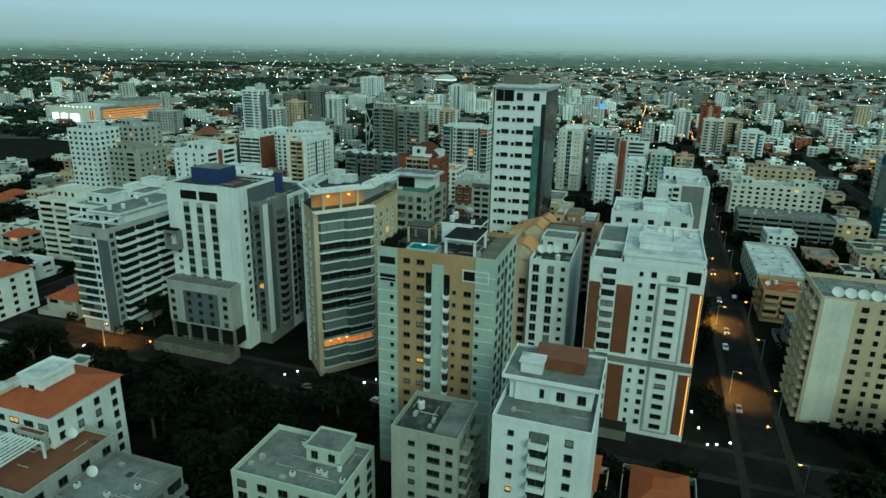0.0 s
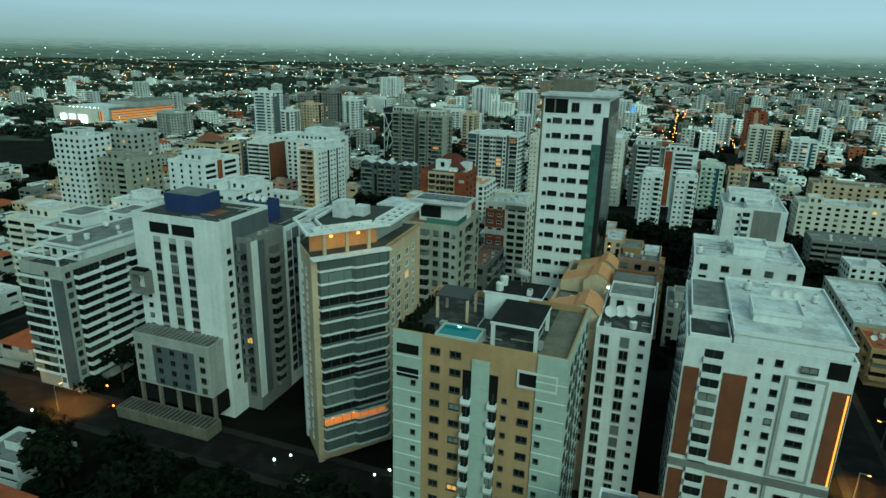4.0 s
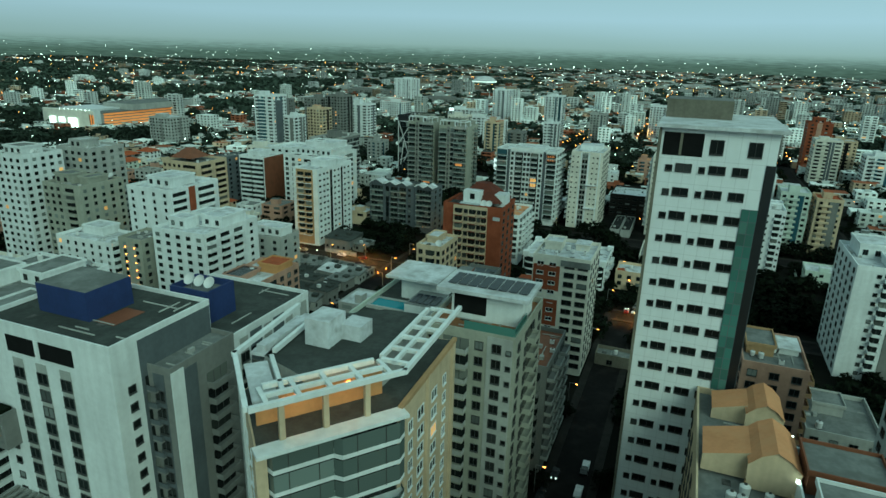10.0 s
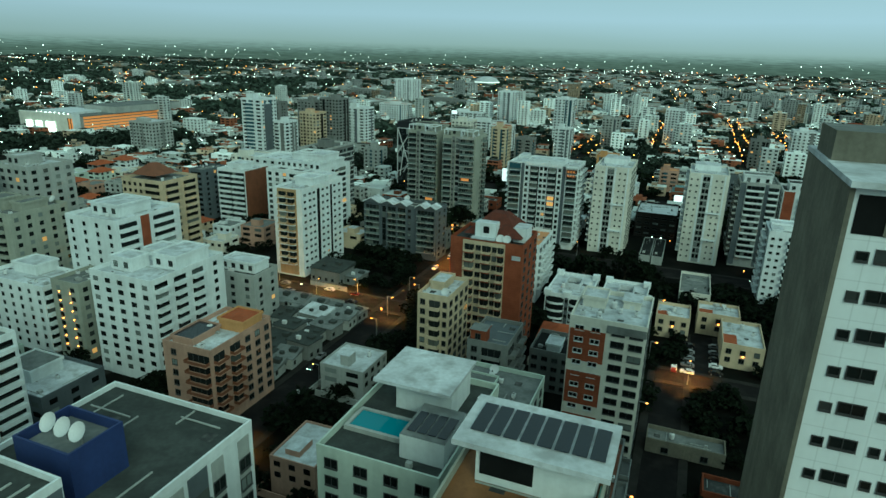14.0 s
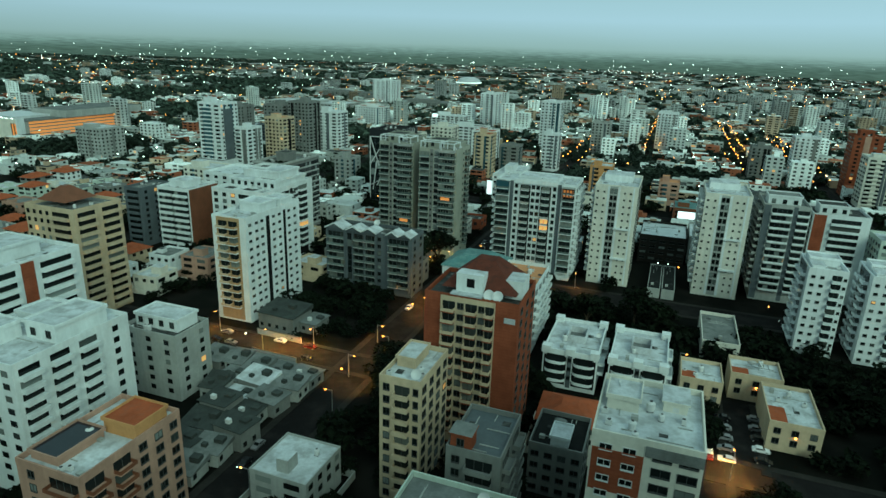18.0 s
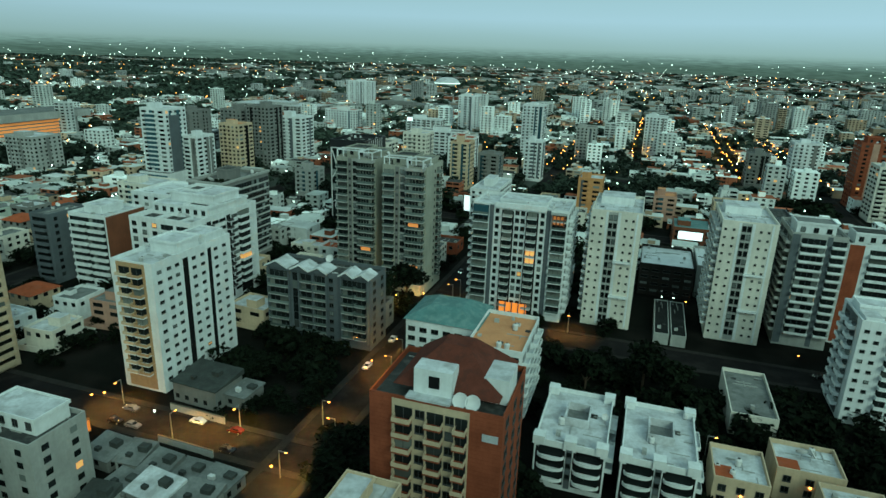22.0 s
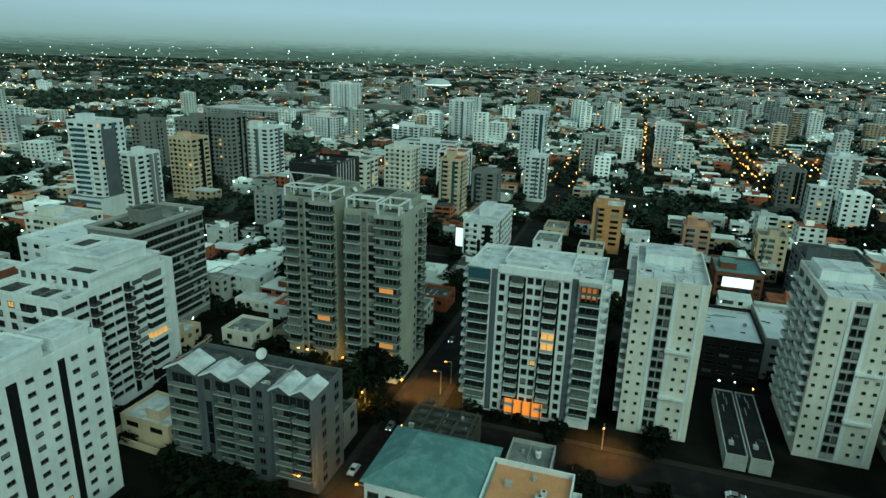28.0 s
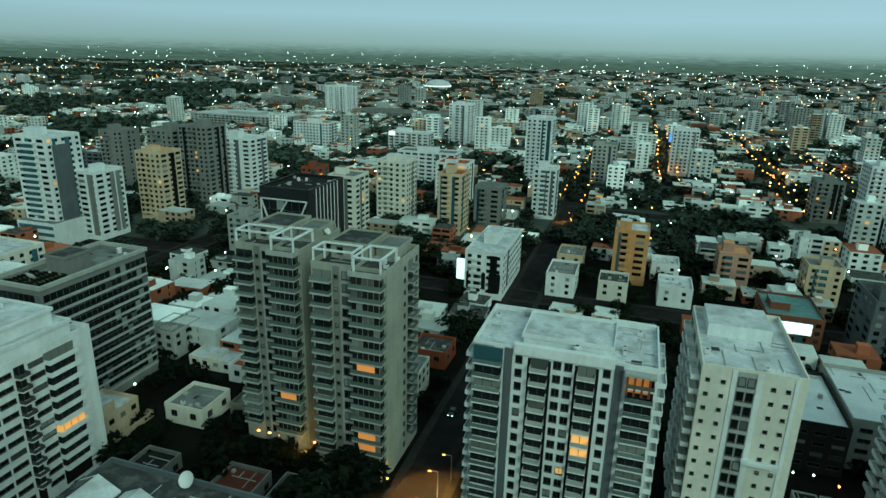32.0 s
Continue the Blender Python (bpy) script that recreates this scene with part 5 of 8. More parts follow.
part("roof_room", Mesh("white_paint", "roof_grey").box(8.5, 2.5, 31.2, 13.5, 9.0, 34.0, 0, 1), s2.top, "white roof room")
for i in range(4):
    part("solar_panel", Mesh("solar_cell").box(8.9 + i * 1.15, 3.4, 34.06, 9.85 + i * 1.15, 7.2, 34.14), s2.top, "dark blue solar panel")
plain_block("narrow_dark_block", -32.5, 124, 6.0, 16, 22, "grey_paint", "narrow grey block with dark balconies", F=cols("b", 1, 0, 6, 4), R=cols("b", 3, 0, 16, 4, "pale_grey_paint"), roof="brown_cladding", mess=2)
plain_block("stained_roof_block", -48.6, 146.6, 20, 17, 16, "pale_green_paint", "pale block with a stained green grey roof", F=cols("w", 5, 0, 20, 1.2), R=cols("w", 4, 0, 16, 1.2), roof="roof_grey", rooms=[(8, 6, 13, 10, 2.0)], mess=8)

plain_block("salmon_block", 7.2, 134.5, 9.8, 14, 25.0, "pink_paint", "salmon block with cluttered flat roof terraces", F=cols("w", 3, 0, 9.8, 1.2), L=cols("w", 4, 0, 14, 1.1), R=cols("b", 2, 0, 14, 4.0, "tan_paint"), roof="roof_grey", rooms=[(0.8, 5, 5, 12, 1.6, "tan_paint", "roof_grey"), (6, 7, 9, 12, 1.0, "white_paint", "roof_white")], mess=6)
plain_block("low_flat_block", 22.0, 142.0, 12, 16, 11.0, "pale_grey_paint", "pale low block with a stained flat roof beside the trees", F=cols("w", 4, 0, 12, 1.1), L=cols("w", 4, 0, 16, 1.1), roof="roof_grey", rooms=[(2, 8, 7, 13, 1.8)], mess=3)
plain_block("grey_house", -47.6, 185.5, 9.0, 11, 10.0, "grey_paint", "small grey house with a dark roof and white roof rooms", F=cols("w", 4, 0, 9, 1.1, 1.0), R=cols("w", 3, 0, 11, 1.1), roof="roof_tar", rooms=[(3.4, 1.2, 6.4, 5.4, 1.6, "white_paint", "roof_white")], mess=2)

# second stretch
o1 = plain_block("brick_panel_block", -32.2, 164, 13.0, 15, 28.6, "ivory_paint", "ivory apartment block with brick panels and a white roof", F=[("w", 8.4, 1.9, 1.2), ("w", 11.4, 1.9, 1.2)], R=cols("w", 4, 0, 15, 1.2), roof="roof_white", mess=9, rooms=[(1.0, 7, 5, 12, 1.6), (8, 9, 11, 13, 1.4)])
for z0, z1 in ((3.0, 9.4), (11.6, 18.0), (20.2, 26.2)):
    o1.stripe("F", 0.2, 6.3, z0, z1, "brick_red", 0.1, "brick_panel", "red brick facing panel")
o1.windows("F", [1.8, 4.6], 1.3, 0.9, 0.95, frame="frame_pale")
part("white_band", Mesh("roof_grey").box(6.4, -0.15, 26.4, 13.0, 0.0, 27.8), o1.top)
i1 = plain_block("cream_balcony_block", -72.0, 174.5, 7.0, 12.5, 23.2, "cream_paint", "cream apartment block with dark balconies", F=[("w", 1.2, 0.9), ("b", 3.9, 2.6, "cream_paint"), ("w", 6.2, 0.7)], R=cols("w", 4, 0, 12.5, 1.3), roof="roof_white", rooms=[(0.8, 5, 4, 11, 1.4)], mess=4)
plain_block("blue_roof_block", -57.2, 168.2, 8.2, 12, 18, "grey_paint", "grey block with a dark blue roof and a brick stair tower", F=[("b", 5, 4), ("w", 1.5, 1.0)], R=cols("b", 2, 0, 12, 4, "grey_paint"), roof="slate_paint", rooms=[(0.5, 0.5, 3.5, 3.5, 2.6, "brick_red", "roof_grey")], mess=1)
rb = plain_block("red_brick_block", -61.6, 193.5, 17.5, 13.5, 30.6, "brick_red", "red brick apartment block with a hipped roof and white dormers", F=[("s", 8.2, 10.2, "cream_paint")] + [("b", 4.7, 2.4, "cream_paint"), ("w", 6.9, 1.0, 1.2), ("b", 8.9, 2.2, "cream_paint"), ("w", 10.8, 0.9, 1.2), ("b", 12.3, 1.6, "cream_paint")], R=cols("w", 3, 0, 13.5, 1.3), L=cols("w", 2, 0, 13.5, 1.2), roof="roof_dark", mess=0)
hip(rb, 3.0, 2.2, 16.0, 13.0, 31.2, 4.6, "roof_maroon", "red tiled hipped roof", 0.36)
part("dormer", Mesh("white_paint", "roof_white").box(5.6, 1.0, 30.0, 10.6, 3.8, 34.4, 0, 1), rb.top, "white roof dormer")
part("window", Mesh("void_shade").box(7.6, 0.9, 32.0, 9.0, 1.0, 33.6), rb.top, "dark square dormer window")
part("dormer_terrace", Mesh("roof_white").box(5.0, -0.4, 30.7, 10.8, 1.2, 31.0), rb.top, "white terrace slab")
part("dormer", Mesh("white_paint", "roof_white").box(14.0, 3.6, 30.0, 17.2, 8.6, 33.4, 0, 1), rb.top, "white roof dormer")
dish(rb.roof_point(11.8, 1.0), 1.0), dish(rb.roof_point(13.4, 1.0), 1.0)
part("blank_sign", Mesh("roof_white").box(15.0, -0.2, 26.8, 17.0, -0.1, 27.8), rb.top, "small pale blank sign")
t1 = plain_block("teal_roof_block", -78.2, 243.5, 15.6, 13, 17.4, "white_paint", "white apartment block with a teal hipped roof", F=cols("w", 6, 0, 15.6, 1.3, 1.0), R=cols("w", 3, 0, 13, 1.2), roof="roof_teal", mess=0)
hip(t1, 0, 0, 15.6, 13, 17.5, 2.6, "roof_teal", "teal sheet hipped roof", 0.28)
t2 = plain_block("terrace_white_block", -67.0, 235.5, 11.2, 18, 18.2, "white_paint", "white apartment block with a terracotta roof terrace", F=cols("w", 4, 0, 11.2, 1.2), R=cols("b", 4, 0, 18, 3.4), roof="roof_peach", mess=4)
def villa_balcony():
    """A bowed white slab with a solid rail and a glass door behind it."""
    k = Mesh("white_paint", "glass_dark")
    arc = [(2.3 * math.cos(math.pi * t / 10), -0.1 - 1.1 * math.sin(math.pi * t / 10)) for t in range(11)]
    k.prism(arc[::-1], -0.1, 0.1)
    for (xa, ya), (xb, yb) in zip(arc, arc[1:]):
        k.prism([(xb * 0.95, yb * 0.94), (xa * 0.95, ya * 0.94), (xa, ya), (xb, yb)], 0.1, 0.5)
    k.box(-2.0, -0.09, 0.1, 2.0, -0.04, 1.8, 1)
    return k.data("rounded_balcony")


for u, nm in ((-49.6, "a"), (-35.2, "b")):
    lo = plain_block("villa_block", u, 222.5, 12.0, 18.5, 9.4, "white_paint", "white villa block with a white roof and rounded balconies", F=[("v", 2.8, 5.0), ("v", 9.2, 5.0), ("s", 6.0, 1.0, "slate_paint"), ("w", 6.0, 0.7, 1.0)], R=cols("b", 2, 0, 18, 5.0), L=cols("w", 3, 0, 18, 1.3), roof="roof_white", mess=2)
    for i in range(lo.floors):
        for x in (2.9, 9.1):
            part("rounded_balcony", cached("villabalcony", villa_balcony), lo.top, "", Matrix.Translation((x, 0, lo.level(i) + 0.1)))
    for x, y in ((-0.3, -0.3), (10.3, -0.3), (-0.3, 16.8), (10.3, 16.8), (5.0, -0.3)):
        part("roof_corner", Mesh("white_paint").box(x, y, 8.4, x + 2.0, y + 2.0, 10.0), lo.top, "white raised roof corner")
    part("roof_well", Mesh("roof_grey").box(4.2, 7, 8.57, 8.2, 12.4, 8.7), lo.top, "grey sunken roof court")
    part("roof_wall", Mesh("roof_white").ring(4.0, 6.8, 8.4, 12.6, 8.6, 10.2, 0.3), lo.top)
for u, v, w, d, h in ((-23.6, 227, 8.6, 10, 6.4), (-11.2, 233.5, 10.5, 9, 6.4), (-6.6, 215.5, 9.4, 16, 6.4)):
    tb = plain_block("town_house", u, v, w, d, h, "cream_paint", "cream town house with red roof patches and a yard lamp", F=cols("w", 3, 0, w, 1.0), R=cols("w", 3, 0, d, 1.0), roof="roof_white", mess=3)
    part("tile_patch", Mesh("roof_terracotta").box(0.3, 0.3, h - 0.8, w * 0.35, d * 0.4, h - 0.3), tb.top, "red tiled roof patch")
    part("wall_lamp", Mesh("lamp_orange").box(w * 0.5, -0.3, h - 3.0, w * 0.5 + 0.35, -0.05, h - 2.7), tb.top, "glowing wall lamp")
plain_block("hall", -18.2, 252, 8.8, 20, 5.0, "ivory_paint", "low hall with a pale sheet roof", F=cols("w", 2, 0, 8.8, 1.4), roof="roof_grey", mess=0)

wb = plain_block("white_long_tower", -141.0, 223.5, 10.5, 25, 29.3, "white_paint", "tall white apartment block with small windows and a tan balcony front", F=[("s", 5.0, 7.2, "tan_paint"), ("b", 3.4, 2.8, "cream_paint"), ("b", 6.6, 2.8, "tan_paint")], R=[("w", 1.8, 0.95, 0.55), ("w", 4.6, 0.95, 0.55), ("w", 7.0, 0.95, 0.55), ("v", 9.6, 1.6), ("w", 12.2, 0.95, 0.55), ("w", 15.0, 0.95, 0.55), ("v", 17.4, 1.2), ("w", 19.6, 0.95, 0.55), ("w", 22.6, 0.95, 0.55)], roof="roof_white", mess=5, rooms=[(2, 9, 9, 16, 2.2), (3, 18, 9, 24, 1.6)])
ww = plain_block("white_wide_tower", -160.0, 257.5, 20.0, 29, 27.2, "white_paint", "wide white apartment tower with stepped roof terraces", F=cols("w", 3, 0, 10, 1.2) + cols("b", 2, 10, 20, 4.0), R=[("w", 1.6, 2.2, 0.8), ("w", 4.6, 2.2, 0.8), ("v", 7.2, 1.4), ("b", 7.2, 1.8, "dark_metal"), ("w", 10.0, 2.2, 0.8), ("w", 13.0, 2.2, 0.8), ("v", 15.6, 1.4), ("b", 15.6, 1.8, "dark_metal"), ("w", 18.4, 2.2, 0.8), ("v", 22.6, 5.4), ("b", 22.6, 5.6, "white_paint")], roof="roof_white", mess=8, rooms=[(1.0, 8, 19.2, 26, 2.4)])
ww.penthouse(3.0, 13, 17.5, 24.5, 2.2, z=28.9)
# roof stays flat here: dark sheets paint the shade of sunken terraces
for x0, y0, x1, y1, z in ((2.0, 1.2, 7.5, 6.6, 26.42), (9.0, 1.4, 15.5, 6.4, 26.42), (11.0, 8.8, 18.4, 12.2, 29.02), (5.0, 16.0, 10.0, 22.0, 31.4)):
    part("terrace_pit", Mesh("roof_dark", "white_paint").box(x0, y0, z, x1, y1, z + 0.05).ring(x0 - 0.2, y0 - 0.2, x1 + 0.2, y1 + 0.2, z, z + 0.7, 0.2, 1), ww.top, "low walls around a dark sheet painted as pit shade")
so = plain_block("striped_office", -175.6, 291.0, 12.5, 26, 29.4, "grey_paint", "grey office block with horizontal bands and a planted roof", F=[("g", 6.2, 12, "glass")], R=[("g", 13, 25.4, "glass")], bandF="pale_grey_paint", bandR="pale_grey_paint", roof="roof_grey", mess=6)
so.penthouse(4.0, 9.0, 9.0, 15.0, 3.6, "grey_paint", "roof_dark", wins=False)
part("roof_edge", Mesh("pale_grey_paint").ring(-0.4, -0.4, 12.9, 26.4, 29.4, 30.2, 0.5), so.top, "pale roof edge")
for i in range(40):
    k = Mesh("leaf", "concrete")
    x, y = 1.2 + (i % 5) * 2.4, 1.6 + (i // 5) * 0.9
    k.box(x, y, 28.6, x + 1.6, y + 0.5, 28.9, 1).box(x + 0.2, y + 0.05, 28.9, x + 1.3, y + 0.45, 29.3 + 0.3 * chance.random())
    part("planter", k, so.top)
plain_block("white_hall", -193.4, 293.0, 20.5, 20, 23.6, "white_paint", "white block with a wide pale sheet roof", F=cols("w", 5, 0, 20.5, 1.6, 0.9), R=cols("w", 5, 0, 20, 1.6, 0.9), roof="metal_white", mess=0)
plain_block("brown_side_block", -196.4, 265.0, 14.0, 15, 23.2, "white_paint", "white apartment block with glazed balconies and a dark brown side", F=[("g", 7.0, 13.0, "glass_balcony"), ("b", 3.6, 5.6, "rail_glass"), ("b", 10.4, 5.6, "rail_glass")], R=[("s", 7.5, 14.9, "brown_cladding")] + cols("w", 3, 0, 15, 1.2), roof="roof_white", rooms=[(2, 4, 9, 12, 2.0)])
plain_block("dark_slim_block", -216.2, 263.0, 7.5, 14, 22, "slate_paint", "dark grey slim apartment block", F=cols("b", 1, 0, 7.5, 5, "pale_grey_paint"), R=cols("w", 3, 0, 14, 1.2), roof="roof_grey")
bg1 = plain_block("beige_gable_block", -180.6, 207.0, 17, 15, 30.6, "cream_paint", "beige apartment tower with a brown gable roof", F=cols("w", 4, 0, 9, 1.0) + [("b", 12.6, 5.6, "cream_paint")], R=cols("b", 2, 0, 15, 5.0, "cream_paint"), roof="roof_grey", mess=2)
hip(bg1, 2, 3, 11, 12, 31.2, 3.4, "brown_cladding", "brown tiled roof", 0.4)
gb = plain_block("gable_block", -108.8, 257.8, 28.6, 9.4, 19.2, "slate_paint", "slate grey apartment block with glazed balconies and white gables", F=[("g", 3.4, 5.6, "glass_balcony"), ("b", 3.4, 5.8, "rail_glass", "pale_grey_paint"), ("g", 8.0, 1.6, "glass"), ("g", 13.2, 7.4, "glass_balcony"), ("b", 11.4, 3.4, "rail_glass", "pale_grey_paint"), ("b", 15.2, 3.4, "rail_glass", "pale_grey_paint"), ("w", 18.0, 0.9, 1.2), ("g", 24.4, 6.4, "glass_balcony"), ("b", 22.8, 3.2, "rail_glass", "pale_grey_paint"), ("b", 26.2, 3.0, "rail_glass", "pale_grey_paint")], R=cols("w", 2, 0, 9.4, 1.2), roof="roof_dark", mess=4)
for x in (0.4, 6.5, 9.3, 13.3, 17.0, 21.1, 28.1):
    part("pier", Mesh("slate_paint").box(x - 0.14, -1.0, 1.8, x + 0.14, 0.0, 18.6), gb.top)
plain_block("low_flat_block", -110.5, 267.6, 24, 9, 7.4, "grey_paint", "low grey rear wing with a dark flat roof", R=cols("w", 2, 0, 9, 1.2), roof="roof_dark", mess=3)
for x0, x1, rise in ((0.0, 6.6, 1.7), (7.2, 12.4, 1.3), (12.4, 17.6, 1.3), (20.6, 24.6, 1.2), (24.6, 28.8, 1.2)):
    k = Mesh("roof_white", "slate_paint", "white_paint")
    c = (x0 + x1) / 2
    for a, e, za, ze in ((x0, c, 19.1, 19.1 + rise), (c, x1, 19.1 + rise, 19.1)):
        k.face([(a, -1.4, za + 0.2), (e, -1.4, ze + 0.2), (e, 4.2, ze + 0.2), (a, 4.2, za + 0.2)])
        k.face([(a, -1.4, za), (a, 4.2, za), (e, 4.2, ze), (e, -1.4, ze)])
        k.face([(a, -1.42, za - 0.12), (e, -1.42, ze - 0.12), (e, -1.42, ze + 0.3), (a, -1.42, za + 0.3)], 2)
    for y in (-0.9, 4.1):
        k.face([(x0, y, 18.9), (x1, y, 18.9), (x1, y, 19.1), (c, y, 19.1 + rise), (x0, y, 19.1)], 1)
    part("gable_roof", k, gb.top, "white sheet gable roof")
part("solar_panel", Mesh("solar_cell").box(0, 0, 0, 3.2, 4.2, 0.08), gb.top, "dark solar panel on the gable", Matrix.Translation((0.2, -0.6, 19.42)) @ pose(0, 0, 0, 0, -27.2, 0))
part("street_light_strip", Mesh("lamp_orange").box(24.0, -0.5, 3.0, 25.2, -0.3, 3.2), gb.top, "warm entrance lamp")

claim(-165, 217, -141, 250)

# twin towers
r_lit = {-127.0: (4,), -109.6: (2, 3, 9)}
for u, v, w, h in ((-127.0, 301.4, 13.4, 40.2), (-109.6, 298.4, 13.8, 39.6)):
    tt = plain_block("twin_tower", u, v, w, 15.0, h, "olive_grey_paint", "tall olive grey apartment tower with pale balcony floors", F=[("b", 2.0, 3.4, "rail_glass", "pale_grey_paint"), ("s", 4.6, 1.2, "grey_paint"), ("w", 4.6, 0.5, 0.6), ("s", 6.5, 2.0, "pale_grey_paint"), ("w", 6.5, 1.3, 1.5)], R=[("w", 7.8, 0.6, 0.7), ("b", 10.6, 2.6, "rail_glass", "pale_grey_paint"), ("w", 13.6, 0.8, 1.0)], roof="roof_dark", rooms=[(1.2, 5, 8, 13, 2.6, "olive_grey_paint", "roof_dark"), (8.4, 8, 12.6, 14, 1.8, "olive_grey_paint", "roof_grey")], mess=4)
    tt.bands("F", "pale_grey_paint", 0.2, 3.9, 0.4, 1.3, range(1, 99))
    # projecting front bay at the street corner: glazed floors between pale slabs
    x0, x1, out, back = 7.8, w - 0.2, 2.2, 6.4
    part("bay_wall", Mesh("olive_grey_paint", "roof_dark").box(x0 + 0.3, -out + 0.5, 0, x1 - 0.5, back - 0.4, h - 1.0, 0, 1), tt.top, "olive grey corner bay")
    slab = Mesh("pale_grey_paint").box(x0, -out, -0.12, x1, back, 0.14).data("slab")
    gl = Mesh("glass_balcony", "frame_grey", "rail_glass")
    n = 5
    for i in range(n):
        a, b = x0 + 0.3 + (x1 - x0 - 0.8) * i / n, x0 + 0.3 + (x1 - x0 - 0.8) * (i + 1) / n
        gl.box(a + 0.05, -out + 0.44, 0.14, b - 0.05, -out + 0.5, 1.9, 0)
    for i in range(6):
        a, b = -out + 0.5 + (back + out - 0.9) * i / 6, -out + 0.5 + (back + out - 0.9) * (i + 1) / 6
        gl.box(x1 - 0.5, a + 0.08, 0.14, x1 - 0.44, b - 0.08, 1.9, 0)
    gl.box(x0 + 0.05, -out + 0.05, 0.14, x1 - 0.05, -out + 0.1, 0.85, 2).box(x1 - 0.1, -out + 0.1, 0.14, x1 - 0.05, back - 0.1, 0.85, 2)
    gl = gl.data("bay_glazing")
    for i in range(1, tt.floors):
        part("slab", slab, tt.top, "", Matrix.Translation((0, 0, tt.level(i))))
        part("bay_glazing", gl, tt.top, "", Matrix.Translation((0, 0, tt.level(i))))
    for i in r_lit[u]:
        part("lit_balcony", Mesh("lit_amber").box(x0 + 1.2, -out + 0.36, 0.3, x0 + 4.4, -out + 0.42, 1.8), tt.top, "warm lit balcony", Matrix.Translation((0, 0, tt.level(i))))
    part("bay_roof", Mesh("pale_grey_paint", "roof_dark").box(x0, -out, h - 1.0, x1, back, h - 0.7, 0, 1).ring(x0, -out, x1, back, h - 0.7, h - 0.1, 0.2), tt.top, "flat bay roof with a pale kerb")
    for a, b, c, d, z in ((0.2, 0.2, 7.6, 4.4, h + 1.9), (8.4, -1.6, w - 0.4, 5.4, h + 1.9)):
        part("roof_pergola", Mesh("white_paint").ring(a, b, c, d, z, z + 0.3, 0.3), tt.top, "white roof frame")
        for x in (a, c - 0.3):
            for y in (b, d - 0.3):
                part("post", Mesh("white_paint").box(x, y, h - 0.9, x + 0.3, y + 0.3, z), tt.top)
    for i in range(4):
        part("entrance_lamp", Mesh("lamp_orange").box(3 + i * 2.4, -1.5, 2.6, 3.5 + i * 2.4, -1.2, 2.8), tt.top, "warm entrance lamp")

# wide balcony block and the two ivory towers
ba = plain_block("wide_balcony_block", -67.2, 293.5, 26.5, 15, 32.4, "white_paint", "wide grey white apartment block with dark balconies and a lit entrance", F=[("s", 1.6, 3.2, "pale_grey_paint"), ("b", 2.4, 4.2, "rail_glass"), ("s", 5.4, 1.2, "slate_paint"), ("w", 7.0, 0.8), ("v", 10.0, 3.4), ("b", 10.0, 2.6, "pale_grey_paint"), ("w", 12.6, 0.9), ("w", 14.2, 0.9), ("v", 16.8, 3.4), ("b", 16.8, 2.6, "pale_grey_paint"), ("w", 19.6, 0.8), ("s", 21.2, 1.2, "slate_paint"), ("b", 24.2, 3.8, "rail_glass")], R=cols("b", 3, 0, 15, 3.6), L=cols("b", 3, 0, 15, 3.6), roof="roof_white", mess=8, rooms=[(7, 3, 20, 12, 1.2)])
part("roof_arch", Mesh("white_paint").box(6.2, -0.4, 31.4, 20.6, 0.6, 32.9), ba.top, "white curved cornice")
part("corner_glass", Mesh("glass_blue").box(0.2, -0.5, 28.6, 4.6, -0.1, 31.8), ba.top, "blue glazed corner")
part("lit_terrace", Mesh("lit_amber", "brown_cladding").box(22.4, -0.4, 28.4, 25.6, -0.15, 30.6), ba.top, "warm lit top terrace")
for i in range(4):
    part("terrace_post", Mesh("brown_cladding").box(22.3 + i * 1.0, -1.2, 28.2, 22.6 + i * 1.0, -0.5, 31.2), ba.top)
part("terrace_slab", Mesh("pale_grey_paint").box(22.0, -1.4, 31.2, 26.2, 0.0, 31.6), ba.top)
part("lit_terrace", Mesh("lit_amber").box(1.4, -0.1, 25.6, 3.2, -0.05, 26.8), ba.top, "warm lit balcony")
part("lit_entrance", Mesh("lit_orange").box(9.0, -1.0, 1.2, 17.0, -0.3, 4.0), ba.top, "glowing orange entrance hall")
for i in range(5):
    part("entrance_post", Mesh("concrete").box(9.0 + i * 1.9, -1.4, 0, 9.3 + i * 1.9, -1.05, 4.4), ba.top)
for u, v in ((-48.4, 296.0), (-15.6, 299.0)):
    iv = plain_block("ivory_tower", u, v, 13.2, 22, 33.2, "ivory_paint", "tall ivory apartment tower with a white roof", F=[("w", 0.9, 0.4, 0.4), ("w", 2.9, 0.4, 0.4), ("s", 4.2, 0.6, "white_paint"), ("s", 5.8, 2.3, "pale_grey_paint"), ("w", 5.2, 0.75, 1.5), ("w", 6.4, 0.75, 1.5), ("s", 7.4, 0.7, "white_paint"), ("w", 9.2, 0.4, 0.4), ("w", 11.0, 0.4, 0.4), ("s", 11.9, 0.5, "white_paint")], L=cols("b", 4, 0, 22, 3.6, "white_paint"), R=cols("w", 6, 0, 22, 1.0), roof="roof_white", mess=3)
    for z in (9.0, 19.0):
        part("ledge", Mesh("white_paint").box(6.8, -0.9, z, 11.6, 0, z + 0.5), iv.top, "white projecting ledge")
    part("roof_tier", Mesh("white_paint", "roof_white").box(1.5, 12, 32.1, 10.5, 20.5, 34.4, 0, 1), iv.top, "white roof tier")
claim(-47, 285, -17, 325)
claim(-14, 286, 14, 303)
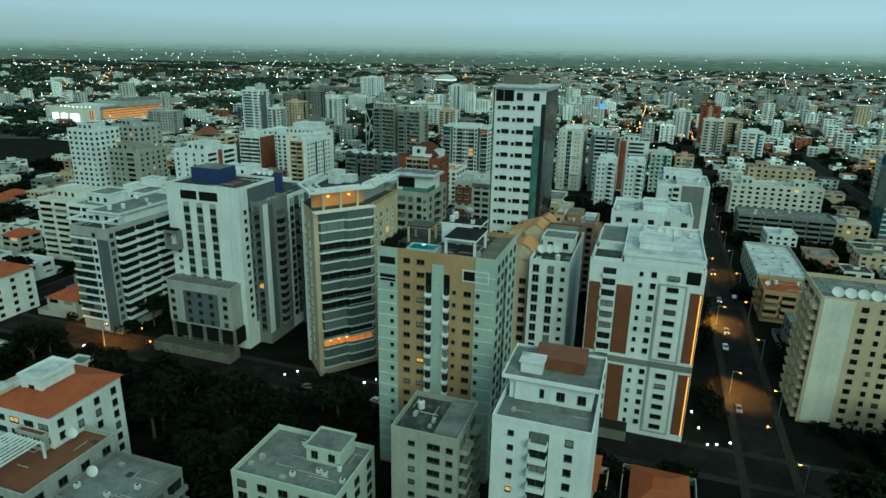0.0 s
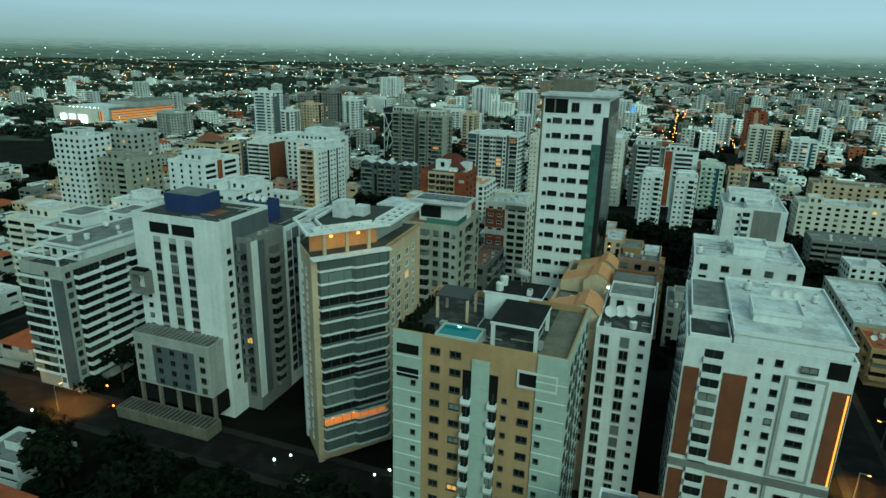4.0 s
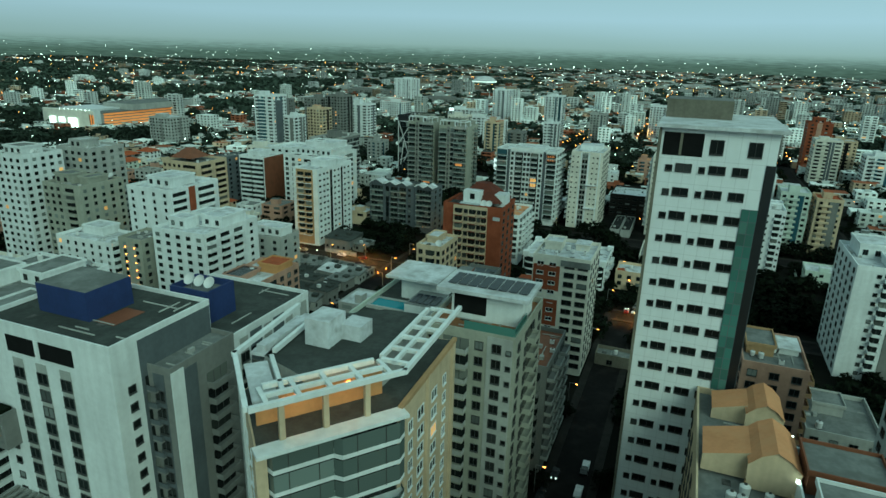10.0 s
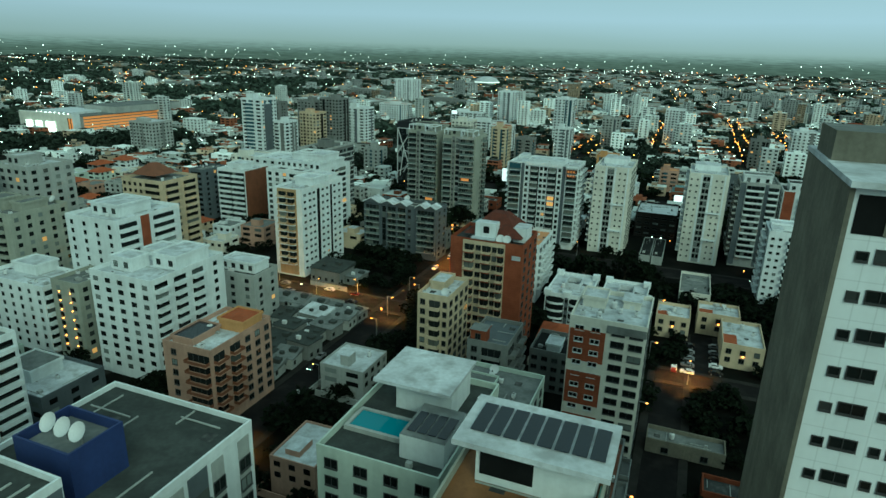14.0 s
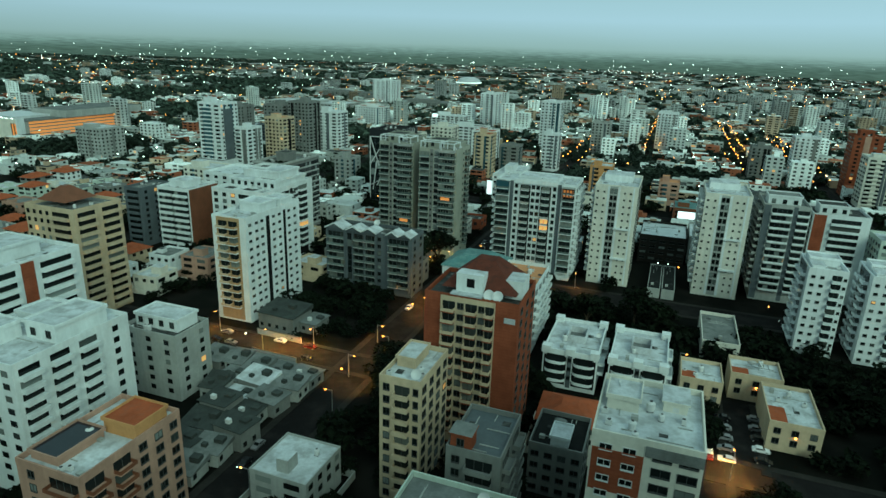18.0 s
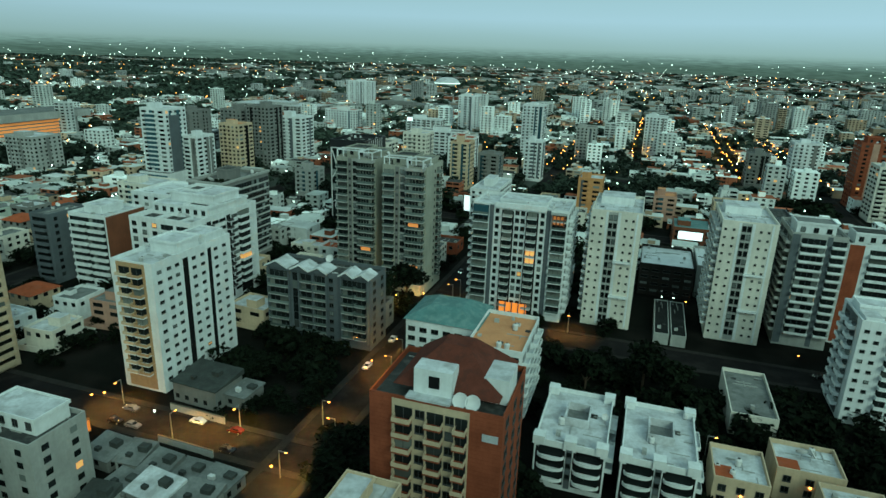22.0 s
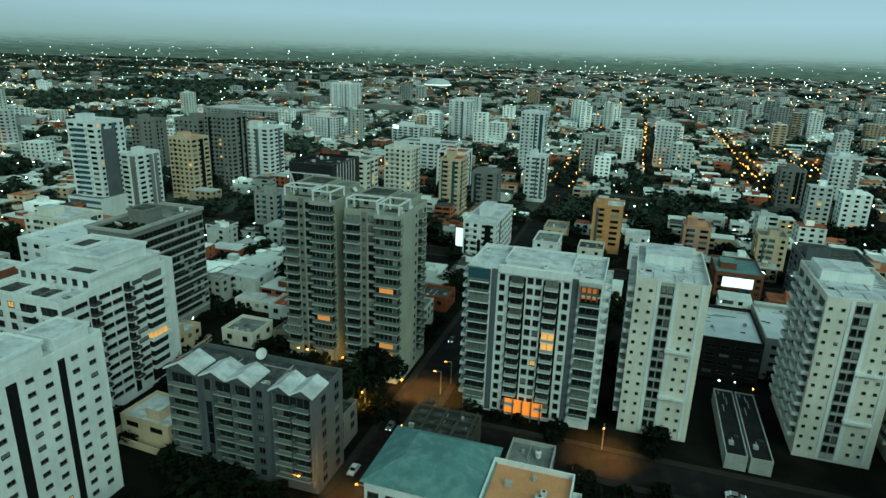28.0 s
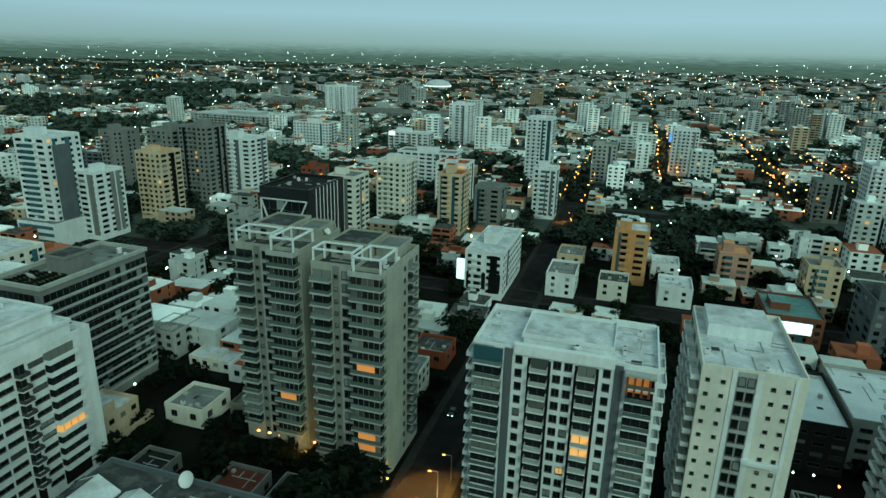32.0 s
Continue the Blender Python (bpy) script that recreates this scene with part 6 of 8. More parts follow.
claim(-30, 272, 12, 279)
for u in (-38.1, -33.8):
    cv = Building("car_port", u, 290.0, 3.8, 25, 3.2, "pale_grey_paint", "car port with a black flat roof between the towers", 2.2, "roof_tar", parapet=0.3)
wh = plain_block("metal_roof_warehouse", -31.0, 326.5, 16.2, 22, 10.5, "pavement_grey", "grey warehouse with a shining white sheet roof", F=cols("w", 5, 0, 16.2, 1.8, 0.8), roof="metal_white", mess=0)
plain_block("metal_roof_warehouse", -15.0, 330, 15.2, 23, 10.8, "pale_grey_paint", "pale warehouse with a shining white sheet roof", F=cols("w", 3, 0, 15.2, 1.8, 0.8), roof="metal_white", mess=0)
plain_block("modern_balcony_block", 0.9, 302.5, 12.6, 17, 31.0, "pale_grey_paint", "modern grey apartment block with wide white balcony bands", F=[("s", 1.0, 1.8, "slate_paint"), ("b", 5.0, 5.6, "white_paint"), ("g", 5.0, 5.4, "glass"), ("s", 8.6, 1.2, "slate_paint"), ("b", 10.8, 3.2, "white_paint")], L=cols("b", 3, 0, 17, 5.0, "pale_grey_paint"), roof="roof_grey", rooms=[(1, 2, 10, 9, 2.8, "white_paint", "roof_grey")], mess=3)
plain_block("modern_balcony_block", 18.5, 309, 15.5, 15, 28.2, "white_paint", "modern white apartment block with a red panel", F=[("s", 2.0, 3.4, "brick_red"), ("b", 9.0, 8.0, "white_paint")], L=cols("w", 3, 0, 15, 1.2), roof="roof_dark", rooms=[(2, 3, 10, 10, 2.6)])
for u, v in ((4.4, 265.0), (18.0, 264.2)):
    plain_block("white_point_tower", u, v, 8.8, 13, 23.4, "white_panel", "white apartment tower with small windows and a grey side", F=[("w", 1.2, 0.7, 0.6), ("w", 3.2, 0.7, 0.6), ("b", 6.4, 2.2, "white_paint"), ("w", 8.2, 0.5, 0.6)], L=[("s", 6, 8, "slate_paint"), ("b", 4.0, 3.2), ("b", 9.0, 3.2)], roof="roof_white", rooms=[(0.8, 0.8, 3.6, 5.0, 1.2), (1.0, 6, 7.8, 11, 1.6)], mess=3)

# ruin-like unfinished house and low roofs near the twin towers
fr = Building("open_frame_house", -86.5, 268.0, 13, 13, 6.6, "raw_concrete", "unfinished low concrete house with roof beams", 2.2, "roof_dark", parapet=0.4)
claim(-100, 266, -86, 282)
for i in range(5):
    part("roof_beam", Mesh("raw_concrete").box(0.4 + i * 2.9, 0.2, 6.6, 0.9 + i * 2.9, 12.8, 7.0), fr.top)
    part("roof_beam", Mesh("raw_concrete").box(0.2, 0.6 + i * 2.8, 6.62, 12.8, 1.0 + i * 2.8, 7.05), fr.top)

# black box with white diagonal bracing
dm = plain_block("black_office", -158.0, 359.0, 15.5, 21, 36.4, "black_cladding", "black office block with white diagonal facade lines", F=[], R=cols("s", 7, 3, 18, 0.35, "frame_pale"), roof="roof_tar", mess=2)


def bar(p, q, r, mat):
    k = Mesh(mat)
    dx, dz = q[0] - p[0], q[1] - p[1]
    n = math.hypot(dx, dz)
    ox, oz = -dz / n * r, dx / n * r
    a = [(p[0] - ox, p[1] - oz), (q[0] - ox, q[1] - oz), (q[0] + ox, q[1] + oz), (p[0] + ox, p[1] + oz)]
    for y in (-0.5, -0.15):
        k.face([(x, y, z) for x, z in (a if y < -0.2 else a[::-1])])
    for i in range(4):
        j = (i + 1) % 4
        k.face([(a[j][0], -0.5, a[j][1]), (a[i][0], -0.5, a[i][1]), (a[i][0], -0.15, a[i][1]), (a[j][0], -0.15, a[j][1])])
    return k


dm.glazing("F", 0.6, 14.8, 3, 33, "glass", 2.4, 3.0)
for p, q in (((0.5, 33), (15, 33)), ((0.5, 4), (0.5, 33)), ((0.5, 33), (10.5, 4)), ((15, 33), (4, 10)), ((0.5, 20), (9, 33)), ((4, 22), (15, 18)), ((0.5, 10), (15, 18)), ((8, 22), (12, 8)), ((4, 22), (2, 8))):
    part("brace", bar(p, q, 0.16, "frame_pale"), dm.top, "white diagonal brace")

# low roofs beside the street
for u, v, w, d, h, wall, roof in ((-72, 271, 8, 9, 4.0, "pale_grey_paint", "roof_grey"), (-16, 172, 14, 5, 3.0, "concrete", "roof_grey"), (-8, 160, 12, 5, 3.0, "brick_red", "roof_dark"), (-150, 300, 9, 9, 4.4, "ivory_paint", "roof_grey"), (-140, 306, 8, 8, 3.2, "concrete", "roof_grey"), (-148, 318, 9, 8, 4.4, "white_paint", "roof_terracotta"), (-138, 322, 8, 9, 6.2, "pale_grey_paint", "roof_grey"), (-92, 342, 9, 9, 4.4, "brick_red", "roof_terracotta"), (-112, 340, 9, 9, 4.6, "brick_red", "roof_dark"), (-88, 398, 9, 14, 8.0, "white_paint", "roof_grey"), (-72, 400, 9, 10, 6.8, "ivory_paint", "roof_dark"), (-53, 402, 10, 12, 6.6, "white_paint", "roof_white"), (-56, 425, 9, 10, 6.6, "white_paint", "roof_white"), (-88, 424, 9, 12, 6.4, "cream_paint", "roof_grey")):
    lb = plain_block("low_house", u, v, w, d, h, wall, "low town house with a flat roof near the street", F=cols("w", 2, 0, w, 1.1), R=cols("w", 2, 0, d, 1.1), roof=roof, mess=1)


# crowded low roofs at the street corner
def free_lot(u, v, w, d):
    return all(u < a or u - w > c or v > e or v + d < b for a, b, c, e in TAKEN)


def shed(u, v, w, d, h, roof, tilt, turn):
    top = thing("shed", at(u, v, 0, turn), "small low house with a patched " + {"roof_white": "pale", "roof_grey": "grey", "roof_slate": "dark", "roof_terracotta": "rusty red"}[roof] + " roof among crowded roofs", "house", "crowded low houses")
    k = Mesh("pale_grey_paint" if turn > 0 else "grey_paint", "void_shade")
    k.box(0, 0, 0, w, d, h)
    for i in range(max(1, int(w / 2.5))):
        k.box(0.6 + i * 2.4, -0.05, 0.9, 1.5 + i * 2.4, 0.0, 1.9, 1)
    for i in range(max(1, int(d / 2.5))):
        k.box(w, 0.6 + i * 2.4, 0.9, w + 0.05, 1.5 + i * 2.4, 1.9, 1)
    part("wall", k, top)
    k = Mesh(roof, "roof_slate", "frame_pale")
    e = 0.35
    k.face([(-e, -e, h + 0.02), (w + e, -e, h + 0.02), (w + e, d + e, h + tilt), (-e, d + e, h + tilt)])
    k.face([(-e, d + e, h - 0.12), (w + e, d + e, h - 0.12), (w + e, -e, h - 0.12), (-e, -e, h - 0.12)])
    for a, b, za, zb in (((-e, -e), (w + e, -e), 0.02, 0.02), ((w + e, -e), (w + e, d + e), 0.02, tilt), ((w + e, d + e), (-e, d + e), tilt, tilt), ((-e, d + e), (-e, -e), tilt, 0.02)):
        k.face([(*a, h - 0.12), (*b, h - 0.12), (*b, h + zb), (*a, h + za)])
    x = w * 0.3
    k.box(x, d * 0.2, h, x + 1.0, d * 0.2 + 0.8, h + 0.9, 2 if tilt < 0.3 else 1)
    k.box(w * 0.6, d * 0.5, h, w * 0.6 + 1.8, d * 0.5 + 1.5, h + tilt + 0.5, 1)
    part("roof", k, top)


lot = random.Random(23)
v = 164.0
while v < 203:
    u = -137.5 if v > 196 else -134.5 if v > 186 else -122.0
    while u < -110.0:
        w, d = min(lot.uniform(4.2, 7.8), -107.4 - u), lot.uniform(4.6, 5.6)
        if free_lot(u + w, v, w, d):
            pale = v > 198 or (-125 < u < -113 and 186 < v < 194) or u > -112.5
            shed(u, v + lot.uniform(-0.4, 0.4), w, d, lot.choice((2.0, 2.4, 2.8, 3.2, 4.4)), lot.choice(("roof_white", "roof_grey", "roof_grey")) if pale else lot.choice(("roof_grey", "roof_slate", "roof_slate", "roof_slate", "roof_grey")), lot.choice((0.05, 0.3, 0.7, 1.1)), lot.uniform(-7, 7))
        u += w + lot.uniform(0.2, 0.9)
    v += 5.9
claim(-137, 163, -107.5, 208)
for u, v, w, turn, tall in ((-130.0, 209.0, 12.6, -2.0, 1.5), (-135.5, 218.6, 13.4, -2.0, 1.6)):
    yard = thing("yard_wall", at(u, v, 0, turn), "pale rendered yard wall along the street", "wall", "yard walls")
    part("wall", Mesh("pale_grey_paint").box(0, 0, 0, w, 0.22, tall), yard)
    part("coping", Mesh("concrete").box(-0.05, -0.05, tall, w + 0.05, 0.27, tall + 0.1), yard)
shed(-137.5, 222.0, 11.0, 8.4, 4.6, "roof_slate", 1.1, -3.0)
shed(-126.0, 224.0, 4.6, 6.4, 3.0, "roof_grey", 0.2, -3.0)
claim(-138, 221, -121, 231)
# orange lamp light on this wall comes from its paint and emissive panels
wallp = thing("shop_front", at(-145.8, 199.4, 0, 80.2), "street wall with added glow panels for orange lamp light", "wall")
part("wall", Mesh("orange_paint").box(0, 0, 0, 8.1, 0.3, 2.8), wallp)
for i in range(4):
    part("lit_shutter", Mesh("lit_orange").box(0.3 + i * 2.03, -0.06, 0.3, 2.03 - 0.2 + i * 2.03, 0.0, 2.4), wallp, "emissive panel standing in for orange lamp light")

for u, v, w, d, h, roof in ((-128, 283, 8, 7, 3.0, "roof_maroon"), (-118.5, 284, 7, 7, 2.8, "roof_tar"), (-136, 285, 7, 6, 3.2, "roof_slate"), (-146, 282, 7, 7, 3.0, "roof_tar")):
    if free_lot(u, v, w, d):
        lb = plain_block("low_house", u, v, w, d, h, "grey_paint", "low grey house with a dark patched roof", F=cols("w", 2, 0, w, 1.0), R=cols("w", 2, 0, d, 1.0), roof=roof, mess=0)

# ---- towers and blocks further off ----
MID = [
    ("cream_tower", -266, 425, 13, 13, 30, "cream_paint", "cream apartment tower with rounded balconies", "roof_peach"),
    ("dark_tower", -270, 461, 16, 15, 37, "grey_paint", "dark grey apartment tower", "roof_grey"),
    ("dark_tower", -291, 462, 15, 15, 34, "grey_paint", "dark grey apartment tower", "roof_grey"),
    ("white_round_tower", -258, 478, 16, 15, 30, "white_paint", "white apartment tower with rounded corners", "roof_white"),
    ("glass_tower", -276, 381, 15, 15, 41, "white_paint", "white apartment tower with a blue glazed front", "roof_white"),
    ("white_wing", -267.5, 392, 8.4, 14, 27, "white_paint", "white apartment block beside the glazed tower", "roof_white"),
    ("red_top_tower", -141, 452, 10, 13, 26, "cream_paint", "cream apartment tower with a red roof", "roof_terracotta"),
    ("arched_block", -109, 388, 12, 30, 15.5, "white_paint", "white block with tall arched windows", "roof_white"),
    ("slim_white_tower", -108, 494, 10.5, 10, 24, "white_paint", "slim white apartment tower with square windows", "roof_white"),
    ("tall_white_tower", -123, 579, 15, 16, 38, "white_paint", "tall white apartment tower", "roof_white"),
    ("orange_block", -67, 418, 11, 12, 19, "orange_paint", "orange apartment block with a pale roof", "roof_white"),
    ("pink_flat_block", -34, 428, 10, 11, 12, "pink_paint", "pink apartment block", "roof_peach"),
    ("yellow_block", -9, 421, 10, 10, 13, "cream_paint", "pale yellow apartment block", "roof_grey"),
    ("green_roof_hall", -22, 384, 14, 18, 9, "brown_cladding", "low hall with a green sheet roof", "roof_teal"),
    ("dark_office", 4, 378, 18, 16, 18, "slate_paint", "dark glazed office block", "roof_dark"),
    ("long_white_block", -170, 540, 34, 13, 20, "white_paint", "long white apartment block", "roof_grey"),
    ("white_block", -152, 500, 16, 14, 22, "white_paint", "white apartment block with balconies", "roof_terracotta"),
    ("cream_block", -168, 460, 14, 13, 28, "ivory_paint", "ivory apartment block", "roof_white"),
    ("white_block", -178, 430, 12, 13, 26, "ivory_paint", "ivory apartment block", "roof_grey"),
    ("grey_block", -128, 470, 12, 12, 18, "grey_paint", "grey apartment block", "roof_grey"),
    ("pale_block", -86, 590, 14, 14, 24, "pale_grey_paint", "pale grey apartment block", "roof_grey"),
    ("white_tower", -38, 640, 16, 14, 30, "white_paint", "white apartment tower", "roof_white"),
    ("white_tower", 50, 560, 15, 14, 26, "white_paint", "white apartment tower", "roof_white"),
    ("grey_tower", 20, 540, 12, 12, 20, "grey_paint", "grey apartment block", "roof_grey"),
    ("pale_tower", 70, 470, 15, 14, 27, "ivory_paint", "ivory apartment tower", "roof_white"),
    ("white_tower", 96, 455, 16, 13, 21, "white_paint", "white apartment block", "roof_white"),
    ("cream_block", 88, 520, 15, 14, 22, "cream_paint", "cream apartment block", "roof_white"),
    ("pale_tower", -206, 400, 10, 12, 14, "pale_grey_paint", "pale low block", "roof_grey"),
    ("office_long", -330, 480, 40, 16, 16, "slate_paint", "long dark glazed office", "roof_white"),
    ("pale_slab", -365, 380, 20, 18, 21, "pale_grey_paint", "pale apartment block with balconies", "roof_white"),
    ("white_block", -240, 330, 18, 15, 16, "ivory_paint", "ivory apartment block", "roof_white"),
    ("twin_point_tower", -205, 700, 18, 16, 34, "white_paint", "far white tower", "roof_white"),
    ("twin_point_tower", -404, 895, 34, 18, 32, "white_paint", "far pair of white towers", "roof_white"),
    ("wide_hall", -440, 900, 80, 30, 13, "grey_paint", "wide grey hall with a flat roof", "roof_grey"),
    ("wide_hall", -272, 870, 120, 36, 8, "grey_paint", "wide grey hall with a flat roof", "roof_grey"),
    ("shopping_hall", -390, 720, 100, 46, 12, "pale_grey_paint", "pale shopping hall with a flat roof", "roof_white"),
    ("white_block", -300, 640, 30, 14, 20, "white_paint", "white apartment block", "roof_terracotta"),
    ("red_block", -222, 480, 9, 12, 18, "brick_red", "red block with a white sign", "roof_dark"),
    ("pale_green_tower", 30.6, 302, 10.5, 13, 23.4, "pale_green_paint", "pale green apartment tower", "roof_white"),
    ("beige_tower", 41.4, 300, 9, 12, 22.4, "cream_paint", "beige apartment tower with a red roof", "roof_terracotta"),
    ("long_white_block", -225, 655, 32, 13, 15, "white_paint", "long white block with rows of windows", "roof_white"),
    ("dark_tower", -328, 466, 12, 15, 31, "grey_paint", "dark grey apartment tower", "roof_grey"),
    ("pale_tower", 150, 330, 15, 14, 24, "ivory_paint", "ivory apartment tower", "roof_white"),
    ("glass_office", 172, 300, 16, 16, 34, "slate_paint", "dark office tower with glazed bands", "roof_dark"),
]


def simple_windows(k, w, d, h, r, fh=2.2, mat=2, litmat=3, lit=0.012):
    """Joined window panes for a block that is never seen near."""
    n = max(1, int((h - 1.5) / fh))
    for face, span in (("F", w), ("R", d), ("L", d)):
        style = r.random()
        m = max(2, int(span / (2.6 if style < 0.6 else 4.2)))
        ww = 0.62 if style < 0.6 else 1.45
        for i in range(n):
            z = h - 0.9 - fh * (i + 1) + 0.7
            for j in range(m):
                if style > 0.3 and m > 4 and j % 3 == 1 and style < 0.5:
                    continue
                s = span * (j + 0.5) / m
                q = litmat if r.random() < lit else mat
                if face == "F":
                    k.face([(s - ww, -0.06, z), (s + ww, -0.06, z), (s + ww, -0.06, z + 1.08), (s - ww, -0.06, z + 1.08)], q)
                elif face == "R":
                    k.face([(w + 0.06, s - ww, z), (w + 0.06, s + ww, z), (w + 0.06, s + ww, z + 1.08), (w + 0.06, s - ww, z + 1.08)], q)
                else:
                    k.face([(-0.06, s + ww, z), (-0.06, s - ww, z), (-0.06, s - ww, z + 1.08), (-0.06, s + ww, z + 1.08)], q)


def balcony_bars(k, w, h, r, mat, fh=2.2):
    n = max(1, int((h - 1.5) / fh))
    a = r.uniform(0.08, 0.3) * w
    b = a + r.uniform(0.25, 0.45) * w
    for i in range(n):
        z = h - 0.9 - fh * (i + 1)
        k.box(a, -1.0, z, b, 0, z + 0.72, mat)


def mid_block(name, u1, v0, w, d, h, wall, label, roof, seed):
    r = random.Random(seed)
    top = thing(name, at(u1, v0) @ Matrix.Translation((-w, 0, 0)), label + " among lower houses", "building", "blocks across the town")
    claim(u1 - w, v0, u1, v0 + d)
    part("wall", Mesh(wall).box(0, 0, 0, w, d, h - 0.8), top)
    part("roof", Mesh(roof).box(0.2, 0.2, h - 0.8, w - 0.2, d - 0.2, h - 0.7), top)
    part("parapet", Mesh(wall).ring(-0.02, -0.02, w + 0.02, d + 0.02, h - 0.9, h, 0.25), top)
    k = Mesh("glass", "lit_warm")
    simple_windows(k, w, d, h, r, mat=0, litmat=1)
    tagged(part("window_glazing", k, top), kind="stuff")
    k = Mesh(wall, roof)
    x, y = r.uniform(1, w * 0.4), r.uniform(2, d * 0.4)
    k.box(x, y, h - 0.75, x + w * 0.35, y + d * 0.35, h + r.uniform(1.2, 2.8), 0, 1)
    part("stair_tower", k, top)
    # flat raised strips beside the windows, the dark ones painted as recessed bays' shade
    k = Mesh(r.choice(("slate_paint", "glass_blue", "grey_paint", "void_shade")))
    for face in "FR":
        span = w if face == "F" else d
        for i in range(r.choice((1, 2, 2))):
            a = r.uniform(0.08, 0.8) * span
            b = min(a + r.uniform(1.0, 2.2), span - 0.4)
            if face == "F":
                k.box(a, -0.1, 2, b, 0.0, h - 1.2)
            else:
                k.box(w, a, 2, w + 0.1, b, h - 1.2)
    tagged(part("facade_bay", k, top), kind="stuff")
    k = Mesh(wall)
    balcony_bars(k, w, h, r, 0)
    tagged(part("balcony_front", k, top), kind="stuff")
    return top


for n, row in enumerate(MID):
    block = mid_block(*row, 100 + n)
    if row[0] == "arched_block":
        for i in range(5):
            k = Mesh("void_shade")
            x = 1.3 + i * 2.35
            k.face([(x - 0.7, -0.12, 3.0), (x + 0.7, -0.12, 3.0)] + [(x + 0.7 * math.cos(t * math.pi / 6), -0.12, 8.0 + 0.7 * math.sin(t * math.pi / 6)) for t in range(7)])
            part("arched_window", k, block, "tall dark arched window")
    if row[0] == "glass_tower":
        part("glass_front", Mesh("glass_blue").box(3.2, -0.5, 11, 8.6, -0.1, 38.5), block, "blue glazed front bay")
        part("side_bay", Mesh("slate_paint").box(15.0, 2.5, 4, 15.4, 9.5, 37.5), block, "slate grey side bay")
        part("podium", Mesh("white_paint", "roof_grey").box(-1.5, -3.0, 0, 16.5, 15.5, 9.5, 0, 1), block, "white stepped podium")
        for i in range(3):
            part("podium_glazing", Mesh("glass_blue").box(-0.8, -3.1, 1.6 + i * 2.7, 15.8, -3.0, 2.9 + i * 2.7), block)


# ---- houses and trees between the streets ----
def free(u, v, r):
    for a, b, c, d in TAKEN:
        if a - r < u < c + r and b - r < v < d + r:
            return False
    for c, a, b, w in STREETS_V:
        if abs(u - c) < w / 2 + 2.2 + r and a < v < b:
            return False
    for c, a, b, w in STREETS_U:
        if abs(v - c) < w / 2 + 2.2 + r and a < u < b:
            return False
    return True


town = random.Random(5)
WALLS = ("white_paint", "ivory_paint", "cream_paint", "pale_grey_paint", "grey_paint", "pale_green_paint", "pink_paint")
ROOFS = ("roof_white", "roof_white", "roof_grey", "roof_grey", "roof_dark", "roof_terracotta")


def house(u, v, w, d, h, seed):
    r = random.Random(seed)
    wall, roof = r.choice(WALLS), r.choice(ROOFS)
    word = {"roof_white": "white flat roof", "roof_grey": "grey flat roof", "roof_dark": "dark flat roof", "roof_terracotta": "red tiled roof"}[roof]
    tone = {"white_paint": "white", "ivory_paint": "ivory", "cream_paint": "cream", "pale_grey_paint": "pale grey", "grey_paint": "grey", "pale_green_paint": "pale green", "pink_paint": "salmon"}[wall]
    top = thing("house", at(u - w / 2, v - d / 2, 0, r.uniform(-4, 4)), f"{tone} painted town house with a {word}", "house", "houses between the streets")
    part("wall", Mesh(wall).box(0, 0, 0, w, d, h), top)
    if roof == "roof_terracotta":
        k = Mesh(roof)
        e, q = 0.5, 0.36
        p = [(-e, -e, h), (w + e, -e, h), (w + e, d + e, h), (-e, d + e, h)]
        t = [(w * q, d * q, h + 1.8), (w - w * q, d * q, h + 1.8), (w - w * q, d - d * q, h + 1.8), (w * q, d - d * q, h + 1.8)]
        for i in range(4):
            k.face([p[i], p[(i + 1) % 4], t[(i + 1) % 4], t[i]])
        k.face(t)
        part("roof", k, top)
    else:
        part("roof", Mesh(roof).box(0.15, 0.15, h, w - 0.15, d - 0.15, h + 0.06), top)
        part("parapet", Mesh(wall).ring(-0.02, -0.02, w + 0.02, d + 0.02, h - 0.2, h + r.uniform(0.4, 0.9), 0.2), top)
        k = Mesh(wall, roof)
        x, y = r.uniform(0.5, w * 0.5), r.uniform(0.5, d * 0.5)
        k.box(x, y, h + 0.06, x + r.uniform(2, 4), y + r.uniform(2, 4), h + r.uniform(0.8, 2.6), 0, 1)
        part("roof_room", k, top)
    k = Mesh("glass", "lit_warm")
    simple_windows(k, w, d, h + 0.9, r, 2.1, 0, 1, 0.02)
    tagged(part("window_glazing", k, top), kind="stuff")
    k = Mesh(wall)
    k.ring(-1.8, -1.8, w + 1.8, d + 1.8, 0, 1.5, 0.15)
    part("yard_wall", k, top)
    if r.random() < 0.5 and roof != "roof_terracotta":
        water_tank(top.matrix_basis @ Matrix.Translation((w * 0.75, d * 0.7, h + 0.06)))


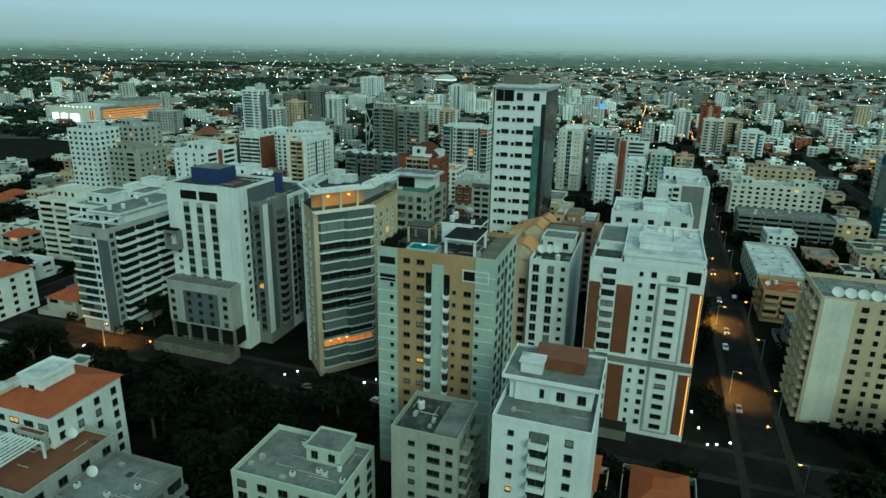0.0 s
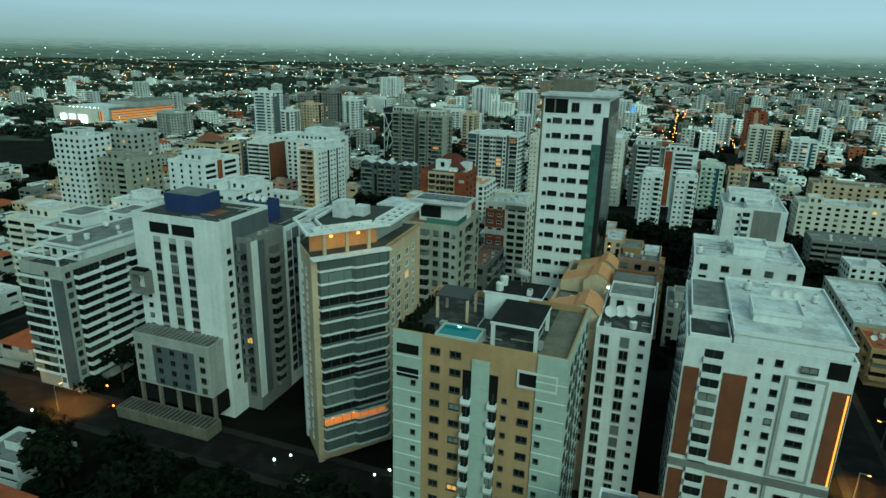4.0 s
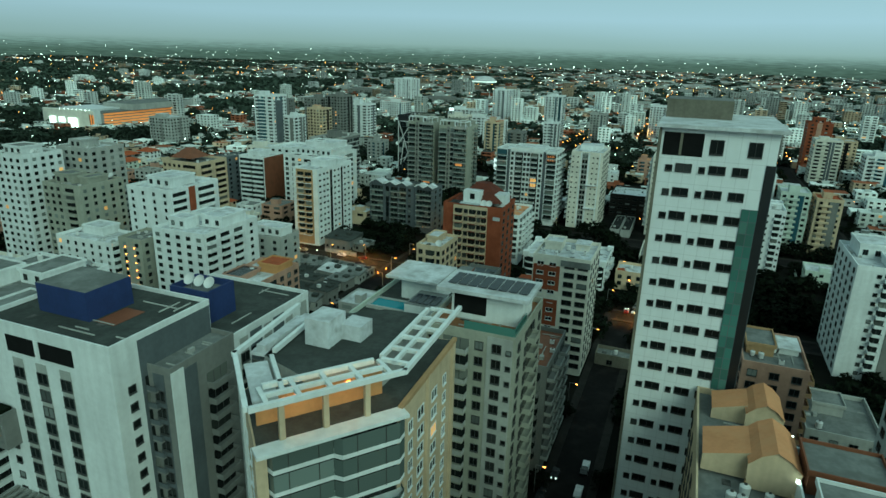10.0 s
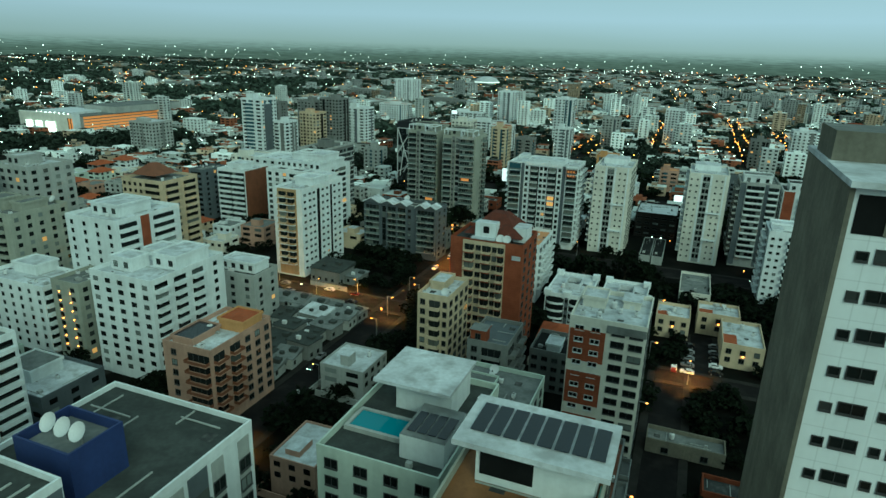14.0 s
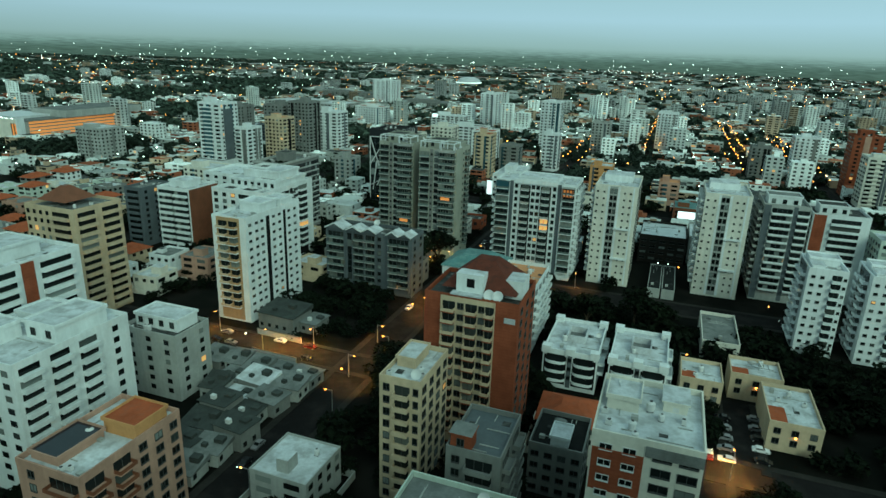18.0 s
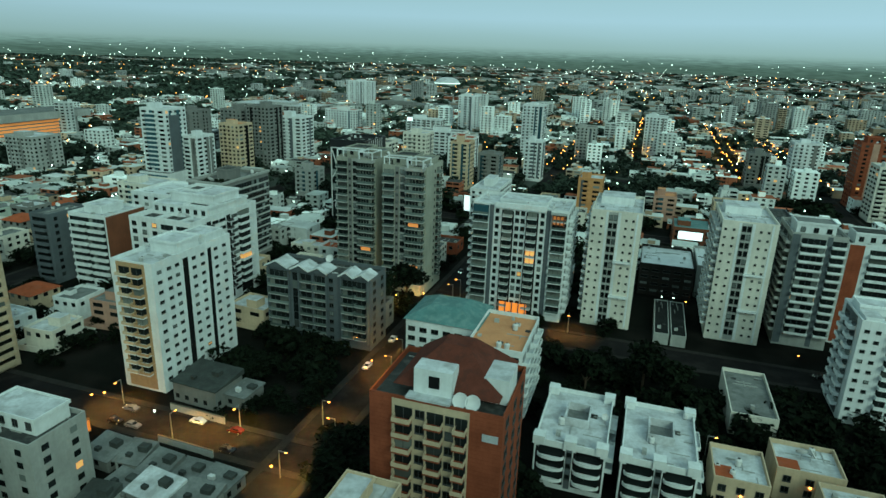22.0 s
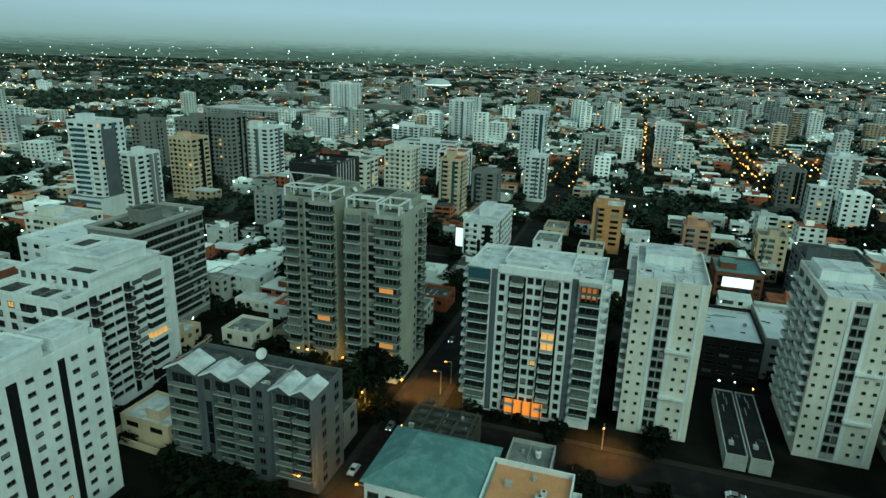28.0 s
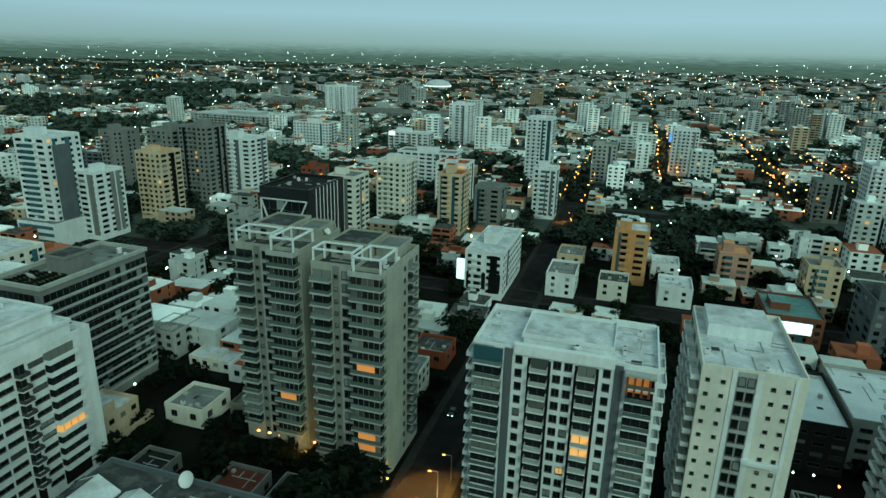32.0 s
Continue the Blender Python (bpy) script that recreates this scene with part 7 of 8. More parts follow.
TREES, THICKET, EXTRA = [], [], []
count = 0
v = -30.0
while v < 335:
    u = -340.0
    while u < 230:
        du = town.uniform(13, 18)
        cu, cv = u + du / 2 + town.uniform(-1, 1), v + town.uniform(-1.5, 1.5)
        x, y = cu * UX - cv * UY, cu * UY + cv * UX
        # quiet wooded gardens
        garden = (-80 < cu < -24 and -10 < cv < 58) or (-136 < cu < -108 and 218 < cv < 258) or (-66 < cu < 0 and 246 < cv < 280) or (-12 < cu < 38 and 196 < cv < 250) or (-20 < cu < 42 and 128 < cv < 200)
        u += du
        if abs(x - 5) > 75 + 0.8 * max(0, y + 50) or y < -20 or not free(cu, cv, 1.0):
            continue
        near = abs(x - 5) < 45 + 0.55 * (y + 40)
        if not garden and town.random() < 0.84 and free(cu, cv, 4.6):
            w, d = town.uniform(8, min(12.5, du - 3)), town.uniform(8.5, 12)
            h = town.choice((2.6, 4.6, 4.7, 6.8, 6.7, 4.6))
            if near and count < 105:
                house(cu, cv, w, d, h, 1000 + count)
                count += 1
            else:
                EXTRA.append((cu, cv, w, d, h))
            for q in range(2):
                THICKET.append((cu + town.choice((-1, 1)) * du * 0.5, cv + town.uniform(-8, 8), town.uniform(1.6, 3.2)))
        else:
            for q in range(2):
                TREES.append((cu + town.uniform(-6, 6), cv + town.uniform(-6, 6), town.uniform(0.8, 1.3)))
            for q in range(7):
                THICKET.append((cu + town.uniform(-8, 8), cv + town.uniform(-8, 8), town.uniform(2.0, 5.0)))
    v += 15.5
v = -22.0
while v < 335:
    u = -300.0
    while u < 130:
        u += 6.5
        cu, cv = u + town.uniform(-2, 2), v + town.uniform(-2, 2)
        x, y = cu * UX - cv * UY, cu * UY + cv * UX
        if abs(x - 5) < 55 + 0.6 * max(0, y + 50) and y > -20 and town.random() < 0.62:
            THICKET.append((cu, cv, town.uniform(1.5, 3.4)))
    v += 6.5
THICKET = [(a * UX - b * UY, a * UY + b * UX, r) for a, b, r in THICKET if free(a, b, -0.5)]


def leaf_cloud(seed, n, r, flat=0.75, size=0.5, lo=0.0):
    """Leaf clumps as small bent faces on several overlapping lobes."""
    g = random.Random(seed)
    k = Mesh("leaf")
    lobes = [(g.uniform(-0.55, 0.55) * r, g.uniform(-0.55, 0.55) * r, g.uniform(-0.3, 0.45) * r, g.uniform(0.4, 0.65) * r) for _ in range(8)]
    for i in range(n):
        cx, cy, cz, cr = g.choice(lobes)
        a, b = g.uniform(0, 2 * math.pi), math.acos(g.uniform(-0.6, 1))
        rr = cr * g.uniform(0.72, 1.08)
        p = Vector((cx + rr * math.sin(b) * math.cos(a), cy + rr * math.sin(b) * math.sin(a), lo + flat * (cz + rr * math.cos(b))))
        q = Euler((g.uniform(-0.9, 0.9), g.uniform(-0.9, 0.9), g.uniform(0, 6.28))).to_matrix()
        s = size * g.uniform(0.6, 1.4)
        pts = [p + q @ Vector(c) for c in ((-s, 0, 0), (0, -s * 0.6, s * 0.25), (s, 0, 0), (0, s * 0.6, s * 0.25))]
        k.face([tuple(x) for x in pts[:3]])
        k.face([tuple(pts[0]), tuple(pts[2]), tuple(pts[3])])
    return k


TREES = [(-113, 279, 1.5), (-107.5, 276.5, 2.2), (-110, 285, 1.5), (-104.5, 272, 1.2), (-56, 255, 1.2), (-44, 262, 1.3), (-38, 258, 1.1), (52.5, 70, 0.9), (53, 84, 1.0), (41.5, 110, 0.9), (53, 120, 1.1), (41.8, 140, 1.0), (53, 150, 1.1), (53.5, 100, 0.9), (41.5, 125, 0.8)] + TREES
TREE_KINDS = []
for sd in range(4):
    g = random.Random(70 + sd)
    hgt = 4.2 + sd * 0.5
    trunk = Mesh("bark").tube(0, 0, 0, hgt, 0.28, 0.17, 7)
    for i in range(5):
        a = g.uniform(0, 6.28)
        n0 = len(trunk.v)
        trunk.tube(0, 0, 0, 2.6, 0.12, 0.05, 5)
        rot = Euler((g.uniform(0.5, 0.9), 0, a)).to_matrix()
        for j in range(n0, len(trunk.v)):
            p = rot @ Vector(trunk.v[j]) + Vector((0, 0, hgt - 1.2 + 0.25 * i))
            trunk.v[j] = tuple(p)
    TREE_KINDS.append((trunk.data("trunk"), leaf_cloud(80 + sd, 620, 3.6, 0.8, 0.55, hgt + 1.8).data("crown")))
for n, (u, v, s) in enumerate(TREES[:110]):
    if not free(u, v, 0.5):
        continue
    tr, cr = TREE_KINDS[n % 4]
    t = thing("tree", at(u, v, 0, n * 67.0) @ Matrix.Diagonal((s, s, s, 1)), "broad garden tree with a dense crown, leaf colour darkened for shade", "tree", "garden trees")
    part("trunk", tr, t)
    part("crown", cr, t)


# ---- the far town ----
def scatter(name, boxes, mats, label, category):
    """Many far boxes in one mesh, with parapets of nothing: u, v, w, d, h, wall, roof, turn."""
    vs, fs, ms = [], [], []
    for u, v, w, d, h, a, b, t in boxes:
        c, s = math.cos(radians(TURN + t)), math.sin(radians(TURN + t))
        x, y = u * UX - v * UY, u * UY + v * UX
        n = len(vs)
        for z in (0, h):
            for px, py in ((-w / 2, -d / 2), (w / 2, -d / 2), (w / 2, d / 2), (-w / 2, d / 2)):
                vs.append((x + px * c - py * s, y + px * s + py * c, z))
        fs += [(n + 4, n + 5, n + 6, n + 7), (n, n + 1, n + 5, n + 4), (n + 1, n + 2, n + 6, n + 5), (n + 2, n + 3, n + 7, n + 6), (n + 3, n, n + 4, n + 7)]
        ms += [b, a, a, a, a]
    k = Mesh(*mats)
    k.v, k.f, k.m = vs, fs, ms
    ob = new(name, k.data(name))
    ob.matrix_basis = PLAN
    return tagged(ob, label, category, "", "stuff")


far = random.Random(9)
FMATS = ("far_white", "far_grey", "far_warm", "far_red", "glass", "roof_dark")
near_boxes, far_boxes, panes, clumps, lights_w, lights_o = [], [], Mesh("glass", "lit_warm"), [], [], []


def in_view(x, y, margin=60):
    return y > -40 and abs(x - 5) < margin + 0.80 * (y + 60)


WOODS = [(-223, 408, 30, 22), (-28, 497, 24, 14), (20, 573, 20, 16), (-88, 470, 16, 24), (-60, 470, 16, 14), (-300, 250, 30, 30), (30, 470, 16, 14), (-300, 560, 60, 24), (-200, 600, 40, 20)]
FAR_STREETS = [(-55, 600, 930), (10, 540, 860), (-103, 520, 700), (47, 520, 760)]


def wooded(x, y):
    u, v = x * UX + y * UY, -x * UY + y * UX
    for a, b, c, d in WOODS:
        if ((u - a) / c) ** 2 + ((v - b) / d) ** 2 < 1:
            return 2.0
    n = noise.noise(Vector((x / 260, y / 200, 3.3))) + 0.5 * noise.noise(Vector((x / 90, y / 90, 7.7)))
    n += 0.35 * max(-1, min(1, (-x - 250) / 700))
    return n


def add_panes(u, v, w, d, h, r):
    n = max(1, int(h / 2.2))
    c, s = UX, UY
    x, y = u * UX - v * UY, u * UY + v * UX

    def q(a, b, z0, a2, b2, z1, mat):
        panes.face([(x + a * c - b * s, y + a * s + b * c, z0), (x + a2 * c - b2 * s, y + a2 * s + b2 * c, z0), (x + a2 * c - b2 * s, y + a2 * s + b2 * c, z1), (x + a * c - b * s, y + a * s + b * c, z1)], mat)
    wide = r.random() < 0.4
    for i in range(n):
        z = h - 2.2 * (i + 1) + 0.7
        if z < 0.3:
            continue
        m = max(2, int(w / (4.5 if wide else 3.0)))
        hw = 1.6 if wide else 0.75
        for j in range(m):
            p = -w / 2 + w * (j + 0.5) / m
            q(p - hw, -d / 2 - 0.08, z, p + hw, -d / 2 - 0.08, z + 1.08, 1 if r.random() < 0.025 else 0)
        m = max(2, int(d / 3.4))
        for j in range(m):
            p = -d / 2 + d * (j + 0.5) / m
            if x < 40:
                q(w / 2 + 0.08, p - 0.75, z, w / 2 + 0.08, p + 0.75, z + 1.08, 0)
            else:
                q(-w / 2 - 0.08, p + 0.75, z, -w / 2 - 0.08, p - 0.75, z + 1.08, 0)


def small_house(cu, cv, w, d, h, r):
    """A plain low house further from the streets."""
    wall, roof = r.choice(("white_paint", "ivory_paint", "cream_paint", "pale_grey_paint", "grey_paint")), r.choice(("roof_white", "roof_grey", "roof_grey", "roof_dark", "roof_terracotta"))
    tone = {"white_paint": "white", "ivory_paint": "ivory", "cream_paint": "cream", "pale_grey_paint": "pale grey", "grey_paint": "grey"}[wall]
    word = {"roof_white": "white", "roof_grey": "grey", "roof_dark": "dark", "roof_terracotta": "red"}[roof]
    top = thing("house", at(cu - w / 2, cv - d / 2, 0, r.uniform(-4, 4)), f"low {tone} house with a {word} flat roof", "house", "houses between the streets")
    part("wall", Mesh(wall).box(0, 0, 0, w, d, h), top)
    k = Mesh(wall, roof)
    k.ring(-0.02, -0.02, w + 0.02, d + 0.02, h - 0.2, h + 0.5, 0.2).box(0.18, 0.18, h, w - 0.18, d - 0.18, h + 0.06, 1)
    x, y = r.uniform(0.5, w * 0.5), r.uniform(0.5, d * 0.5)
    k.box(x, y, h + 0.06, x + r.uniform(2, 4), y + r.uniform(2, 4), h + r.uniform(0.8, 2.4), 0, 1)
    part("roof", k, top)
    k = Mesh("glass", "lit_warm")
    simple_windows(k, w, d, h + 0.9, r, 2.1, 0, 1, 0.02)
    tagged(part("window_glazing", k, top), kind="stuff")


EXTRA.sort(key=lambda e: math.hypot(e[0] + 50, e[1] - 190))
for row in EXTRA[:150]:
    small_house(*row, far)
for cu, cv, w, d, h in EXTRA[150:]:
    near_boxes.append((cu, cv, w, d, h, far.choice((0, 0, 0, 1, 2)), far.choice((0, 0, 1, 1, 5, 3)), far.uniform(-4, 4)))
    near_boxes.append((cu + 1, cv + 1, w * 0.3, d * 0.3, h + far.uniform(0.8, 2.4), 0, 1, 0))
    add_panes(cu, cv, w, d, h, far)
v = 335.0
while v < 3500:
    step = 12 if v < 620 else 14 if v < 900 else (18 if v < 1700 else 30)
    lim = 0.85 * v + 250
    u = -1.35 * v - 150
    while u < 0.62 * v + 200:
        du = step * far.uniform(0.8, 1.3)
        cu, cv = u + du / 2, v + far.uniform(-0.3, 0.3) * step
        x, y = cu * UX - cv * UY, cu * UY + cv * UX
        u += du
        if not in_view(x, y):
            continue
        wd = wooded(x, y)
        if v < 900:
            for q in range(2):
                tu, tv = cu + far.uniform(-9, 9), cv + far.uniform(-9, 9)
                if free(tu, tv, 0.5):
                    clumps.append((tu * UX - tv * UY, tu * UY + tv * UX, far.uniform(2.2, 4.6)))
            if not free(cu, cv, 3.6):
                continue
        street = any(abs(cu - c) < 9 and a < cv < b for c, a, b in FAR_STREETS) or abs((cu + 8) % 105 - 52) < (5 if v < 1200 else 7) or abs((cv + 20) % 130 - 65) < (5 if v < 1200 else 8)
        if street and v < 2200:
            if far.random() < 0.32:
                (lights_o if far.random() < 0.55 else lights_w).append((x, y, far.uniform(5, 8)))
            continue
        if wd > 1.5:
            for q in range(5):
                clumps.append((x + far.uniform(-10, 10), y + far.uniform(-10, 10), far.uniform(4, 7)))
            continue
        if wd > 0.30 or far.random() < 0.10:
            clumps.append((x, y, far.uniform(5, 9) * (1 if v < 900 else 1.5 if v < 1700 else 2.6)))
            if far.random() < 0.04:
                lights_w.append((x, y, far.uniform(5, 9)))
            continue
        h = far.choice((2.6, 2.8, 4.7, 4.9, 7.0))
        tall = far.random()
        right = max(0.0, min(1.0, (x + 50) / 500))
        if tall < 0.05 + 0.09 * right and 440 < v < 1500:
            h = far.uniform(9, 17)
        if tall < 0.012 + 0.035 * right and 480 < v < 1150:
            h = far.uniform(17, 30)
        w, d = du * far.uniform(0.6, 0.95), step * far.uniform(0.55, 0.9)
        if h > 20:
            w, d = min(w, 20), min(d, 16)
        a = far.choice((0, 0, 0, 1, 1, 2, 2, 3)) if h < 12 else far.choice((0, 0, 0, 0, 1, 2))
        b = far.choice((0, 0, 1, 1, 1, 5, 3)) if h < 12 else far.choice((0, 0, 1))
        (near_boxes if v < 900 else far_boxes).append((cu, cv, w, d, h, a, b, far.uniform(-5, 5) if h < 12 else 0))
        if (v < 900 and h < 12) or (h >= 12 and v < 1500):
            add_panes(cu, cv, w, d, h, far)
        if v < 1100 and far.random() < 0.6:
            near_boxes.append((cu + far.uniform(-0.2, 0.2) * w, cv + far.uniform(-0.2, 0.2) * d, w * 0.3, d * 0.3, h + far.uniform(0.8, 2.4), a, b, 0))
        if far.random() < (0.20 if v < 1200 else 0.13):
            (lights_o if far.random() < 0.2 else lights_w).append((x + far.uniform(-8, 8), y - d * 0.7, far.uniform(3, 9)))
        if far.random() < 0.35:
            clumps.append((x + du * 0.5, y + far.uniform(-6, 6), far.uniform(3, 6)))
    v += step

# unseen blocks added behind the start to keep low light off the walls
for j in range(9):
    for i in range(20):
        x, y = -250 + i * 26 + far.uniform(-4, 4), -48 - j * 24 + far.uniform(-3, 3)
        near_boxes.append((x * UX + y * UY, -x * UY + y * UX, far.uniform(12, 19), far.uniform(11, 17), far.choice((7, 12, 16, 22, 28, 34)), far.choice((0, 1, 1, 2)), far.choice((0, 1)), 0))
scatter("mid_town", near_boxes, FMATS, "low flat-roofed houses filling the town, plus unseen light-blocking blocks behind", "houses")
scatter("far_town", far_boxes, FMATS, "distant pale houses and blocks towards the horizon", "houses")
ob = new("mid_town_windows", panes.data("mid_town_windows"))
ob.matrix_basis = PLAN
tagged(ob, "dark windows of the houses in the middle distance", "windows", "", "stuff")


def clump_mesh(name, items, label, mat="leaf_far_hazed", n=34, size=0.46):
    g = random.Random(31)
    protos = []
    for i in range(6):
        c = leaf_cloud(200 + i, n, 1.0, 0.8, size, 0.55)
        protos.append((np.array(c.v), c.f))
    vs, fs, top = [], [], 0
    for x, y, r in items:
        pv, pf = protos[g.randrange(6)]
        a = g.uniform(0, 6.28)
        c, s = math.cos(a) * r, math.sin(a) * r
        q = np.stack([x + pv[:, 0] * c - pv[:, 1] * s, y + pv[:, 0] * s + pv[:, 1] * c, pv[:, 2] * min(r, 8) * 0.9], 1)
        vs.append(q)
        fs += [tuple(k + top for k in f) for f in pf]
        top += len(pv)
    k = Mesh(mat)
    k.v, k.f, k.m = np.concatenate(vs).tolist(), fs, [0] * len(fs)
    ob = new(name, k.data(name))
    ob.matrix_basis = PLAN
    return tagged(ob, label, "trees", "", "stuff")


# crowns turn paler with distance by material, as painted haze
clump_mesh("middle_trees", [c for c in clumps if c[1] < 440], "tree crowns between the middle-distance houses, leaf colour darkened for shade", "leaf", 230, 0.17)
clump_mesh("middle_woods", [c for c in clumps if 440 <= c[1] < 620], "tree crowns beyond the nearer streets, colour lightened for haze", "leaf_mid_hazed", 110, 0.24)
clump_mesh("far_trees", [c for c in clumps if c[1] >= 620], "tree crowns between the distant houses, colour lightened for haze")
clump_mesh("garden_thicket", THICKET, "dense garden trees and shrubs, leaf colour darkened for shade", "leaf", 190, 0.2)


def light_mesh(name, items, mat, label):
    k = Mesh(mat)
    for x, y, z in items:
        s = 0.13 + 0.00030 * max(0, y - 200)
        k.box(x - s, y - s, z - s, x + s, y + s, z + s)
    ob = new(name, k.data(name))
    ob.matrix_basis = PLAN
    return tagged(ob, label, "lights", "", "stuff")


light_mesh("far_white_lights", lights_w, "lamp_white", "small white street and window lights across the town")
light_mesh("far_orange_lights", lights_o, "lamp_orange", "small orange street lights across the town")


# ---- haze of the horizon ----
def horizon():
    """The land beyond the last houses, painted with its haze on a far glowing curved screen that fades into the sky."""
    m = bpy.data.materials.new("horizon_haze")
    m.use_nodes = True
    nt = m.node_tree
    nt.nodes.clear()
    out = nt.nodes.new("ShaderNodeOutputMaterial")
    em, tr, mx = nt.nodes.new("ShaderNodeEmission"), nt.nodes.new("ShaderNodeBsdfTransparent"), nt.nodes.new("ShaderNodeMixShader")
    geo, sp, ra = nt.nodes.new("ShaderNodeNewGeometry"), nt.nodes.new("ShaderNodeSeparateXYZ"), nt.nodes.new("ShaderNodeMapRange")
    land, mp, no, va, mul = nt.nodes.new("ShaderNodeValToRGB"), nt.nodes.new("ShaderNodeMapping"), nt.nodes.new("ShaderNodeTexNoise"), nt.nodes.new("ShaderNodeMapRange"), nt.nodes.new("ShaderNodeMix")
    up = nt.nodes.new("ShaderNodeMapRange")
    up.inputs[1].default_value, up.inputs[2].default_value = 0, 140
    # land tones and haze are emitted by the screen, not lit
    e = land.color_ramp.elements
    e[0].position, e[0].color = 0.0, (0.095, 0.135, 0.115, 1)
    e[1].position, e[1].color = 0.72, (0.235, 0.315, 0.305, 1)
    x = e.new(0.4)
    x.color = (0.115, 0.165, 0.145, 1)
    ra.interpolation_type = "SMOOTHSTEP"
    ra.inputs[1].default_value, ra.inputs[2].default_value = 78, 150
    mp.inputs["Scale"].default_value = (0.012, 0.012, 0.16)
    no.inputs["Scale"].default_value, no.inputs["Detail"].default_value = 1.0, 5
    va.inputs[1].default_value, va.inputs[2].default_value, va.inputs[3].default_value, va.inputs[4].default_value = 0.35, 0.65, 0.78, 1.22
    mul.data_type, mul.blend_type = "RGBA", "MULTIPLY"
    mul.inputs[0].default_value = 1.0
    nt.links.new(geo.outputs["Position"], sp.inputs[0])
    nt.links.new(geo.outputs["Position"], mp.inputs[0])
    nt.links.new(mp.outputs[0], no.inputs["Vector"])
    nt.links.new(no.outputs["Fac"], va.inputs[0])
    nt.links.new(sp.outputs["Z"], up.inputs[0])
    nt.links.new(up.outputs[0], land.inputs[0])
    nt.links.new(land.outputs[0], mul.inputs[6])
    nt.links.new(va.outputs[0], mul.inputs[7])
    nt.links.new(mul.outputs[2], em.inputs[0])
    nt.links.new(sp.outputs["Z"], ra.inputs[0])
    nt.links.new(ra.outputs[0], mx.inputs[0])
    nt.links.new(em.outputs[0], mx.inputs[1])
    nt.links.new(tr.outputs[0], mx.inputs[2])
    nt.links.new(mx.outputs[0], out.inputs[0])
    MATS["horizon_haze"] = m
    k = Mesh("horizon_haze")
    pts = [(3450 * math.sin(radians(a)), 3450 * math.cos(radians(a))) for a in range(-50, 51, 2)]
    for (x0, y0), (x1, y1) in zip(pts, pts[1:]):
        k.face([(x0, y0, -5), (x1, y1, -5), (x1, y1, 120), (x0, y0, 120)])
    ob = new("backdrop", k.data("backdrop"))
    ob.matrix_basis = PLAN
    tagged(ob, "glowing far screen painted with grey green hazy land", "backdrop", "", "structure")
    # the last lights of the town in front of it
    k = Mesh("lamp_white")
    g = random.Random(12)
    for i in range(240):
        a, z = radians(g.uniform(-42, 42)), 2 + 62 * g.random() ** 1.7
        x, y, q = 3430 * math.sin(a), 3430 * math.cos(a), g.uniform(0.5, 1.3)
        k.box(x - q, y - q, z - q, x + q, y + q, z + q)
    ob = new("horizon_lights", k.data("horizon_lights"))
    ob.matrix_basis = PLAN
    tagged(ob, "tiny white lights along the hazy horizon", "lights", "", "stuff")


horizon()


# ---- far streets with their lamps ----
for c, a, b in FAR_STREETS:
    lift += 0.004
    sheet("road", "asphalt", GRID, c - 6, a, c + 6, b, lift, "far asphalt street with rows of orange lamps", "road")
k = Mesh("lamp_orange")
r = random.Random(77)
for c, a, b in FAR_STREETS:
    v = a
    while v < b:
        for s in (-5, 5):
            m = at(c + s + r.uniform(-1, 1), v + r.uniform(-4, 4), r.uniform(4, 7)).translation
            q = 0.16 + 0.00030 * v
            k.box(m.x - q, m.y - q, m.z - q, m.x + q, m.y + q, m.z + q)
        v += 17
for c, v in ((-55, 640), (-55, 720), (-55, 800), (10, 570), (10, 640), (10, 720)):
    li = new("lamp_light", bpy.data.lights.new("lamp_light", "SPOT"))
    li.data.energy, li.data.color, li.data.shadow_soft_size = 160000, (1.0, 0.36, 0.08), 0.5
    li.data.spot_size, li.data.spot_blend = radians(150), 0.7
    li.matrix_basis = Matrix.Translation(at(c, v, 9).translation)
tagged(new("far_street_lights", k.data("far_street_lights")), "rows of orange lamps along the far streets", "lights", "", "stuff")


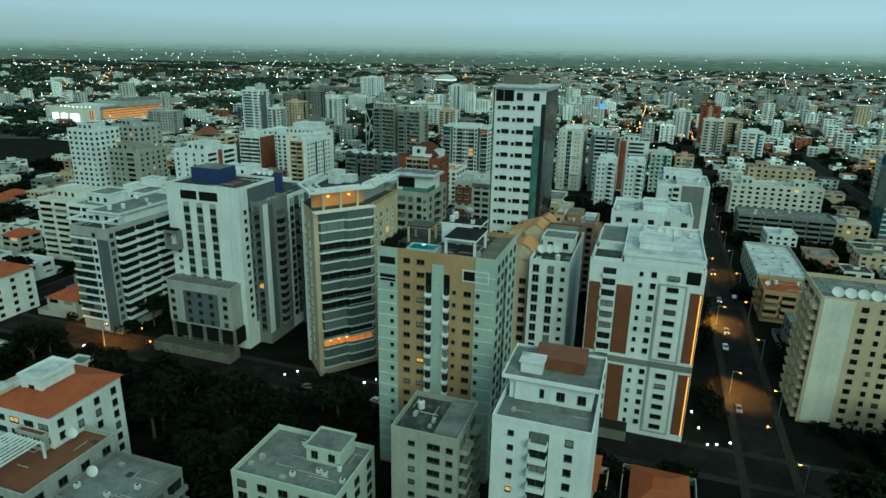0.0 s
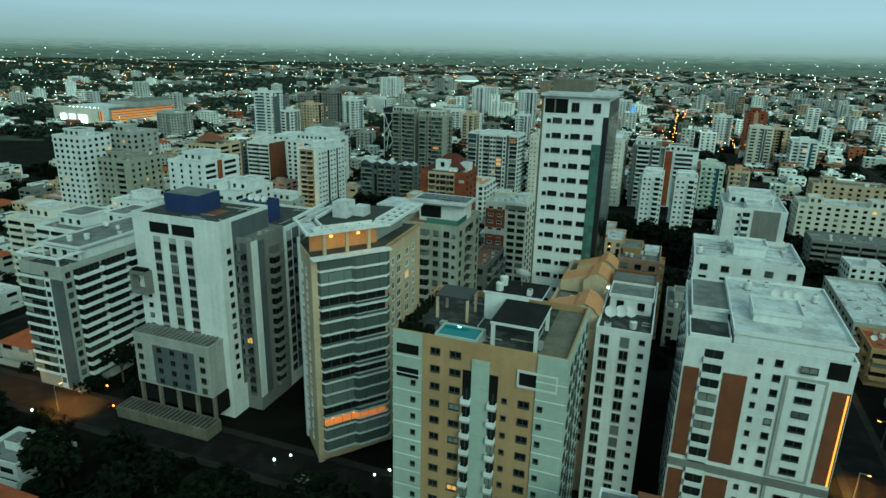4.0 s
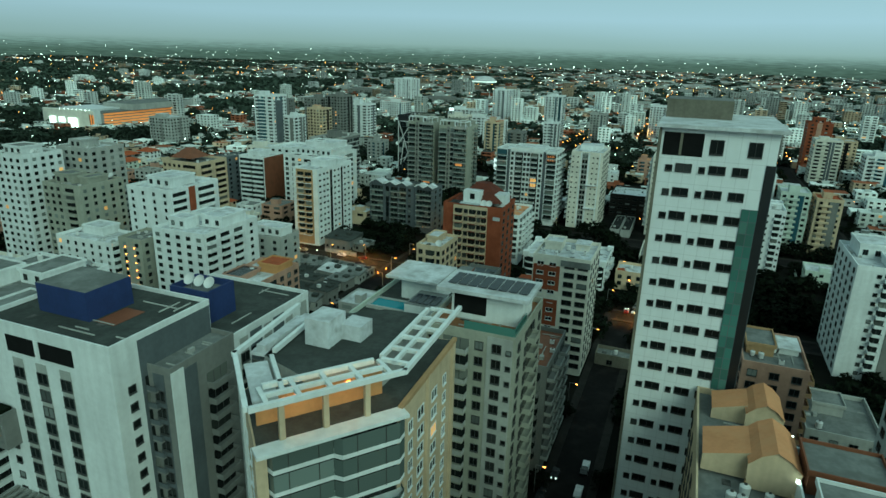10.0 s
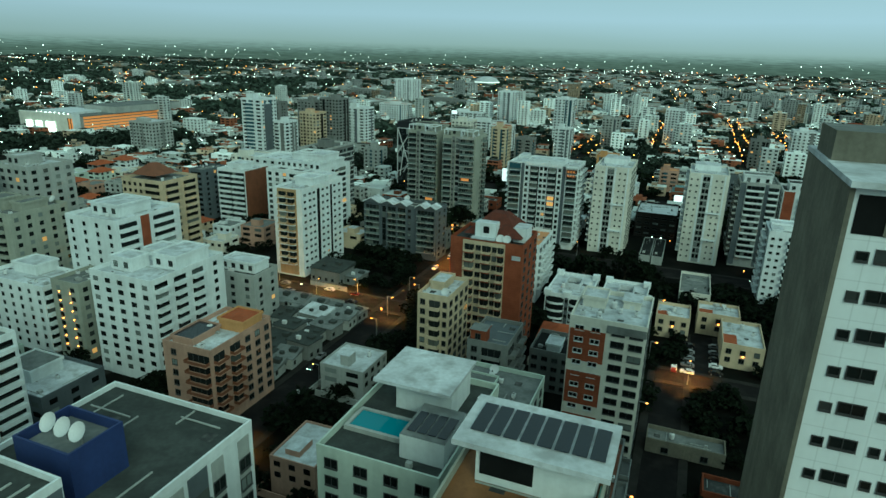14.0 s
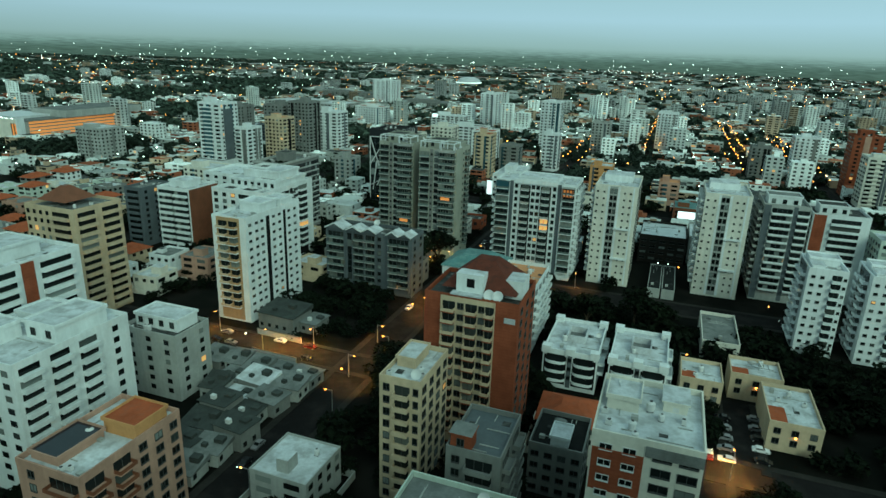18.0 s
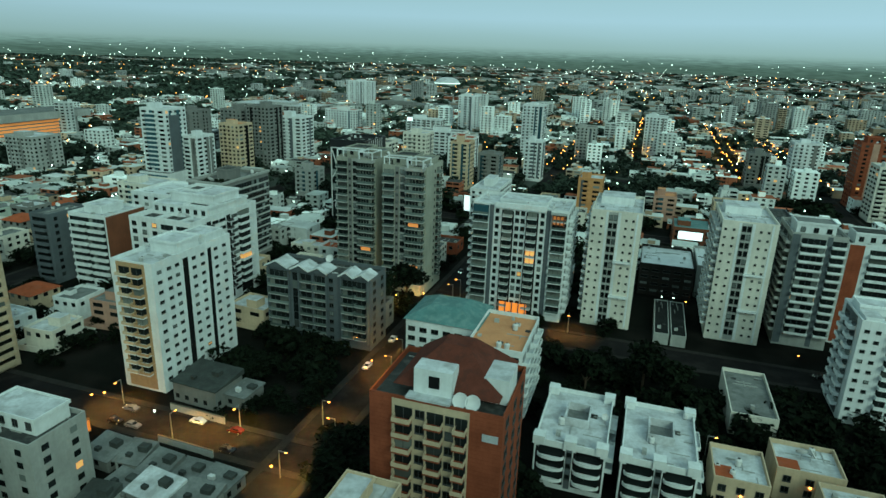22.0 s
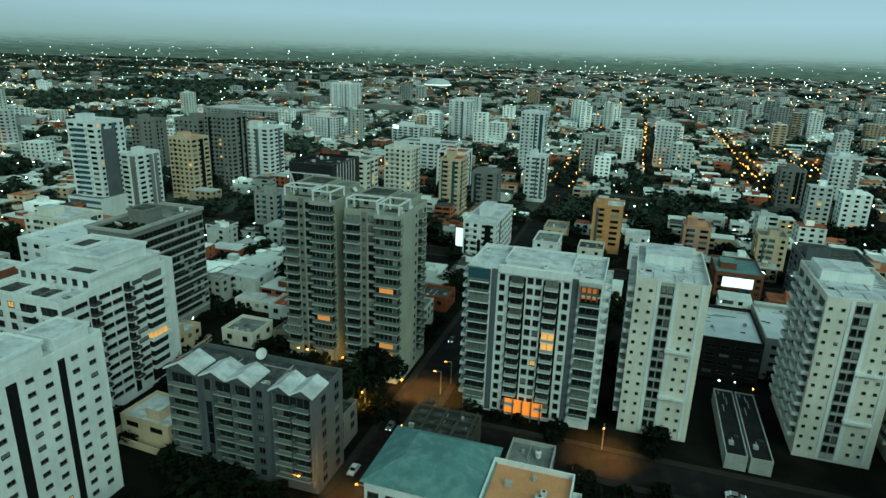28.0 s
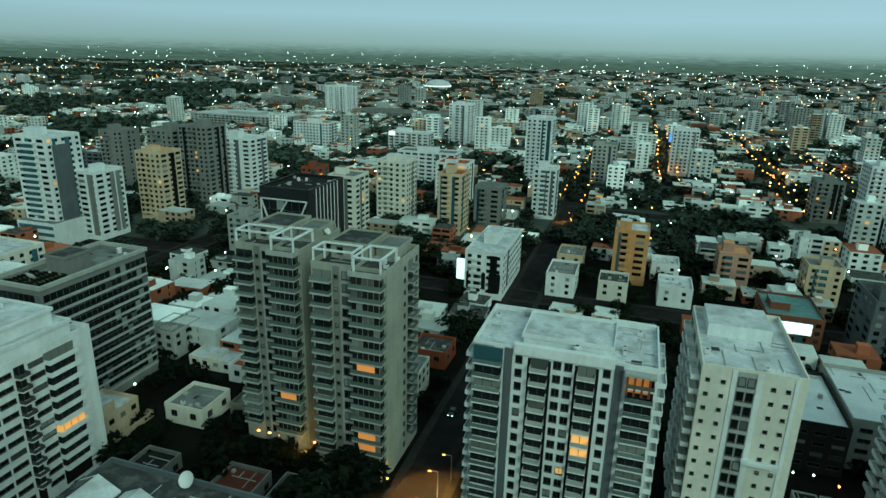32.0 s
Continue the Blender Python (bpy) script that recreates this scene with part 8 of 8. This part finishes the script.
# ---- landmarks of the distance ----
def lit_mall():
    top = thing("lit_mall", at(-470, 408), "large shopping mall with lit white windows and orange washed fronts", "building")
    w, d, h = 64.0, 96.0, 17.0
    part("wall", Mesh("pale_grey_paint").box(-w, 0, 0, 0, d, h - 1.5), top)
    part("roof", Mesh("roof_grey").box(-w - 1, -1, h - 1.5, 1, d + 1, h - 1.0), top)
    k = Mesh("ivory_paint")
    for i in range(8):
        a0, a1 = math.pi * i / 8, math.pi * (i + 1) / 8
        p, q = (-w * 0.5 - math.cos(a0) * w * 0.49, -4.5 * math.sin(a0)), (-w * 0.5 - math.cos(a1) * w * 0.49, -4.5 * math.sin(a1))
        k.face([(p[0], p[1], 1), (q[0], q[1], 1), (q[0], q[1], h), (p[0], p[1], h)])
        k.face([(p[0], p[1], h), (q[0], q[1], h), (q[0], 2, h), (p[0], 2, h)])
    part("curved_front", k, top, "ivory curved front wall")
    for i, (a, b) in enumerate(((-50, -43), (-39, -32), (-28, -18))):
        part("lit_window", Mesh("lit_white").box(a, -5.0, 3, b, -4.7, 11), top, "glowing white shop window")
    part("lit_corner", Mesh("lit_amber").box(-w * 0.22, -2.4, 2, -1, -2.0, 14), top, "orange lit glazed corner")
    for i in range(6):
        part("mullion", Mesh("brown_cladding").box(-w * 0.22 + i * 2.6, -2.7, 2, -w * 0.22 + 0.7 + i * 2.6, -2.4, 14.5), top)
    part("corner_pier", Mesh("white_paint").box(-0.8, -3.0, 0, 1.4, 2.0, h + 1), top, "white corner pier")
    for i in range(6):
        z = 2.0 + i * 2.3
        part("lit_band", Mesh("lit_amber").box(0.1, 6, z, 0.5, d * 0.9, z + 1.5), top, "orange lit gallery")
        part("floor_edge", Mesh("far_warm").box(0.0, 6, z + 1.5, 0.9, d * 0.9, z + 2.3), top)
    part("rear_hall", Mesh("pale_grey_paint", "roof_grey").box(-w * 0.5, d * 0.35, h - 1.2, 3, d * 1.1, h + 4, 0, 1), top, "grey upper hall")
    part("skylight", Mesh("metal_white").box(-w * 0.8, 6, h - 1.0, -w * 0.2, d * 0.4, h + 0.6), top, "white sheet skylight roof")
    for i in range(9):
        part("roof_lamp", Mesh("lamp_white").box(-w * 0.7 + i * 5, 1, h, -w * 0.7 + 0.5 + i * 5, 1.5, h + 0.5), top)


lit_mall()


def dome():
    top = thing("dome_hall", at(-464, 1406), "distant round hall with a pale lit dome", "building")
    part("drum", Mesh("far_grey").tube(0, 0, 0, 10, 27, 27, 32), top)
    k = Mesh("roof_white")
    n = 28
    for j in range(5):
        a, b = j / 5 * math.pi / 2, (j + 1) / 5 * math.pi / 2
        for i in range(n):
            p, q = 2 * math.pi * i / n, 2 * math.pi * (i + 1) / n
            f = lambda t, s: (26 * math.cos(t) * math.cos(s), 26 * math.cos(t) * math.sin(s), 10 + 12 * math.sin(t))
            k.face([f(a, p), f(a, q), f(b, q), f(b, p)])
    part("dome", k, top, "pale domed roof")
    part("lit_ring", Mesh("lit_white").tube(0, 0, 9.2, 10.6, 27.3, 27.3, 32), top, "glowing ring under the dome")


dome()


def lit_sign(u, v, z, w, h, mat, label):
    top = thing("lit_sign", at(u, v, 0), label, "sign")
    part("post", Mesh("dark_metal").box(-0.3, 0.1, 0, 0.3, 0.6, z), top)
    panel = part("panel", Mesh("dark_metal").box(-w / 2 - 0.2, 0, z - 0.2, w / 2 + 0.2, 0.3, z + h + 0.2), top)
    part("face", Mesh(mat).box(-w / 2, -0.08, z, w / 2, -0.02, z + h), panel, "glowing blank face")


lit_sign(-29.5, 383.0, 4.5, 9, 3.2, "sign_white", "bright white lit advertising panel on a hall")
lit_sign(-123, 392.0, 4.0, 3.5, 7, "sign_white", "tall white lit advertising panel beside trees")
lit_sign(-46, 720, 12, 14, 6, "sign_blue", "blue lit panel on a far block")
lit_sign(-248, 640, 14, 5, 3, "sign_white", "white lit panel far away")


# ---- street lamps and their light ----
def street_lamp(u, v, turn=0.0, power=0.0):
    top = thing("street_lamp", at(u, v, 0.1, turn) @ Matrix.Scale(0.78, 4), "tall steel street lamp glowing orange", "street lamp", "street lamps")
    part("pole", cached("lamppole", lambda: Mesh("steel").tube(0, 0, 0, 7.2, 0.11, 0.07).data("pole")), top)
    arm = part("arm", cached("lamparm", lambda: Mesh("steel").box(0, -0.05, 7.1, 1.8, 0.05, 7.22).data("arm")), top)
    part("lamp_head", cached("lamphead", lambda: Mesh("lamp_orange").box(1.5, -0.18, 6.98, 2.1, 0.18, 7.1).data("lamp_head")), arm, "glowing orange head")
    if power:
        li = new("lamp_light", bpy.data.lights.new("lamp_light", "SPOT"))
        li.data.energy, li.data.color, li.data.shadow_soft_size = power * 6.5, (1.0, 0.36, 0.08), 0.25
        li.data.spot_size, li.data.spot_blend = radians(125), 0.6
        li.matrix_basis = Matrix.Translation((at(u, v, 0.1, turn) @ Matrix.Translation((1.5, 0, 5.2))).translation)


for u, v, t, p in ((-104, 61.5, 90, 5000), (-146, 217, -90, 6000), (-128, 210.5, 90, 6000), (-118, 217.6, -90, 6000), (-103, 208, 0, 5000), (-99.5, 256, 180, 6000), (-99.5, 296, 180, 8000), (-112, 283.5, -90, 4500), (-64, 287.8, -90, 4500), (-23, 202, 90, 5000), (9.4, 66, 90, 6000), (43, 92, 0, 7000), (43, 132, 0, 8000), (-137, 445, 0, 12000), (-99, 488, 180, 12000), (43, 178, 0, 8000), (-104, 225, 0, 6000)):
    street_lamp(u, v, t, p)
for v in range(8, 300, 26):
    street_lamp(52.0, v, 180)
for v in range(112, 330, 27):
    street_lamp(-98.6, v, 180, 5000 if 130 < v < 150 or 240 < v < 260 else 0)
for v in range(120, 260, 30):
    street_lamp(-32.2, v, 0)


# ---- small lamps at entrances, gates and drives ----
def garden_lamp(u, v, warm):
    top = thing("garden_lamp", at(u, v, 0.02), "short dark bollard lamp glowing " + ("orange" if warm else "white") + " beside a drive", "lamp", "garden and entrance lamps")
    part("post", cached("bollard", lambda: Mesh("dark_metal").tube(0, 0, 0, 0.75, 0.09, 0.07).data("post")), top)
    part("lamp_head", cached(("bollard_head", warm), lambda: Mesh("lamp_orange" if warm else "lamp_white").tube(0, 0, 0.75, 0.95, 0.16, 0.2).tube(0, 0, 0.95, 1.05, 0.2, 0.08).data("lamp_head")), top, "glowing head")


for u, v in ((-107.7, 58.7), (-53.5, 63.6), (-51.5, 65.9), (-34.9, 66.6), (-33.0, 68.8), (35.6, 73.8), (36.9, 68.3), (38.6, 68.9), (41.1, 70.4), (34.5, 79.6), (-203.4, 239.4), (-137.2, 216.0), (-24.6, 279.5), (-35.8, 291.2), (-174.6, 308.3), (-39.6, 323.9), (-36.1, 324.3), (-167.6, 291.4)):
    garden_lamp(u, v, False)
for u, v in ((-106.5, 72.1), (-102.0, 71.7), (-94.2, 66.2), (-108.5, 69.2), (48.9, 79.0), (-153.7, 216.3), (-151.9, 217.9), (-105.6, 209.3), (-105.7, 251.8), (-105.6, 248.2), (-60.1, 296.6), (-6.5, 294.6), (-110.8, 298.3), (-109.2, 297.4), (-126.5, 302.5), (-32.5, 322.2)):
    garden_lamp(u, v, True)
for u, v, z, e in ((-121.0, 66.0, 3.0, 2500), (-104.5, 256.0, 3.2, 5000), (-110.0, 295.0, 3.0, 5000), (-126.0, 297.5, 3.0, 3500), (-148.0, 206.0, 3.0, 5000)):
    li = new("lamp_light", bpy.data.lights.new("lamp_light", "POINT"))
    li.data.energy, li.data.color, li.data.shadow_soft_size = e, (1.0, 0.36, 0.08), 0.3
    li.matrix_basis = Matrix.Translation(at(u, v, z).translation)


# ---- cars ----
def car_kind(paint):
    def body():
        k = Mesh(paint)
        side = [(-2.1, 0.35), (2.1, 0.35), (2.15, 0.75), (1.2, 0.95), (-1.9, 0.98), (-2.15, 0.8)]
        cab = [(-1.7, 0.97), (0.95, 0.95), (0.25, 1.45), (-1.2, 1.47)]
        for prof, y in ((side, 0.86), (cab, 0.74)):
            n = len(prof)
            k.face([(x, -y, z) for x, z in prof])
            k.face([(x, y, z) for x, z in reversed(prof)])
            for i in range(n):
                (xa, za), (xb, zb) = prof[i], prof[(i + 1) % n]
                k.face([(xb, -y, zb), (xa, -y, za), (xa, y, za), (xb, y, zb)])
        return k.data("body")

    def glass():
        k = Mesh("glass_dark")
        k.face([(0.95, -0.66, 0.98), (0.95, 0.66, 0.98), (0.3, 0.62, 1.44), (0.3, -0.62, 1.44)])
        for s in (-1, 1):
            k.face([(-1.5, s * 0.752, 1.0), (0.75, s * 0.752, 1.0), (0.22, s * 0.752, 1.4), (-1.15, s * 0.752, 1.4)][::s])
        return k.data("windscreen")
    def wheel():
        k = Mesh("tyre", "steel")
        for s, mt, rr in ((0.11, 0, 0.33), (0.115, 1, 0.19)):
            n = 12
            for y in (-s, s):
                k.face([(rr * math.cos(2 * math.pi * i / n), y, rr * math.sin(2 * math.pi * i / n)) for i in range(n)], mt)
            if not mt:
                for i in range(n):
                    p, q = 2 * math.pi * i / n, 2 * math.pi * (i + 1) / n
                    k.face([(rr * math.cos(p), -s, rr * math.sin(p)), (rr * math.cos(q), -s, rr * math.sin(q)), (rr * math.cos(q), s, rr * math.sin(q)), (rr * math.cos(p), s, rr * math.sin(p))])
        return k.data("wheel")
    return cached(("body", paint), body), cached("carglass", glass), cached("wheel", wheel)


def car(u, v, turn, paint, lights=False):
    words = {"car_white": "white", "car_grey": "grey", "car_black": "black", "car_red": "dark red"}[paint]
    top = thing("car", at(u, v, 0.07, turn) @ Matrix.Scale(0.74, 4), f"{words} saloon car {'with its headlights on' if lights else 'parked at the kerb'}", "car", "cars on the streets")
    b, g, w = car_kind(paint)
    part("body", b, top)
    part("windscreen", g, top)
    for x in (-1.35, 1.35):
        for y in (-0.78, 0.78):
            part("wheel", w, top, "", Matrix.Translation((x, y, 0.33)))
    if lights:
        for y in (-0.6, 0.6):
            part("headlight", cached("headlight", lambda: Mesh("lamp_white").box(2.12, -0.12, 0.62, 2.18, 0.12, 0.78).data("headlight")), top, "", Matrix.Translation((0, y, 0)))


r = random.Random(41)
PAINT = ("car_white", "car_grey", "car_black", "car_white", "car_grey", "car_black", "car_red")
for c, a, b, n in ((47, 40, 240, 12), (-28, 110, 260, 9), (-103, 130, 330, 11)):
    for i in range(n):
        v = r.uniform(a, b)
        s = r.choice((-1, 1))
        go = r.random() < 0.5
        car(c + s * (1.8 if go else 2.9), v, 90 * s if not go else (-90 if s < 0 else 90), r.choice(PAINT), go)
for c, a, b, n in ((214, -190, -110, 6), (283, -95, 20, 6), (64, -130, 30, 7)):
    for i in range(n):
        s = r.choice((-1, 1))
        go = r.random() < 0.5
        car(r.uniform(a, b), c + s * (1.8 if go else 2.8), 0 if s < 0 else 180, r.choice(PAINT), go)
for i in range(10):
    car(-23.2 + (i % 2) * 6.4, 208 + i * 1.9, 0 if i % 2 else 180, r.choice(PAINT))
